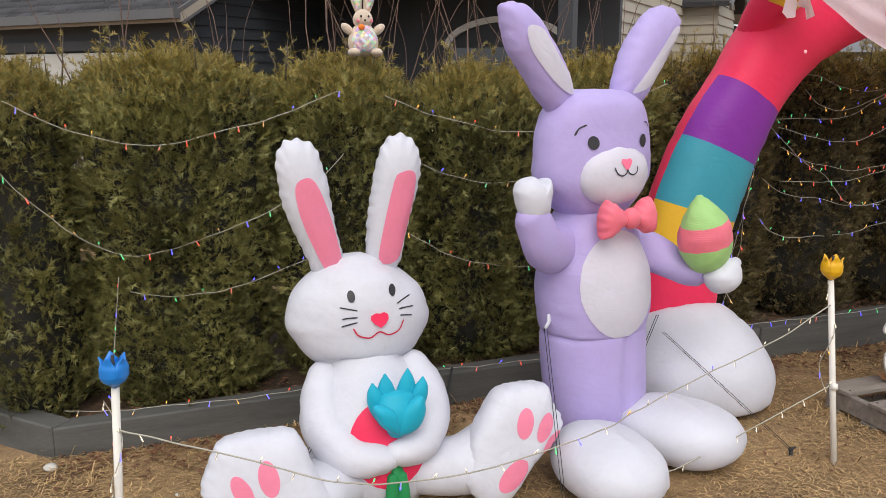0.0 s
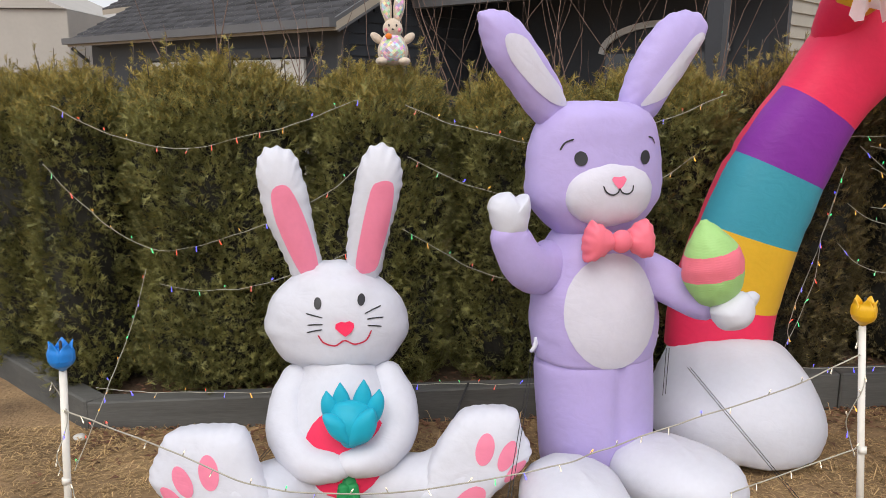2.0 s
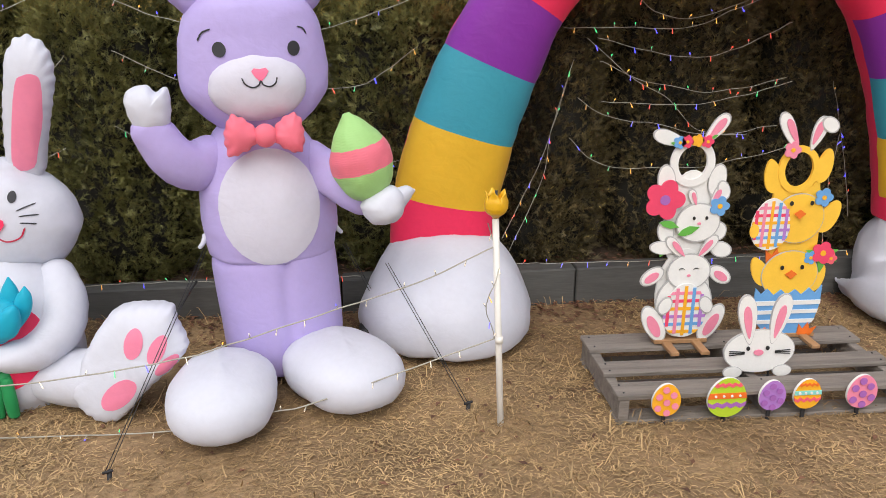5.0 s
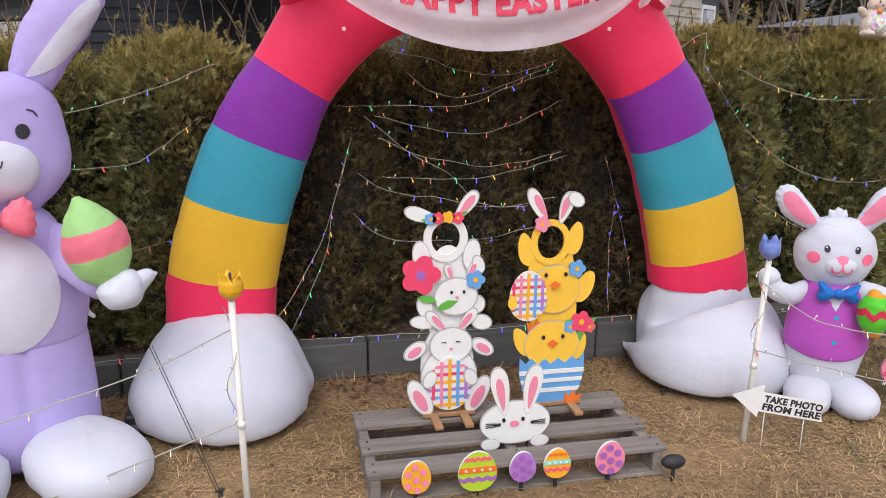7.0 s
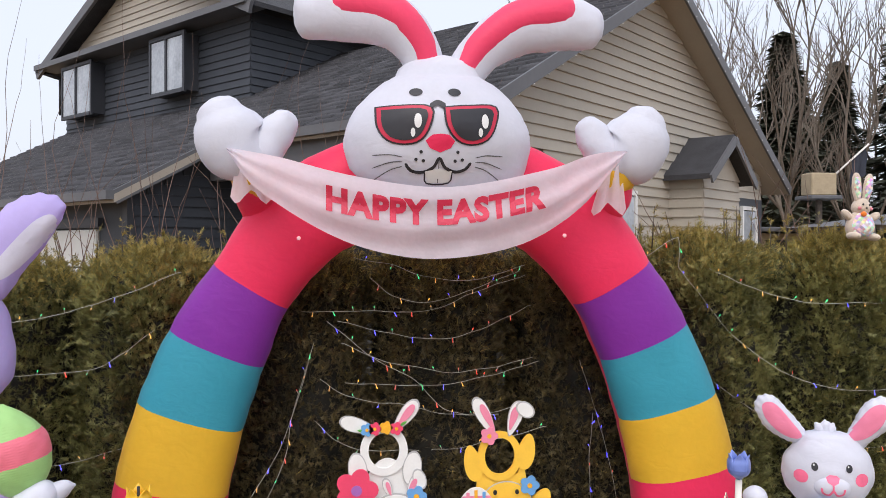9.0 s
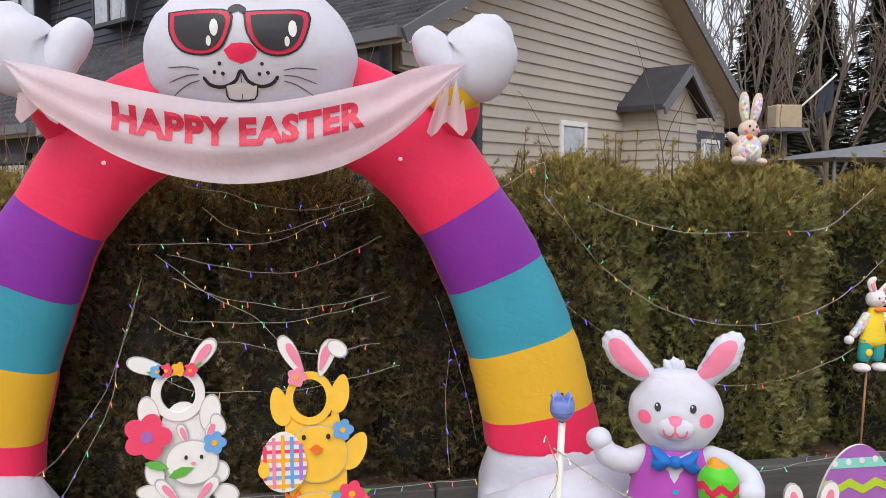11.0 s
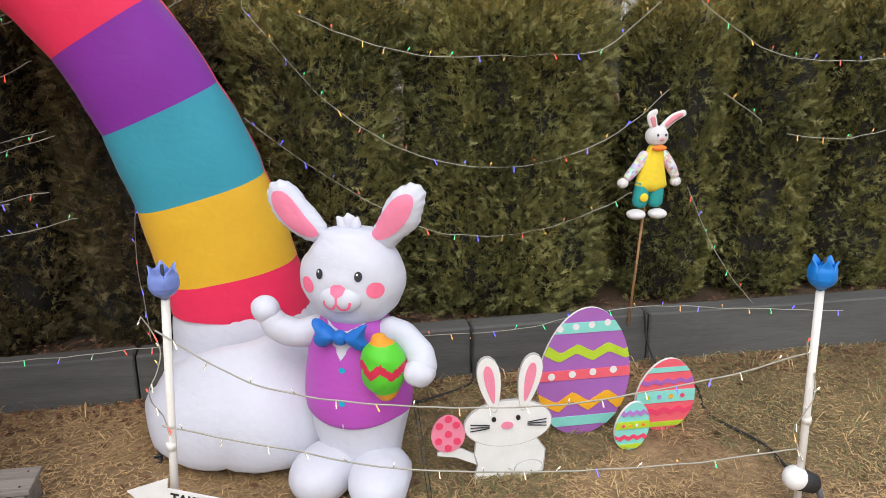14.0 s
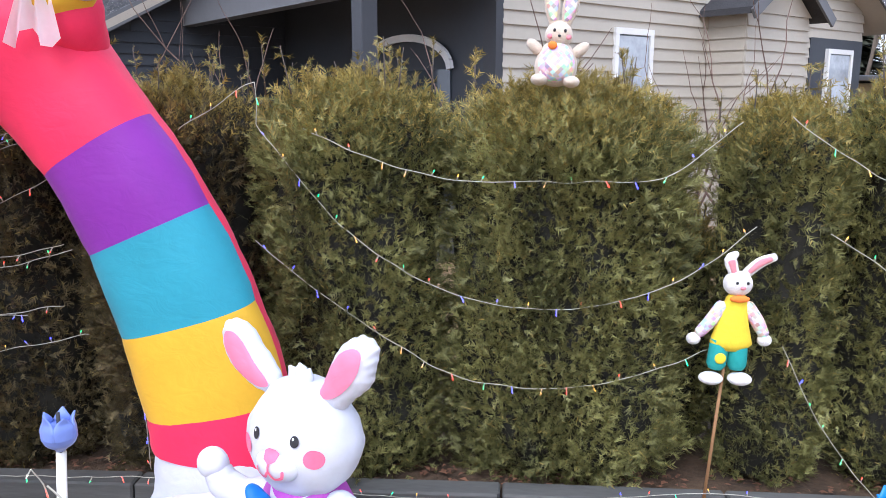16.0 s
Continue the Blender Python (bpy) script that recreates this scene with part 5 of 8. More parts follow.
# ---- inflatable rabbit in a vest ----
def vest_rabbit():
    root = thing("inflatable_rabbit", (0, 0, 0), "white inflatable rabbit in orchid vest holding an egg", "inflatable rabbit", "inflatable figures")
    legs = sweep([(0.01, -0.01, 0.03, 0.135, 0.11), (0.01, 0, 0.12, 0.145, 0.125), (0.008, 0, 0.21, 0.165, 0.14), (0.008, 0, 0.29, 0.182, 0.15)], n=40, cap=2, dome=(0.2, 0.2))
    part("lower_body", legs, WHITE, root)
    vest = sweep([(0.008, 0, 0.292, 0.186, 0.155), (0.008, 0, 0.33, 0.190, 0.158), (0.004, 0, 0.42, 0.180, 0.15), (0.0, 0, 0.52, 0.158, 0.135), (0.0, 0, 0.59, 0.13, 0.11), (0.0, 0, 0.64, 0.09, 0.08)], n=44, cap=2, dome=(0.1, 0.3))
    for v in vest.verts:
        # the hem dips in two rounded points
        if v.co.z < 0.32:
            v.co.z -= 0.030 * (1 - min(1, abs(v.co.x) / 0.17) ** 2) * (v.co.y < 0) * min(1, (0.32 - v.co.z) / 0.03)
    body = part("vest", vest, MAGENTA, root, "orchid purple fabric vest")
    t = tree_of(body)
    patch("shirt_front", [(-0.075, 0.625), (0.075, 0.625), (0.045, 0.57), (0.0, 0.505), (-0.045, 0.57)], t, WHITE, root, rings=4)
    for z in (0.475, 0.36):
        patch("button", oval(0.006, z, 0.011, 0.010, n=12), t, TURQ, root, "turquoise printed button", rings=2, lift=0.006)
    patch("vest_notch", [(-0.02, 0.255), (0.03, 0.255), (0.005, 0.284)], t, WHITE, root, rings=1)
    head = part("head", sweep([(0, 0, 0.60, 0.085, 0.075), (0, 0, 0.635, 0.13, 0.105), (0, 0, 0.69, 0.168, 0.128), (0, 0, 0.75, 0.182, 0.136), (0, 0, 0.81, 0.168, 0.128), (-0.002, 0, 0.86, 0.135, 0.108), (-0.004, 0, 0.90, 0.10, 0.08)], n=44, dome=(0.3, 0.25)), WHITE, root)
    for x, z, w in ((-0.035, 0.932, .020), (-0.008, 0.945, .024), (0.018, 0.934, .020)):
        part("hair_tuft", sweep([(x * 0.5, 0, 0.90, .012, .012), (x * 0.9, 0, z, w, .014), (x * 1.3, 0, z + 0.018, .006, .006)], n=12, steps=4, cap=2), WHITE, root)
    for edge, lining in (([(-0.285, 0.99), (-0.283, 1.035), (-0.255, 1.062), (-0.212, 1.055), (-0.15, 0.995), (-0.095, 0.925), (-0.082, 0.88), (-0.115, 0.858), (-0.17, 0.872), (-0.245, 0.92)],
                          [(-0.262, 1.01), (-0.245, 1.035), (-0.205, 1.027), (-0.145, 0.96), (-0.102, 0.90), (-0.13, 0.885), (-0.185, 0.905), (-0.24, 0.955)]),
                         ([(0.06, 0.875), (0.077, 0.92), (0.115, 0.995), (0.152, 1.054), (0.205, 1.078), (0.245, 1.06), (0.252, 1.02), (0.232, 0.953), (0.175, 0.89), (0.12, 0.85)],
                          [(0.072, 0.905), (0.105, 0.962), (0.155, 1.03), (0.20, 1.05), (0.223, 1.03), (0.205, 0.97), (0.16, 0.92), (0.11, 0.895)])):
        ear = part("ear", puff(edge, 0.0, 0.042, 0.04, full=0.7, crimps=20, crimp=0.024, steps=10), WHITE, root)
        patch("ear_lining", closed(lining, 3), tree_of(ear), PINK, ear, "pink fabric ear lining", lift=0.004)
    snout = part("snout", blob((0.0, -0.115, 0.715), (0.072, 0.042, 0.05)), WHITE, root)
    t = tree_of(head, snout)
    for x in (-0.066, 0.064):
        eye_dot(x, 0.795, 0.0125, 0.0165, t, root)
    for x in (-0.116, 0.114):
        patch("cheek", oval(x, 0.748, 0.026, 0.027), t, CHEEK, root, "pink printed cheek")
    patch("nose", [(0.0, 0.728), (-0.02, 0.74), (-0.026, 0.758), (-0.012, 0.768), (0.012, 0.768), (0.026, 0.758), (0.02, 0.74)], t, CHEEK, root, rings=2)
    stroke("mouth", [(-0.044, 0.717), (-0.038, 0.696), (-0.016, 0.690), (0.0, 0.708), (0.016, 0.690), (0.038, 0.696), (0.044, 0.717)], 0.008, t, CHEEK, root)
    stroke("mouth_line", [(0.0, 0.732), (0.0, 0.72), (0.0, 0.706)], 0.007, t, CHEEK, root)
    bow = part("bow_tie", blob((0.003, -0.145, 0.59), (0.026, 0.022, 0.026)), BLUE, root, "puffed blue bow tie")
    for s in (-1, 1):
        part("bow_loop", puff([(0.003 + s * 0.015, 0.595), (0.003 + s * 0.05, 0.625), (0.003 + s * 0.088, 0.642), (0.003 + s * 0.082, 0.605), (0.003 + s * 0.092, 0.565), (0.003 + s * 0.06, 0.548), (0.003 + s * 0.02, 0.578)], -0.138, 0.03, 0.028, full=0.8, crimps=9, crimp=0.03, steps=8), BLUE, bow)
    part("arm", sweep([(-0.12, -0.02, 0.56, .052, .046), (-0.185, -0.05, 0.545, .052, .046), (-0.245, -0.065, 0.57, .050, .044), (-0.272, -0.07, 0.60, .046, .04)], n=20), WHITE, root)
    part("hand", blob((-0.29, -0.072, 0.632), (0.050, 0.042, 0.050), lobes=7, lobe=0.05), WHITE, root, "white fabric paw")
    part("arm", sweep([(0.13, -0.02, 0.58, .05, .046), (0.19, -0.05, 0.572, .05, .046), (0.255, -0.11, 0.545, .05, .046), (0.28, -0.15, 0.515, .046, .042)], n=20), WHITE, root)
    part("hand", blob((0.272, -0.165, 0.505), (0.052, 0.045, 0.045), lobes=7, lobe=0.06), WHITE, root, "white fabric paw")
    egg = sweep([(0.165, -0.165, 0.435, .04, .04), (0.16, -0.168, 0.475, .068, .06), (0.155, -0.17, 0.53, .075, .066), (0.148, -0.17, 0.58, .06, .054), (0.142, -0.168, 0.612, .03, .028)], n=72, steps=12, cap=4)
    for f in egg.faces:
        c = f.calc_center_median()
        zig = abs(((c.x * 15) % 1) - 0.5) * 0.06
        f.material_index = 1 if 0.522 < c.z + zig < 0.555 else (2 if c.z > 0.603 or c.z < 0.44 else 0)
    part("egg", egg, [LIME, REDPRINT, ORANGE], root, "green egg with a red zigzag")
    for x, yaw in ((-0.072, -10), (0.122, 10)):
        part("foot", blob((x, -0.13, 0.085), (0.106, 0.15, 0.085), Matrix.Rotation(radians(yaw), 4, "Z"), squash=0.88, taper=0.03, lobes=6, lobe=0.025), WHITE, root, "white puffed foot")
    root.location = (5.224, 2.80, 0)
    root.rotation_euler = (0, 0, radians(-24))
    return root


vest_rabbit()

# ---- painted flat things ----
def paint(name, base):
    return material(name, base, rough=0.45, var=0.06, scale=14, bump=0.06, bump_scale=80)


P_WHITE, P_CREAM, P_PINK, P_ROSE = paint("white_paint", (0.78, 0.78, 0.75)), paint("grey_outline_paint", (0.45, 0.45, 0.44)), paint("pink_paint", (0.80, 0.25, 0.36)), paint("rose_paint", (0.78, 0.06, 0.14))
P_YELLOW, P_ORANGE, P_BLUE, P_GREEN = paint("chick_yellow_paint", (0.90, 0.54, 0.05)), paint("orange_paint", (0.80, 0.17, 0.02)), paint("sky_blue_paint", (0.14, 0.36, 0.68)), paint("leaf_green_paint", (0.12, 0.42, 0.06))
P_MAUVE, P_MINT, P_LIME, P_BLACK = paint("mauve_paint", (0.36, 0.13, 0.44)), paint("mint_paint", (0.25, 0.66, 0.58)), paint("lime_paint", (0.45, 0.62, 0.03)), paint("black_paint", (0.02, 0.02, 0.02))
P_CORAL, P_GOLD, P_LILAC = paint("coral_paint", (0.80, 0.12, 0.16)), paint("gold_paint", (0.85, 0.42, 0.02)), paint("soft_mauve_paint", (0.42, 0.20, 0.55))


def slab(name, outline, y, thick, mat, parent, label="", edge=None):
    """A flat piece cut to an outline in x, z, its face at y towards the camera."""
    bm = bmesh.new()
    f = [bm.verts.new((x, y, z)) for x, z in outline]
    b = [bm.verts.new((x, y + thick, z)) for x, z in outline]
    bm.faces.new(f)
    bm.faces.new(b[::-1])
    n = len(f)
    for i in range(n):
        bm.faces.new((f[i], f[(i + 1) % n], b[(i + 1) % n], b[i])).material_index = 1 if edge else 0
    bmesh.ops.recalc_face_normals(bm, faces=bm.faces)
    return part(name, bm, [mat, edge] if edge else mat, parent, label, smooth=False)


def ring_slab(name, c, ro, ri, y, thick, mat, parent, n=36):
    bm = bmesh.new()
    rows = [[bm.verts.new((x, yy, z)) for x, z in oval(*c, *r, n=n)] for r, yy in ((ro, y), (ri, y), (ri, y + thick), (ro, y + thick))]
    for k in range(4):
        a, b = rows[k], rows[(k + 1) % 4]
        for i in range(n):
            bm.faces.new((a[i], a[(i + 1) % n], b[(i + 1) % n], b[i]))
    bmesh.ops.recalc_face_normals(bm, faces=bm.faces)
    return part(name, bm, mat, parent, smooth=False)


def rimmed(name, outline, y, mat, parent, thick=0.006, rim=0.006, label=""):
    """A painted shape with its darker painted outline just behind it."""
    o = np.array(outline)
    c = o.mean(axis=0)
    size = np.abs(o - c).max()
    s = slab(name, outline, y, thick, mat, parent, label)
    slab("painted_outline", [tuple(c + (p - c) * (1 + rim / size)) for p in o], y + 0.001, thick, P_CREAM, s)
    return s


def flower(name, c, r, y, mat, parent, eye=P_GOLD, petals=5):
    o = []
    for i in range(petals * 8):
        a = 2 * math.pi * i / (petals * 8)
        k = r * (0.72 + 0.28 * abs(math.cos(petals * a / 2)))
        o.append((c[0] + k * math.cos(a), c[1] + k * math.sin(a)))
    f = slab(name, o, y, 0.008, mat, parent)
    slab("flower_eye", oval(*c, r * 0.25, r * 0.25, n=12), y - 0.002, 0.003, eye, f)
    return f


def leaf(c, ln, turn, y, parent, mat=P_GREEN):
    c0, s0 = math.cos(radians(turn)), math.sin(radians(turn))
    o = [(c[0] + a * ln * c0 - b * ln * s0, c[1] + a * ln * s0 + b * ln * c0) for a, b in ((0, 0), (0.25, 0.16), (0.6, 0.2), (1, 0), (0.6, -0.16), (0.25, -0.15))]
    return slab("leaf", o, y, 0.006, mat, parent)


def clipped_bands(outline, y, parent, bands, name="painted_band"):
    """Bands (z0, z1, material, zigzag) laid on a flat piece, cut off at its outline."""
    o = np.array(outline)

    def span(z):
        xs = []
        for (x0, z0), (x1, z1) in zip(o, np.roll(o, -1, axis=0)):
            if (z0 - z) * (z1 - z) < 0:
                xs.append(x0 + (x1 - x0) * (z - z0) / (z1 - z0))
        return (min(xs), max(xs)) if len(xs) >= 2 else None

    for z0, z1, mat, zig, waves in bands:
        top, bot = [], []
        n = 24 if zig else 10
        for i in range(n + 1):
            u = i / n
            dz = zig * (2 * abs((u * waves) % 1 - 0.5) - 0.5)
            for z, rowv in ((z0 + dz, bot), (z1 + dz, top)):
                s = span(z)
                if s:
                    rowv.append((s[0] + (s[1] - s[0]) * u, z))
        if len(top) > 2 and len(bot) > 2:
            slab(name, bot + top[::-1], y, 0.003, mat, parent)


def painted_egg(name, cx, z0, rx, h, y, base, bands, dots, label, tilt=0.0):
    root = thing(name, (cx, y, 0 if z0 > 0.05 else 0), label, "egg sign", "painted eggs")
    o = oval(cx, z0 + h / 2, rx, h / 2, tilt, n=44, egg=0.12)
    plate = slab("plate", o, y, 0.012, base, root, edge=P_WHITE)
    clipped_bands(o, y - 0.003, plate, bands)
    for x, z, r, m in dots:
        slab("painted_dot", oval(x, z, r, r, n=14), y - 0.006, 0.003, m, plate)
    part("stake", boxed((cx - 0.008, y + 0.012, -0.08), (cx + 0.008, y + 0.02, z0 + h * 0.5), 0.002), CORD, root, "thin black stake")
    return root


painted_egg("egg_sign", 6.098, 0.004, 0.182, 0.53, 2.91, P_MAUVE,
            [(0.435, 0.477, P_MINT, 0, 0), (0.335, 0.372, P_LIME, 0.035, 2.6), (0.243, 0.283, P_CORAL, 0, 0), (0.128, 0.168, P_GOLD, 0.045, 2.6), (0.045, 0.085, P_MINT, 0, 0)],
            [(5.99 + 0.062 * i, 0.456 + 0.005 * i, 0.013, P_WHITE) for i in range(4)] + [(5.965 + 0.082 * i, 0.262 + 0.004 * i, 0.014, P_WHITE) for i in range(4)], "large purple painted wooden egg with mint and lime bands", -3)
painted_egg("egg_sign", 6.427, 0.0, 0.122, 0.31, 2.885, P_CORAL,
            [(0.255, 0.275, P_MINT, 0, 0), (0.205, 0.222, P_MAUVE, 0.012, 4), (0.125, 0.175, P_MINT, 0, 0), (0.075, 0.098, P_ROSE, 0.014, 4), (0.02, 0.04, P_LIME, 0, 0)],
            [(6.35 + 0.048 * i, 0.15, 0.009, m) for i, m in enumerate((P_LIME, P_LILAC, P_GOLD, P_ROSE))], "coral painted wooden egg with mint band of dots", -6)
painted_egg("egg_sign", 6.243, 0.004, 0.067, 0.20, 2.765, P_MINT,
            [(0.15, 0.168, P_LILAC, 0.012, 3.5), (0.095, 0.125, P_LIME, 0, 0), (0.05, 0.066, P_ROSE, 0.012, 3.5), (0.012, 0.03, P_LIME, 0, 0)],
            [(6.205 + 0.026 * i, 0.11, 0.006, m) for i, m in enumerate((P_ROSE, P_GOLD, P_WHITE, P_ORANGE))], "small mint painted egg with lime and rose zigzags", -8)
for x, r, h, base, label, kind_ in ((3.136, 0.055, 0.135, P_GOLD, "yellow egg sign with pink dots", "d"), (3.371, 0.075, 0.165, P_LIME, "lime egg sign with red and orange waves", "w"), (3.549, 0.052, 0.125, P_LILAC, "lilac egg sign with mauve dots", "m"), (3.688, 0.054, 0.125, P_GOLD, "yellow egg sign with coral and mint waves", "v"), (3.907, 0.060, 0.14, P_PINK, "pink egg sign with purple dots", "p")):
    z0 = 0.115 - h / 2
    bands, dots = [], []
    if kind_ in "wv":
        bands = [(z0 + h * 0.78, z0 + h * 0.86, P_ORANGE if kind_ == "v" else P_CORAL, 0.008, 4), (z0 + h * 0.48, z0 + h * 0.62, P_MINT if kind_ == "v" else P_ORANGE, 0, 0), (z0 + h * 0.26, z0 + h * 0.36, P_CORAL if kind_ == "v" else P_MAUVE, 0.01, 4)]
        dots = [(x + r * 0.42 * i, z0 + h * 0.55, 0.005, P_WHITE) for i in (-1.5, -0.5, 0.5, 1.5)]
    else:
        m = {"d": P_PINK, "m": P_MAUVE, "p": P_MAUVE}[kind_]
        dots = [(x + r * a, z0 + h * b, r * 0.24, m) for a, b in ((-0.1, 0.83), (-0.55, 0.62), (0.45, 0.66), (0, 0.44), (-0.6, 0.27), (0.6, 0.32), (0.05, 0.12))]
    painted_egg("egg_sign", x, z0, r, h, 2.262, base, bands, dots, label)

# ---- pallet ----
pallet = thing("pallet", (3.56, 2.56, 0), "weathered grey wooden pallet lying on the lawn", "pallet")
for i, y in enumerate((2.29, 2.475, 2.66, 2.78)):
    if i < 3 or True:
        w = (0.10, 0.10, 0.10, 0.0)[i]
for y0, y1 in ((2.285, 2.395), (2.47, 2.575), (2.685, 2.83)):
    bm = boxed((2.955, y0, 0.108), (4.16, y1, 0.128), 0.003)
    for v in bm.verts:
        v.co.z += 0.004 * noise.noise(v.co * 2.1)
    part("deck_board", bm, PALLETWOOD, pallet, smooth=False)
for x in (2.985, 3.555, 4.125):
    part("stringer", boxed((x - 0.02, 2.29, 0.02), (x + 0.02, 2.83, 0.107), 0.003), PALLETWOOD, pallet, smooth=False)
for y0 in (2.29, 2.52, 2.74):
    part("bottom_board", boxed((2.96, y0, 0.0), (4.155, y0 + 0.09, 0.019), 0.003), PALLETWOOD, pallet, smooth=False)
for x in (2.985, 3.555, 4.125):
    for y in (2.31, 2.37, 2.49, 2.55, 2.71, 2.80):
        part("nail_head", rod((x, y, 0.126), (x, y, 0.130), 0.004, 8), CORD, pallet)


# ---- standing painted boards with face holes ----
def feet_strips(x0, x1, y, z, root):
    part("cross_strip", boxed((x0, y - 0.03, z), (x1, y + 0.045, z + 0.018), 0.002), PINE, root, "raw pine base strip", smooth=False)
    for x in (x0 + 0.05, x1 - 0.05):
        part("foot_strip", boxed((x - 0.018, y - 0.14, z - 0.004), (x + 0.018, y + 0.1, z + 0.012), 0.002), PINE, root, smooth=False)


def ear_shape(x, z, ln, w, turn):
    o = []
    for i in range(20):
        a = 2 * math.pi * i / 20
        u, v = w * math.cos(a), ln / 2 + ln / 2 * math.sin(a)
        u *= 0.62 + 0.38 * math.sin(a * 0.5) if False else (0.7 + 0.3 * math.sin(a))
        c, s = math.cos(radians(turn)), math.sin(radians(turn))
        o.append((x + u * c - v * s, z + u * s + v * c))
    return o


def gingham(c, rx, rz, y, parent, name="egg"):
    o = oval(*c, rx, rz, n=36, egg=0.12)
    e = slab(name, o, y, 0.006, P_WHITE, parent, "white egg with coloured gingham bands")
    cols = (P_ROSE, P_PINK, P_GOLD, P_BLUE, P_LILAC, P_GOLD)
    k = 7
    clipped_bands(o, y - 0.002, e, [(c[1] - rz + 2 * rz * (i + 0.55) / k, c[1] - rz + 2 * rz * (i + 0.95) / k, cols[(i + 2) % 6], 0, 0) for i in range(k - 1)], "gingham_band")
    for i in range(5):
        x = c[0] - rx + 2 * rx * (i + 0.55) / 5.2
        h = rz * math.sqrt(max(0.05, 1 - ((x - c[0]) / rx) ** 2)) * 0.93
        slab("gingham_band", [(x - rx * 0.075, c[1] - h), (x + rx * 0.075, c[1] - h), (x + rx * 0.075, c[1] + h * 0.97), (x - rx * 0.075, c[1] + h * 0.97)], y - 0.0035, 0.003, cols[i], e)
    return e


def rabbit_board():
    Y = 2.725
    root = thing("photo_board", (3.35, Y, 0.128), "cut-out board of stacked white rabbits with face hole", "photo board", "photo boards")
    feet_strips(3.24, 3.47, Y, 0.134, root)
    slab("backing", oval(3.352, 0.35, 0.115, 0.2, n=30), Y + 0.004, 0.012, P_WHITE, root)
    slab("backing", oval(3.352, 0.66, 0.105, 0.22, n=30), Y + 0.006, 0.012, P_WHITE, root)
    # top rabbit round the hole
    ring_slab("face_ring", (3.338, 0.912), (0.092, 0.098), (0.060, 0.068), Y - 0.002, 0.012, P_WHITE, root)
    for pts in (ear_shape(3.315, 0.985, 0.15, 0.036, 72), ear_shape(3.375, 0.985, 0.145, 0.036, -38)):
        rimmed("ear", pts, Y, P_WHITE, root)
    slab("ear_lining", ear_shape(3.39, 1.005, 0.105, 0.02, -38), Y - 0.006, 0.004, P_PINK, root)
    for x, m in ((3.272, P_BLUE), (3.302, P_ROSE), (3.345, P_GOLD), (3.385, P_ROSE)):
        flower("flower", (x, 1.003 - abs(x - 3.34) * 0.1), 0.026, Y - 0.014, m, root)
    leaf((3.265, 0.99), 0.03, 170, Y - 0.012, root), leaf((3.40, 1.01), 0.03, 30, Y - 0.012, root)
    for s in (-1, 1):
        rimmed("paw", oval(3.342 + s * 0.105, 0.84, 0.034, 0.062, -s * 8), Y - 0.004, P_WHITE, root)
    # middle rabbit
    rimmed("head", oval(3.382, 0.665, 0.088, 0.078), Y - 0.012, P_WHITE, root)
    for x, z, ln, d, w in ((3.365, 0.73, 0.075, 18, 0.02), (3.43, 0.725, 0.10, -25, 0.028)):
        rimmed("ear", ear_shape(x, z, ln, w, d), Y - 0.009, P_WHITE, root)
        slab("ear_lining", ear_shape(x, z + 0.01, ln * 0.75, w * 0.55, d), Y - 0.014, 0.003, P_PINK, root)
    rimmed("ear_tip", oval(3.475, 0.80, 0.022, 0.036, 20), Y - 0.013, P_WHITE, root)
    for x in (3.362, 3.415):
        slab("eye", oval(x, 0.685, 0.006, 0.008, n=10), Y - 0.016, 0.003, P_BLACK, root)
    slab("nose", oval(3.386, 0.662, 0.008, 0.006, n=10), Y - 0.016, 0.003, P_PINK, root)
    flower("flower", (3.462, 0.735), 0.042, Y - 0.02, P_BLUE, root)
    flower("flower", (3.232, 0.765), 0.085, Y - 0.018, P_ROSE, root, P_MAUVE)
    leaf((3.22, 0.67), 0.085, -15, Y - 0.016, root), leaf((3.30, 0.615), 0.095, 20, Y - 0.016, root), leaf((3.235, 0.52), 0.06, 65, Y - 0.01, root)
    rimmed("paw", oval(3.252, 0.625, 0.03, 0.045, 15), Y - 0.006, P_WHITE, root)
    rimmed("paw", oval(3.495, 0.545, 0.042, 0.03, -15), Y - 0.006, P_WHITE, root)
    rimmed("paw", oval(3.475, 0.625, 0.03, 0.035), Y - 0.006, P_WHITE, root)
    # lower rabbit
    rimmed("head", oval(3.362, 0.455, 0.088, 0.075), Y - 0.02, P_WHITE, root)
    for x, z, d in ((3.335, 0.515, 40), (3.395, 0.515, -38)):
        rimmed("ear", ear_shape(x, z, 0.115, 0.028, d), Y - 0.017, P_WHITE, root)
        slab("ear_lining", ear_shape(x, z + 0.01, 0.085, 0.015, d), Y - 0.024, 0.003, P_PINK, root)
    rimmed("ear", oval(3.245, 0.56, 0.052, 0.026, -5), Y - 0.012, P_WHITE, root)
    for x in (3.33, 3.392):
        slab("eye", [(x - 0.013, 0.465), (x - 0.006, 0.473), (x + 0.006, 0.473), (x + 0.013, 0.465), (x + 0.006, 0.470), (x - 0.006, 0.470)], Y - 0.024, 0.003, P_BLACK, root)
    slab("nose", oval(3.362, 0.44, 0.008, 0.006, n=10), Y - 0.024, 0.003, P_PINK, root)
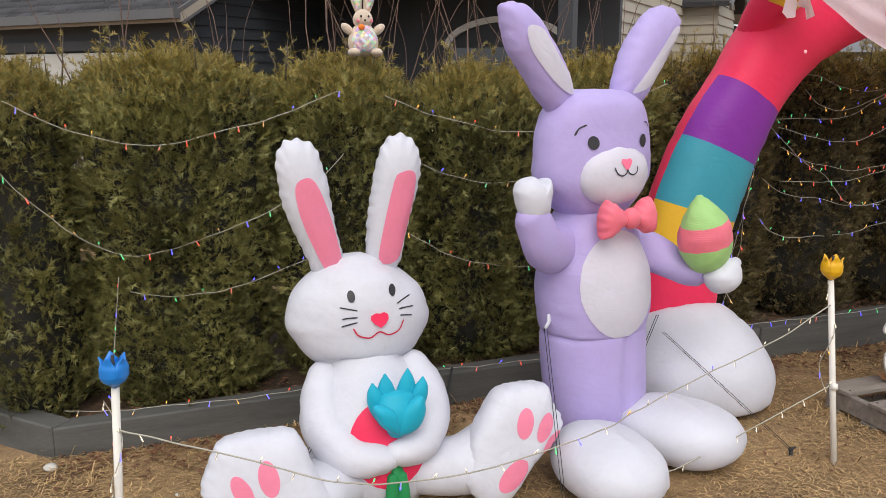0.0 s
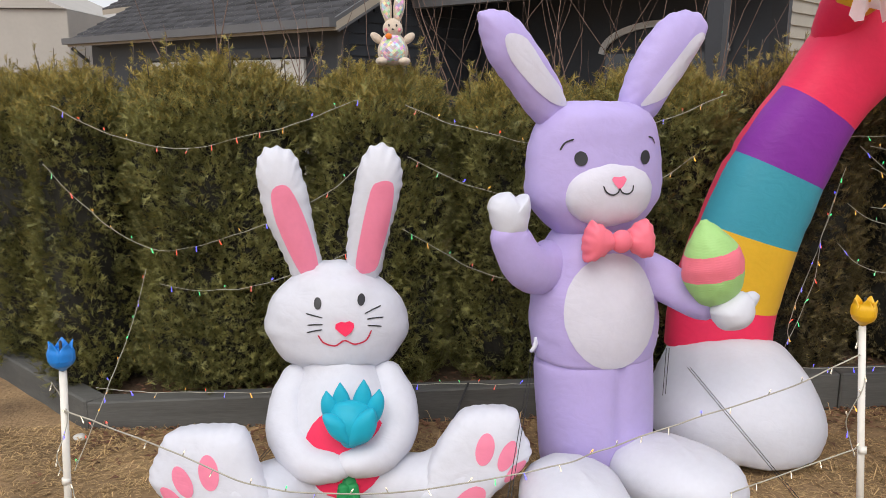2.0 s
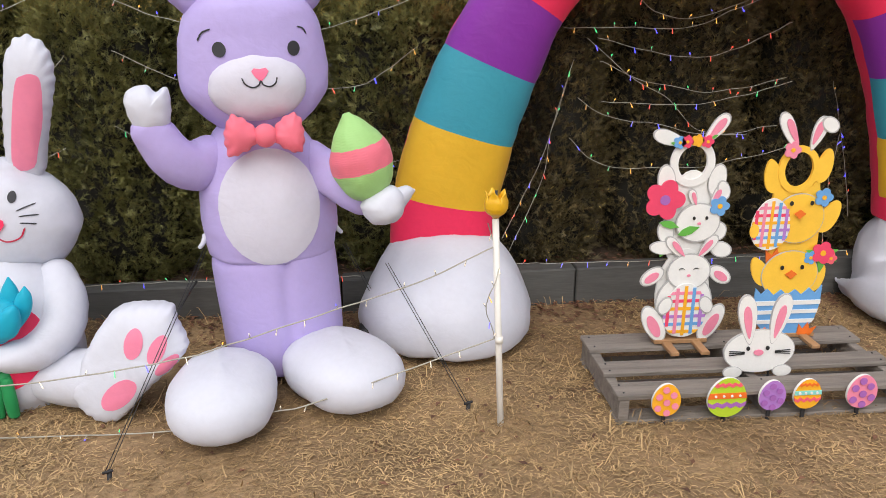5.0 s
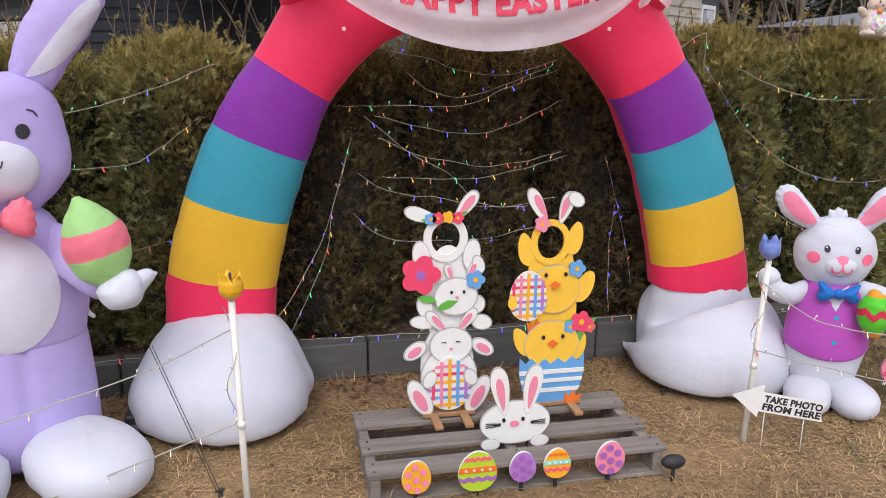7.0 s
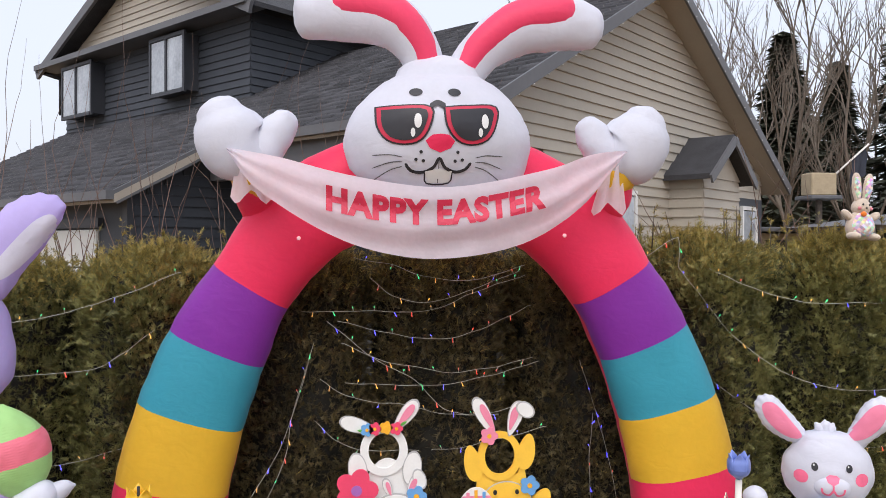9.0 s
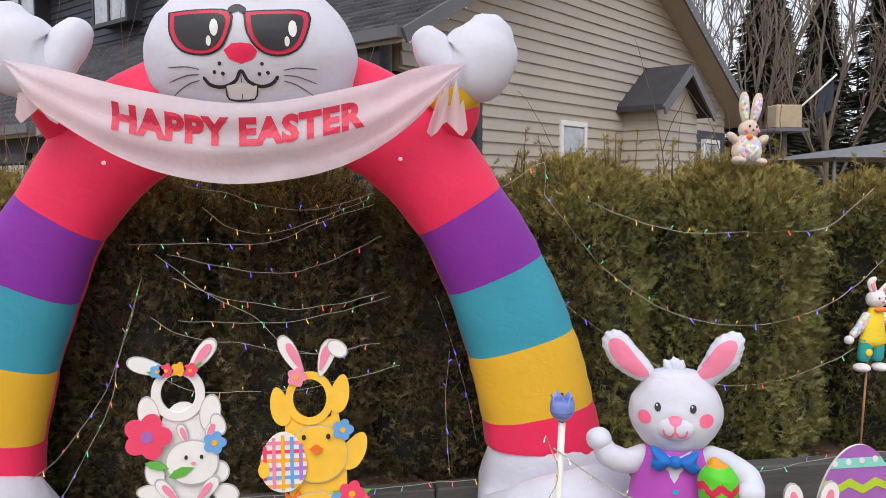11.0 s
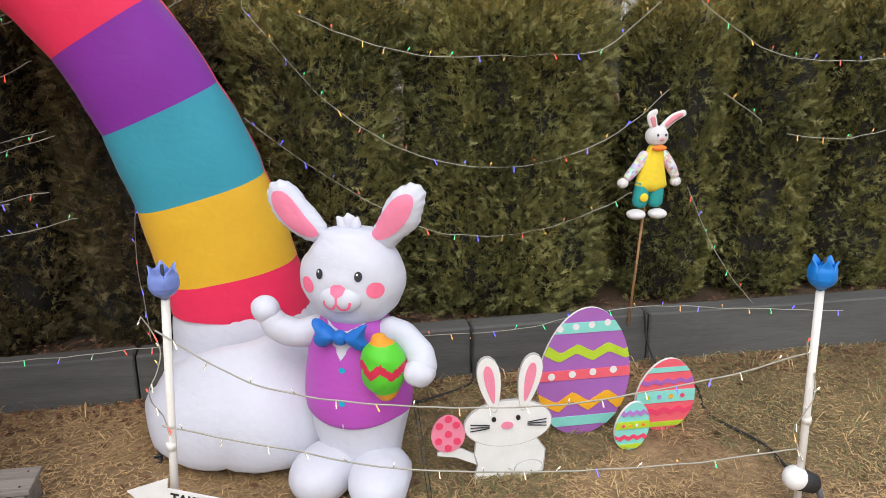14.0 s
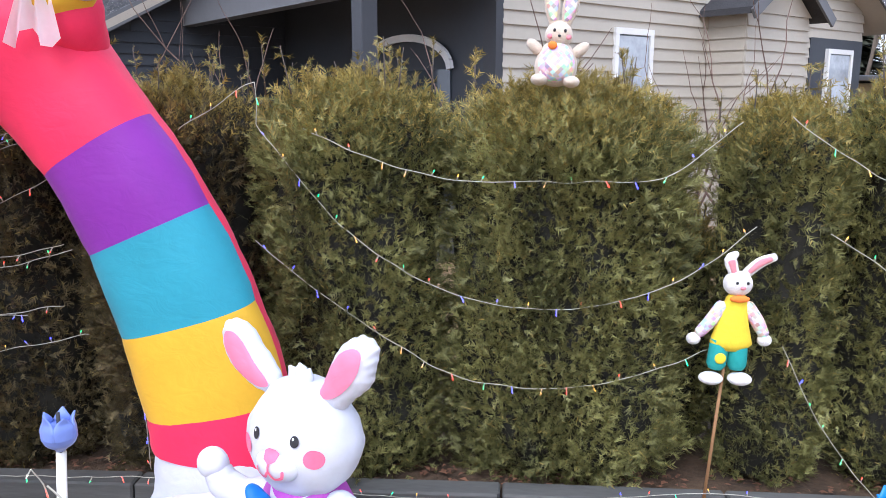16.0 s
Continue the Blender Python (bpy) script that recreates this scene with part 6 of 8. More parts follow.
    for s in (-1, 1):
        p = rimmed("paw", oval(3.356 + s * 0.145, 0.435, 0.05, 0.03, -s * 35), Y - 0.010, P_WHITE, root)
        slab("paw_pad", oval(3.356 + s * 0.148, 0.43, 0.034, 0.017, -s * 35), Y - 0.014, 0.003, P_PINK, p)
        f = rimmed("foot", oval(3.356 + s * 0.125, 0.225, 0.04, 0.085, s * -28 if s > 0 else 28), Y - 0.022, P_WHITE, root)
        slab("foot_pad", oval(3.356 + s * 0.125, 0.215, 0.022, 0.055, s * -28 if s > 0 else 28), Y - 0.026, 0.003, P_PINK, f)
    rimmed("body", oval(3.356, 0.31, 0.118, 0.13), Y - 0.014, P_WHITE, root)
    gingham((3.358, 0.285), 0.092, 0.122, Y - 0.026, root)
    for s in (-1, 1):
        rimmed("paw", oval(3.358 + s * 0.088, 0.31, 0.024, 0.036, s * 25), Y - 0.032, P_WHITE, root)


rabbit_board()


def chick_board():
    Y = 2.745
    root = thing("photo_board", (3.81, Y, 0.128), "cut-out board of stacked yellow chicks with face hole", "photo board", "photo boards")
    feet_strips(3.70, 3.96, Y, 0.134, root)
    # upper body with hole
    ring_slab("face_ring", (3.797, 0.872), (0.088, 0.098), (0.060, 0.072), Y - 0.004, 0.014, P_YELLOW, root)
    slab("backing", [(3.715, 0.86), (3.705, 0.75), (3.72, 0.5), (3.93, 0.5), (3.925, 0.68), (3.89, 0.86), (3.87, 0.80), (3.80, 0.785), (3.735, 0.80)], Y + 0.003, 0.012, P_YELLOW, root)
    for x, z, ln, d, w in ((3.775, 0.955, 0.165, 28, 0.036), (3.835, 0.955, 0.135, -18, 0.036)):
        rimmed("ear", ear_shape(x, z, ln, w, d), Y - 0.006, P_WHITE, root)
        slab("ear_lining", ear_shape(x, z + 0.02, ln * 0.72, w * 0.55, d), Y - 0.010, 0.003, P_PINK, root)
    rimmed("ear_tip", oval(3.898, 1.055, 0.035, 0.025, -35), Y - 0.012, P_WHITE, root)
    flower("flower", (3.752, 0.955), 0.036, Y - 0.016, P_PINK, root)
    for s, x, z in ((-1, 3.69, 0.845), (1, 3.905, 0.885)):
        slab("wing", oval(x, z, 0.035, 0.072, -s * 12, egg=0.2), Y - 0.002, 0.010, P_YELLOW, root)
    # middle chick
    rimmed("head", oval(3.822, 0.665, 0.108, 0.105), Y - 0.010, P_YELLOW, root, rim=0.003)
    slab("wing", oval(3.955, 0.67, 0.042, 0.075, -30, egg=0.2), Y - 0.006, 0.010, P_YELLOW, root)
    for z, dx in ((0.71, 0.0), (0.405, 0.0)):
        for s in (-1, 1):
            slab("eye", oval(3.818 + s * 0.044 + dx, z + 0.025 if z > 0.6 else z + 0.05, 0.008, 0.010, n=12), Y - 0.026, 0.003, P_BLACK, root)
    for z in (0.69, 0.425):
        slab("beak", [(3.792, z), (3.817, z + 0.018), (3.843, z), (3.817, z - 0.022)], Y - 0.026, 0.004, P_ORANGE, root)
    flower("flower", (3.915, 0.755), 0.040, Y - 0.018, P_BLUE, root)
    gingham((3.70, 0.645), 0.083, 0.112, Y - 0.020, root)
    slab("wing_tip", oval(3.63, 0.62, 0.02, 0.03), Y - 0.025, 0.004, P_YELLOW, root)
    slab("foot", [(3.71, 0.47), (3.70, 0.53), (3.73, 0.505), (3.75, 0.535), (3.765, 0.50), (3.79, 0.51), (3.77, 0.46)], Y - 0.008, 0.006, P_ORANGE, root)
    # lower chick in its shell
    rimmed("head", oval(3.815, 0.42, 0.122, 0.105), Y - 0.018, P_YELLOW, root, rim=0.003)
    slab("wing", oval(3.685, 0.435, 0.035, 0.07, 28, egg=0.2), Y - 0.012, 0.010, P_YELLOW, root)
    slab("wing", oval(3.94, 0.40, 0.035, 0.065, -20, egg=0.2), Y - 0.012, 0.010, P_YELLOW, root)
    o = [(3.672, 0.365), (3.70, 0.335), (3.725, 0.36), (3.755, 0.33), (3.785, 0.355), (3.815, 0.33), (3.848, 0.355), (3.878, 0.33), (3.91, 0.36), (3.94, 0.335), (3.965, 0.37), (3.967, 0.29), (3.95, 0.21), (3.90, 0.155), (3.82, 0.138), (3.745, 0.15), (3.69, 0.205), (3.67, 0.29)]
    shell = slab("egg_shell", o, Y - 0.024, 0.008, P_BLUE, root, "blue egg shell with white stripes")
    clipped_bands(o, Y - 0.027, shell, [(0.285, 0.305, P_WHITE, 0, 0), (0.245, 0.262, P_WHITE, 0, 0), (0.200, 0.218, P_WHITE, 0, 0)])
    flower("flower", (3.945, 0.515), 0.05, Y - 0.024, P_ROSE, root)
    flower("flower", (3.895, 0.495), 0.03, Y - 0.022, P_BLUE, root)
    flower("flower", (3.985, 0.49), 0.028, Y - 0.022, P_CORAL, root)
    for d in (20, -20, 160, -90):
        leaf((3.945, 0.50), 0.075, d, Y - 0.018, root)
    slab("foot", [(3.88, 0.145), (3.885, 0.195), (3.905, 0.17), (3.925, 0.20), (3.935, 0.17), (3.965, 0.18), (3.94, 0.14)], Y - 0.03, 0.006, P_ORANGE, root)
    slab("foot", [(3.69, 0.145), (3.70, 0.185), (3.715, 0.165), (3.735, 0.185), (3.75, 0.14)], Y - 0.03, 0.006, P_ORANGE, root)


chick_board()


def rabbit_sign(name, cx, y, z0, w, h, label, body, egg):
    """A flat white rabbit: round head with long ears, whiskers, and a body below if it has one."""
    root = thing(name, (cx, y, 0.0 if body else 0.1), label, "rabbit sign", "rabbit signs")
    hz = z0 + h * (0.44 if body else 0.30)
    head = rimmed("head", oval(cx, hz, w / 2, h * (0.18 if body else 0.27), n=36), y, P_WHITE, root, thick=0.010, rim=0.004)
    for s in (-1, 1):
        e = rimmed("ear", ear_shape(cx + s * w * 0.16, hz + h * 0.10, h * (0.43 if body else 0.62), w * 0.17, -s * 10), y - 0.002, P_WHITE, root, thick=0.010, rim=0.004)
        slab("ear_lining", ear_shape(cx + s * w * 0.18, hz + h * 0.17, h * (0.30 if body else 0.42), w * 0.075, -s * 10), y - 0.006, 0.004, P_PINK, e)
        slab("eye", oval(cx + s * w * 0.14 - 0.01, hz + h * 0.045, w * 0.026, w * 0.032, n=12), y - 0.006, 0.004, P_BLACK, head)
        for k in (-1, 0, 1):
            x0, x1 = cx + s * w * 0.22, cx + s * w * 0.44
            z = hz - h * 0.01 + k * h * 0.012
            slab("whisker", [(x0, z - 0.001), (x1, z + k * h * 0.015 - 0.001), (x1, z + k * h * 0.015 + 0.001), (x0, z + 0.0015)], y - 0.006, 0.004, P_BLACK, head)
    slab("nose", oval(cx - 0.005, hz - h * 0.01, w * 0.07, w * 0.045, n=14), y - 0.006, 0.004, P_PINK, head)
    if body:
        rimmed("body", [(cx - w * 0.36, z0 + h * 0.33), (cx + w * 0.3, z0 + h * 0.33), (cx + w * 0.44, z0 + h * 0.2), (cx + w * 0.42, z0), (cx - w * 0.38, z0), (cx - w * 0.34, z0 + h * 0.12), (cx - w * 0.38, z0 + h * 0.2)], y + 0.002, P_WHITE, root, thick=0.010, rim=0.004)
        rimmed("paw", oval(cx + w * 0.25, z0 + h * 0.065, w * 0.16, h * 0.06, 6), y - 0.004, P_WHITE, root, rim=0.003)
        rimmed("arm", [(cx - w * 0.34, z0 + h * 0.12), (cx - w * 0.36, z0 + h * 0.2), (cx - w * 0.55, z0 + h * 0.27), (cx - w * 0.80, z0 + h * 0.255), (cx - w * 0.80, z0 + h * 0.225), (cx - w * 0.6, z0 + h * 0.2)], y + 0.003, P_WHITE, root, rim=0.004)
        e = slab("egg", oval(cx - w * 0.69, z0 + h * 0.40, w * 0.19, h * 0.145, n=28, egg=0.1), y - 0.003, 0.010, P_PINK, root, "pink egg with rose dots")
        for a, b in ((0, 0), (-0.1, 0.07), (0.09, 0.07), (-0.11, -0.05), (0.1, -0.06), (0.0, -0.11), (0, 0.12)):
            slab("painted_dot", oval(cx - w * (0.69 - a), z0 + h * (0.40 + b), w * 0.042, w * 0.042, n=12), y - 0.006, 0.004, P_ROSE, e)
    else:
        for s in (-1, 1):
            rimmed("paw", oval(cx + s * w * 0.36, z0 + h * 0.04, w * 0.13, h * 0.07), y - 0.005, P_WHITE, root, rim=0.003)
    for s in (-1, 1):
        part("stake", boxed((cx + s * w * 0.2 - 0.004, y + 0.011, -0.06), (cx + s * w * 0.2 + 0.004, y + 0.018, hz), 0.001), CORD, root)
    return root


rabbit_sign("rabbit_sign", 5.738, 2.675, 0.002, 0.31, 0.49, "flat white rabbit sign holding a pink dotted egg", True, True)
rabbit_sign("rabbit_sign", 3.570, 2.44, 0.112, 0.285, 0.335, "flat white rabbit head sign peeking over pallet", False, False)


# ---- tulip poles ----
def tulip_pole(foot, top, mat, colour):
    foot, top = Vector(foot), Vector(top)
    root = thing("tulip_pole", foot, f"white plastic pole topped with a {colour} tulip", "garden stake", "tulip poles")
    part("pole", rod(foot - Vector((0, 0, 0.1)), top, 0.0125, 14), PVC, root)
    part("coupling", rod(foot + (top - foot) * 0.42, foot + (top - foot) * 0.45, 0.015, 14), PVC, root)
    part("peg", rod(top, top + Vector((0, 0, 0.105)), 0.005, 8), CORD, root, "dark peg in the tulip")
    cup = part("tulip_cup", sweep([(top.x, top.y, top.z + 0.010, .016, .016), (top.x, top.y, top.z + 0.026, .036, .036), (top.x, top.y, top.z + 0.048, .042, .042), (top.x, top.y, top.z + 0.072, .037, .037)], n=24, cap=2, dome=(0.5, 0.02)), mat, root, f"{colour} plastic tulip")
    for k in range(5):
        a = k / 5 * 2 * math.pi + 0.55
        x, y = math.cos(a), math.sin(a)
        part("petal", sweep([(top.x + 0.032 * x, top.y + 0.032 * y, top.z + 0.040, .026, .010), (top.x + 0.034 * x, top.y + 0.034 * y, top.z + 0.066, .027, .007), (top.x + 0.032 * x, top.y + 0.032 * y, top.z + 0.084, .019, .005), (top.x + 0.039 * x, top.y + 0.039 * y, top.z + 0.104 + 0.007 * math.sin(3 * k), .003, .002)], n=12, steps=5, side=(x, y, 0), cap=1), mat, cup)


T_BLUE, T_YELLOW, T_PERI = material("blue_plastic", (0.01, 0.19, 0.60), rough=0.35, bump=0.02), material("yellow_plastic", (0.75, 0.42, 0.01), rough=0.35, bump=0.02), material("periwinkle_plastic", (0.17, 0.24, 0.58), rough=0.35, bump=0.02)
tulip_pole((-0.30, 2.38, 0), (-0.262, 2.39, 0.690), T_BLUE, "blue")
tulip_pole((2.525, 2.31, 0), (2.499, 2.42, 0.790), T_YELLOW, "yellow")
tulip_pole((4.628, 2.48, 0), (4.675, 2.507, 0.815), T_PERI, "periwinkle")
tulip_pole((6.645, 2.32, 0), (6.607, 2.32, 0.785), T_BLUE, "blue")

# ---- arrow sign ----
sign = thing("arrow_sign", (4.705, 2.376, 0), "white arrow sign with black lettering on wire legs", "sign")
tilt = Matrix.Translation((4.705, 2.376, 0.212)) @ Matrix.Rotation(radians(-15.6), 4, "Z") @ Matrix.Rotation(radians(8.5), 4, "Y") @ Matrix.Scale(0.735, 4)
bm = bmesh.new()
o = [(-0.265, 0.02), (-0.10, 0.115), (-0.10, 0.068), (0.27, 0.068), (0.245, 0.01), (0.27, -0.052), (-0.10, -0.052), (-0.10, -0.09)]
f = [bm.verts.new(tilt @ Vector((x, 0, z))) for x, z in o]
b = [bm.verts.new(tilt @ Vector((x, 0.006, z))) for x, z in o]
bm.faces.new(f), bm.faces.new(b[::-1])
for i in range(8):
    bm.faces.new((f[i], f[(i + 1) % 8], b[(i + 1) % 8], b[i]))
bmesh.ops.recalc_face_normals(bm, faces=bm.faces)
part("arrow", bm, P_WHITE, sign, smooth=False)
for text, z0 in (("TAKE PHOTO", 0.014), ("FROM HERE", -0.036)):
    pts, fcs = lettering(text, 0.062, bold=0.0028, spacing=1.04)
    w = max(p[0] for p in pts)
    bm = bmesh.new()
    k = min(1.0, 0.335 / w)
    vs = [bm.verts.new(tilt @ Vector((-0.085 + x * k + (0.335 - w * k) / 2, -0.0025, z0 + y * 0.9))) for x, y in pts]
    for q in fcs:
        try:
            bm.faces.new([vs[i] for i in q])
        except ValueError:
            pass
    part("lettering", bm, P_BLACK, sign, smooth=False)
for x, y in ((4.66, 2.397), (4.82, 2.353)):
    part("wire_leg", rod((x, y, -0.05), (x, y, 0.23), 0.002, 6), PVC, sign)

# ---- stuffed toy rabbits ----
def merged(pieces):
    """One bmesh out of (bmesh, material index) pieces."""
    out = bmesh.new()
    for bm, k in pieces:
        for f in bm.faces:
            f.material_index = k
        tmp = bpy.data.meshes.new("tmp")
        bm.to_mesh(tmp)
        out.from_mesh(tmp)
        bpy.data.meshes.remove(tmp)
        bm.free()
    return out


PLUSH = material("cream_plush", (0.60, 0.50, 0.39), rough=0.9, var=0.12, scale=30, bump=0.5, bump_scale=220, sheen=0.4)
WHITEPLUSH = material("white_plush", (0.72, 0.70, 0.68), rough=0.9, var=0.1, scale=30, bump=0.5, bump_scale=220, sheen=0.4)
PLUSHPINK = material("pink_plush", (0.70, 0.26, 0.30), rough=0.9, var=0.1, scale=30, bump=0.4, bump_scale=200)
FELTYELLOW, FELTTEAL, FELTORANGE = material("yellow_felt", (0.80, 0.60, 0.03), rough=0.9, bump=0.3), material("teal_felt", (0.03, 0.32, 0.30), rough=0.9, bump=0.3), material("orange_felt", (0.85, 0.22, 0.03), rough=0.9, bump=0.3)


def patchwork():
    """Checked cloth in pastel squares."""
    m = material("patchwork_cloth", (0.6, 0.5, 0.45), rough=0.9, bump=0.3)
    n, l = m.node_tree.nodes, m.node_tree.links
    tc, vo, mp = n.new("ShaderNodeTexCoord"), n.new("ShaderNodeTexVoronoi"), n.new("ShaderNodeMapping")
    mp.inputs["Rotation"].default_value = (0, radians(45), 0)
    l.new(tc.outputs["Object"], mp.inputs[0])
    vo.inputs["Scale"].default_value, vo.inputs["Randomness"].default_value = 75, 0.0
    l.new(mp.outputs[0], vo.inputs["Vector"])
    hsv, mix = n.new("ShaderNodeHueSaturation"), n.new("ShaderNodeMixRGB")
    hsv.inputs["Saturation"].default_value = 0.75
    l.new(vo.outputs["Color"], hsv.inputs["Color"])
    mix.inputs[0].default_value, mix.inputs[2].default_value = 0.35, (0.75, 0.65, 0.6, 1)
    l.new(hsv.outputs[0], mix.inputs[1])
    l.new(mix.outputs[0], n["Principled BSDF"].inputs["Base Color"])
    return m


CLOTH = patchwork()


def seated_toy(x, y, z, h, lean, label):
    """A stuffed rabbit with upright ears, sitting on the hedge; one mesh."""
    k = h / 0.31
    P = lambda a, b: (x + a * k, y, z + b * k)
    R = Matrix.Rotation(radians(lean), 4, "Y")
    pc = [(blob(P(0.0, 0.07), (0.064 * k, 0.05 * k, 0.072 * k), taper=0.18), 0), (blob((x, y - 0.016 * k, z + 0.07 * k), (0.056 * k, 0.046 * k, 0.062 * k), taper=0.18), 1),
          (blob(P(0, 0.155), (0.042 * k, 0.042 * k, 0.040 * k), taper=0.12), 0), (blob((x - 0.018 * k, y - 0.05 * k, z + 0.118 * k), (0.014 * k, 0.008 * k, 0.012 * k)), 2),
          (blob((x, y - 0.042 * k, z + 0.147 * k), (0.005 * k, 0.004 * k, 0.004 * k), seg=10, rings=8), 3)]
    for s in (-1, 1):
        pc += [(blob(P(s * 0.068, 0.112), (0.018 * k, 0.02 * k, 0.032 * k), Matrix.Rotation(radians(s * 50), 4, "Y")), 0),
               (blob((x + s * 0.048 * k, y - 0.03 * k, z + 0.016 * k), (0.026 * k, 0.042 * k, 0.018 * k)), 0),
               (sweep([(x + s * 0.018 * k, y, z + 0.182 * k, .014 * k, .012 * k), (x + s * 0.027 * k, y, z + 0.235 * k, .024 * k, .012 * k), (x + s * 0.032 * k, y, z + 0.285 * k, .021 * k, .011 * k), (x + s * 0.034 * k, y, z + 0.305 * k, .012 * k, .008 * k)], n=12, steps=4, cap=2), 0),
               (sweep([(x + s * 0.020 * k, y - 0.009 * k, z + 0.195 * k, .009 * k, .006 * k), (x + s * 0.028 * k, y - 0.010 * k, z + 0.24 * k, .018 * k, .006 * k), (x + s * 0.032 * k, y - 0.009 * k, z + 0.288 * k, .013 * k, .005 * k)], n=10, steps=4, cap=1), 1),
               (blob((x + s * 0.016 * k, y - 0.039 * k, z + 0.163 * k), (0.0045 * k, 0.004 * k, 0.0055 * k), seg=10, rings=8), 3), (blob((x + s * 0.028 * k, y - 0.033 * k, z + 0.145 * k), (0.009 * k, 0.006 * k, 0.008 * k), seg=10, rings=8), 4)]
    bm = merged(pc)
    o = Vector((x, y, z))
    bmesh.ops.transform(bm, matrix=Matrix.Translation(o) @ R @ Matrix.Translation(-o), verts=bm.verts)
    bmesh.ops.translate(bm, verts=bm.verts, vec=-o)
    ob = part("stuffed_rabbit", bm, [PLUSH, CLOTH, FELTORANGE, INK, PLUSHPINK])
    ob.location = o
    tagged(ob, label, "stuffed toy", "stuffed rabbits")


seated_toy(0.848, 3.73, 1.71, 0.345, 0, "cream stuffed rabbit with patchwork belly on the hedge")
seated_toy(5.94, 3.63, 1.74, 0.36, 4, "cream stuffed rabbit with patchwork belly leaning on the hedge")

pc = []
X, Yp, Z = 6.585, 3.50, 0.0
pc.append((blob((X + 0.005, Yp, 1.065), (0.05, 0.045, 0.045)), 0))
pc.append((sweep([(X - 0.01, Yp, 1.10, .018, .01), (X - 0.025, Yp, 1.15, .022, .01), (X - 0.005, Yp, 1.172, .010, .008)], n=12, steps=3, cap=2), 0))
pc.append((sweep([(X - 0.012, Yp - 0.006, 1.105, .010, .007), (X - 0.024, Yp - 0.006, 1.145, .014, .007)], n=10, steps=3, cap=2), 1))
pc.append((sweep([(X + 0.03, Yp, 1.10, .018, .01), (X + 0.075, Yp, 1.14, .02, .01), (X + 0.125, Yp, 1.162, .014, .008)], n=12, steps=3, cap=2), 0))
pc.append((sweep([(X + 0.04, Yp - 0.006, 1.11, .010, .007), (X + 0.075, Yp - 0.006, 1.14, .013, .007), (X + 0.11, Yp - 0.006, 1.156, .009, .006)], n=10, steps=3, cap=2), 1))
pc.append((sweep([(X - 0.005, Yp, 0.85, .074, .042), (X - 0.003, Yp, 0.93, .054, .04), (X + 0.005, Yp, 1.01, .036, .032)], n=18, cap=2), 2))
pc.append((blob((X + 0.005, Yp - 0.036, 1.018), (0.034, 0.012, 0.013)), 3))
for s in (-1, 1):
    pc.append((sweep([(X + s * 0.045, Yp, 0.985, .022, .02), (X + s * 0.08, Yp - 0.005, 0.93, .024, .02), (X + (-0.115 if s < 0 else 0.105), Yp, 0.885, .02, .018)], n=12, steps=3, cap=2), 6))
    pc.append((blob((X + (-0.135 if s < 0 else 0.11), Yp, 0.862), (0.025, 0.02, 0.022)), 0))
    pc.append((sweep([(X - 0.01 + s * 0.03, Yp, 0.86, .036, .032), (X - 0.015 + s * 0.036, Yp, 0.77, .034, .03)], n=14, steps=3, cap=2), 4))
    pc.append((blob((X - 0.02 + s * 0.05, Yp - 0.015, 0.722), (0.042, 0.04, 0.022)), 0))
    pc.append((blob((X + 0.01 + s * 0.018, Yp - 0.042, 1.075), (0.005, 0.004, 0.006), seg=10, rings=8), 5))
pc.append((blob((X + 0.012, Yp - 0.045, 1.058), (0.010, 0.006, 0.007), seg=10, rings=8), 1))
pc.append((blob((X - 0.045, Yp - 0.032, 0.80), (0.02, 0.006, 0.02), seg=12, rings=8), 2))
pc.append((rod((X - 0.07, Yp - 0.02, 0.20), (X, Yp + 0.03, 0.95), 0.006), 7))
bm = merged(pc)
bmesh.ops.translate(bm, verts=bm.verts, vec=(-X, -Yp, 0))
toy = part("stuffed_rabbit", bm, [WHITEPLUSH, PLUSHPINK, FELTYELLOW, FELTORANGE, FELTTEAL, INK, CLOTH, PINE])
toy.location = (X, Yp, 0)
tagged(toy, "stuffed rabbit in yellow vest on a wooden stick", "stuffed toy", "stuffed rabbits")

# ---- strings of lights ----
LEDS = [material(n, c, rough=0.3, bump=0, emit=c, power=p) for n, c, p in (("red_led", (1.0, 0.06, 0.03), 2.0), ("green_led", (0.05, 0.9, 0.25), 1.6), ("blue_led", (0.06, 0.06, 1.0), 4.0), ("amber_led", (1.0, 0.45, 0.05), 1.5), ("clear_led", (1.0, 0.85, 0.65), 0.8))]
bulb_meshes = []
for m in LEDS:
    bm = bmesh.new()
    bmesh.ops.create_cone(bm, cap_ends=True, segments=6, radius1=0.0019, radius2=0.0022, depth=0.016, matrix=Matrix.Translation((0, 0, 0.008)))
    stub = len(bm.faces)
    bmesh.ops.create_cone(bm, cap_ends=True, segments=6, radius1=0.0029, radius2=0.0016, depth=0.009, matrix=Matrix.Translation((0, 0, 0.0205)))
    bm.faces.ensure_lookup_table()
    for k, f in enumerate(bm.faces):
        f.material_index = 0 if k < stub else 1
    me = bpy.data.meshes.new("bulb")
    bm.to_mesh(me)
    bm.free()
    me.materials.append(WIRE)
    me.materials.append(m)
    bulb_meshes.append(me)
lights_rng = random.Random(7)


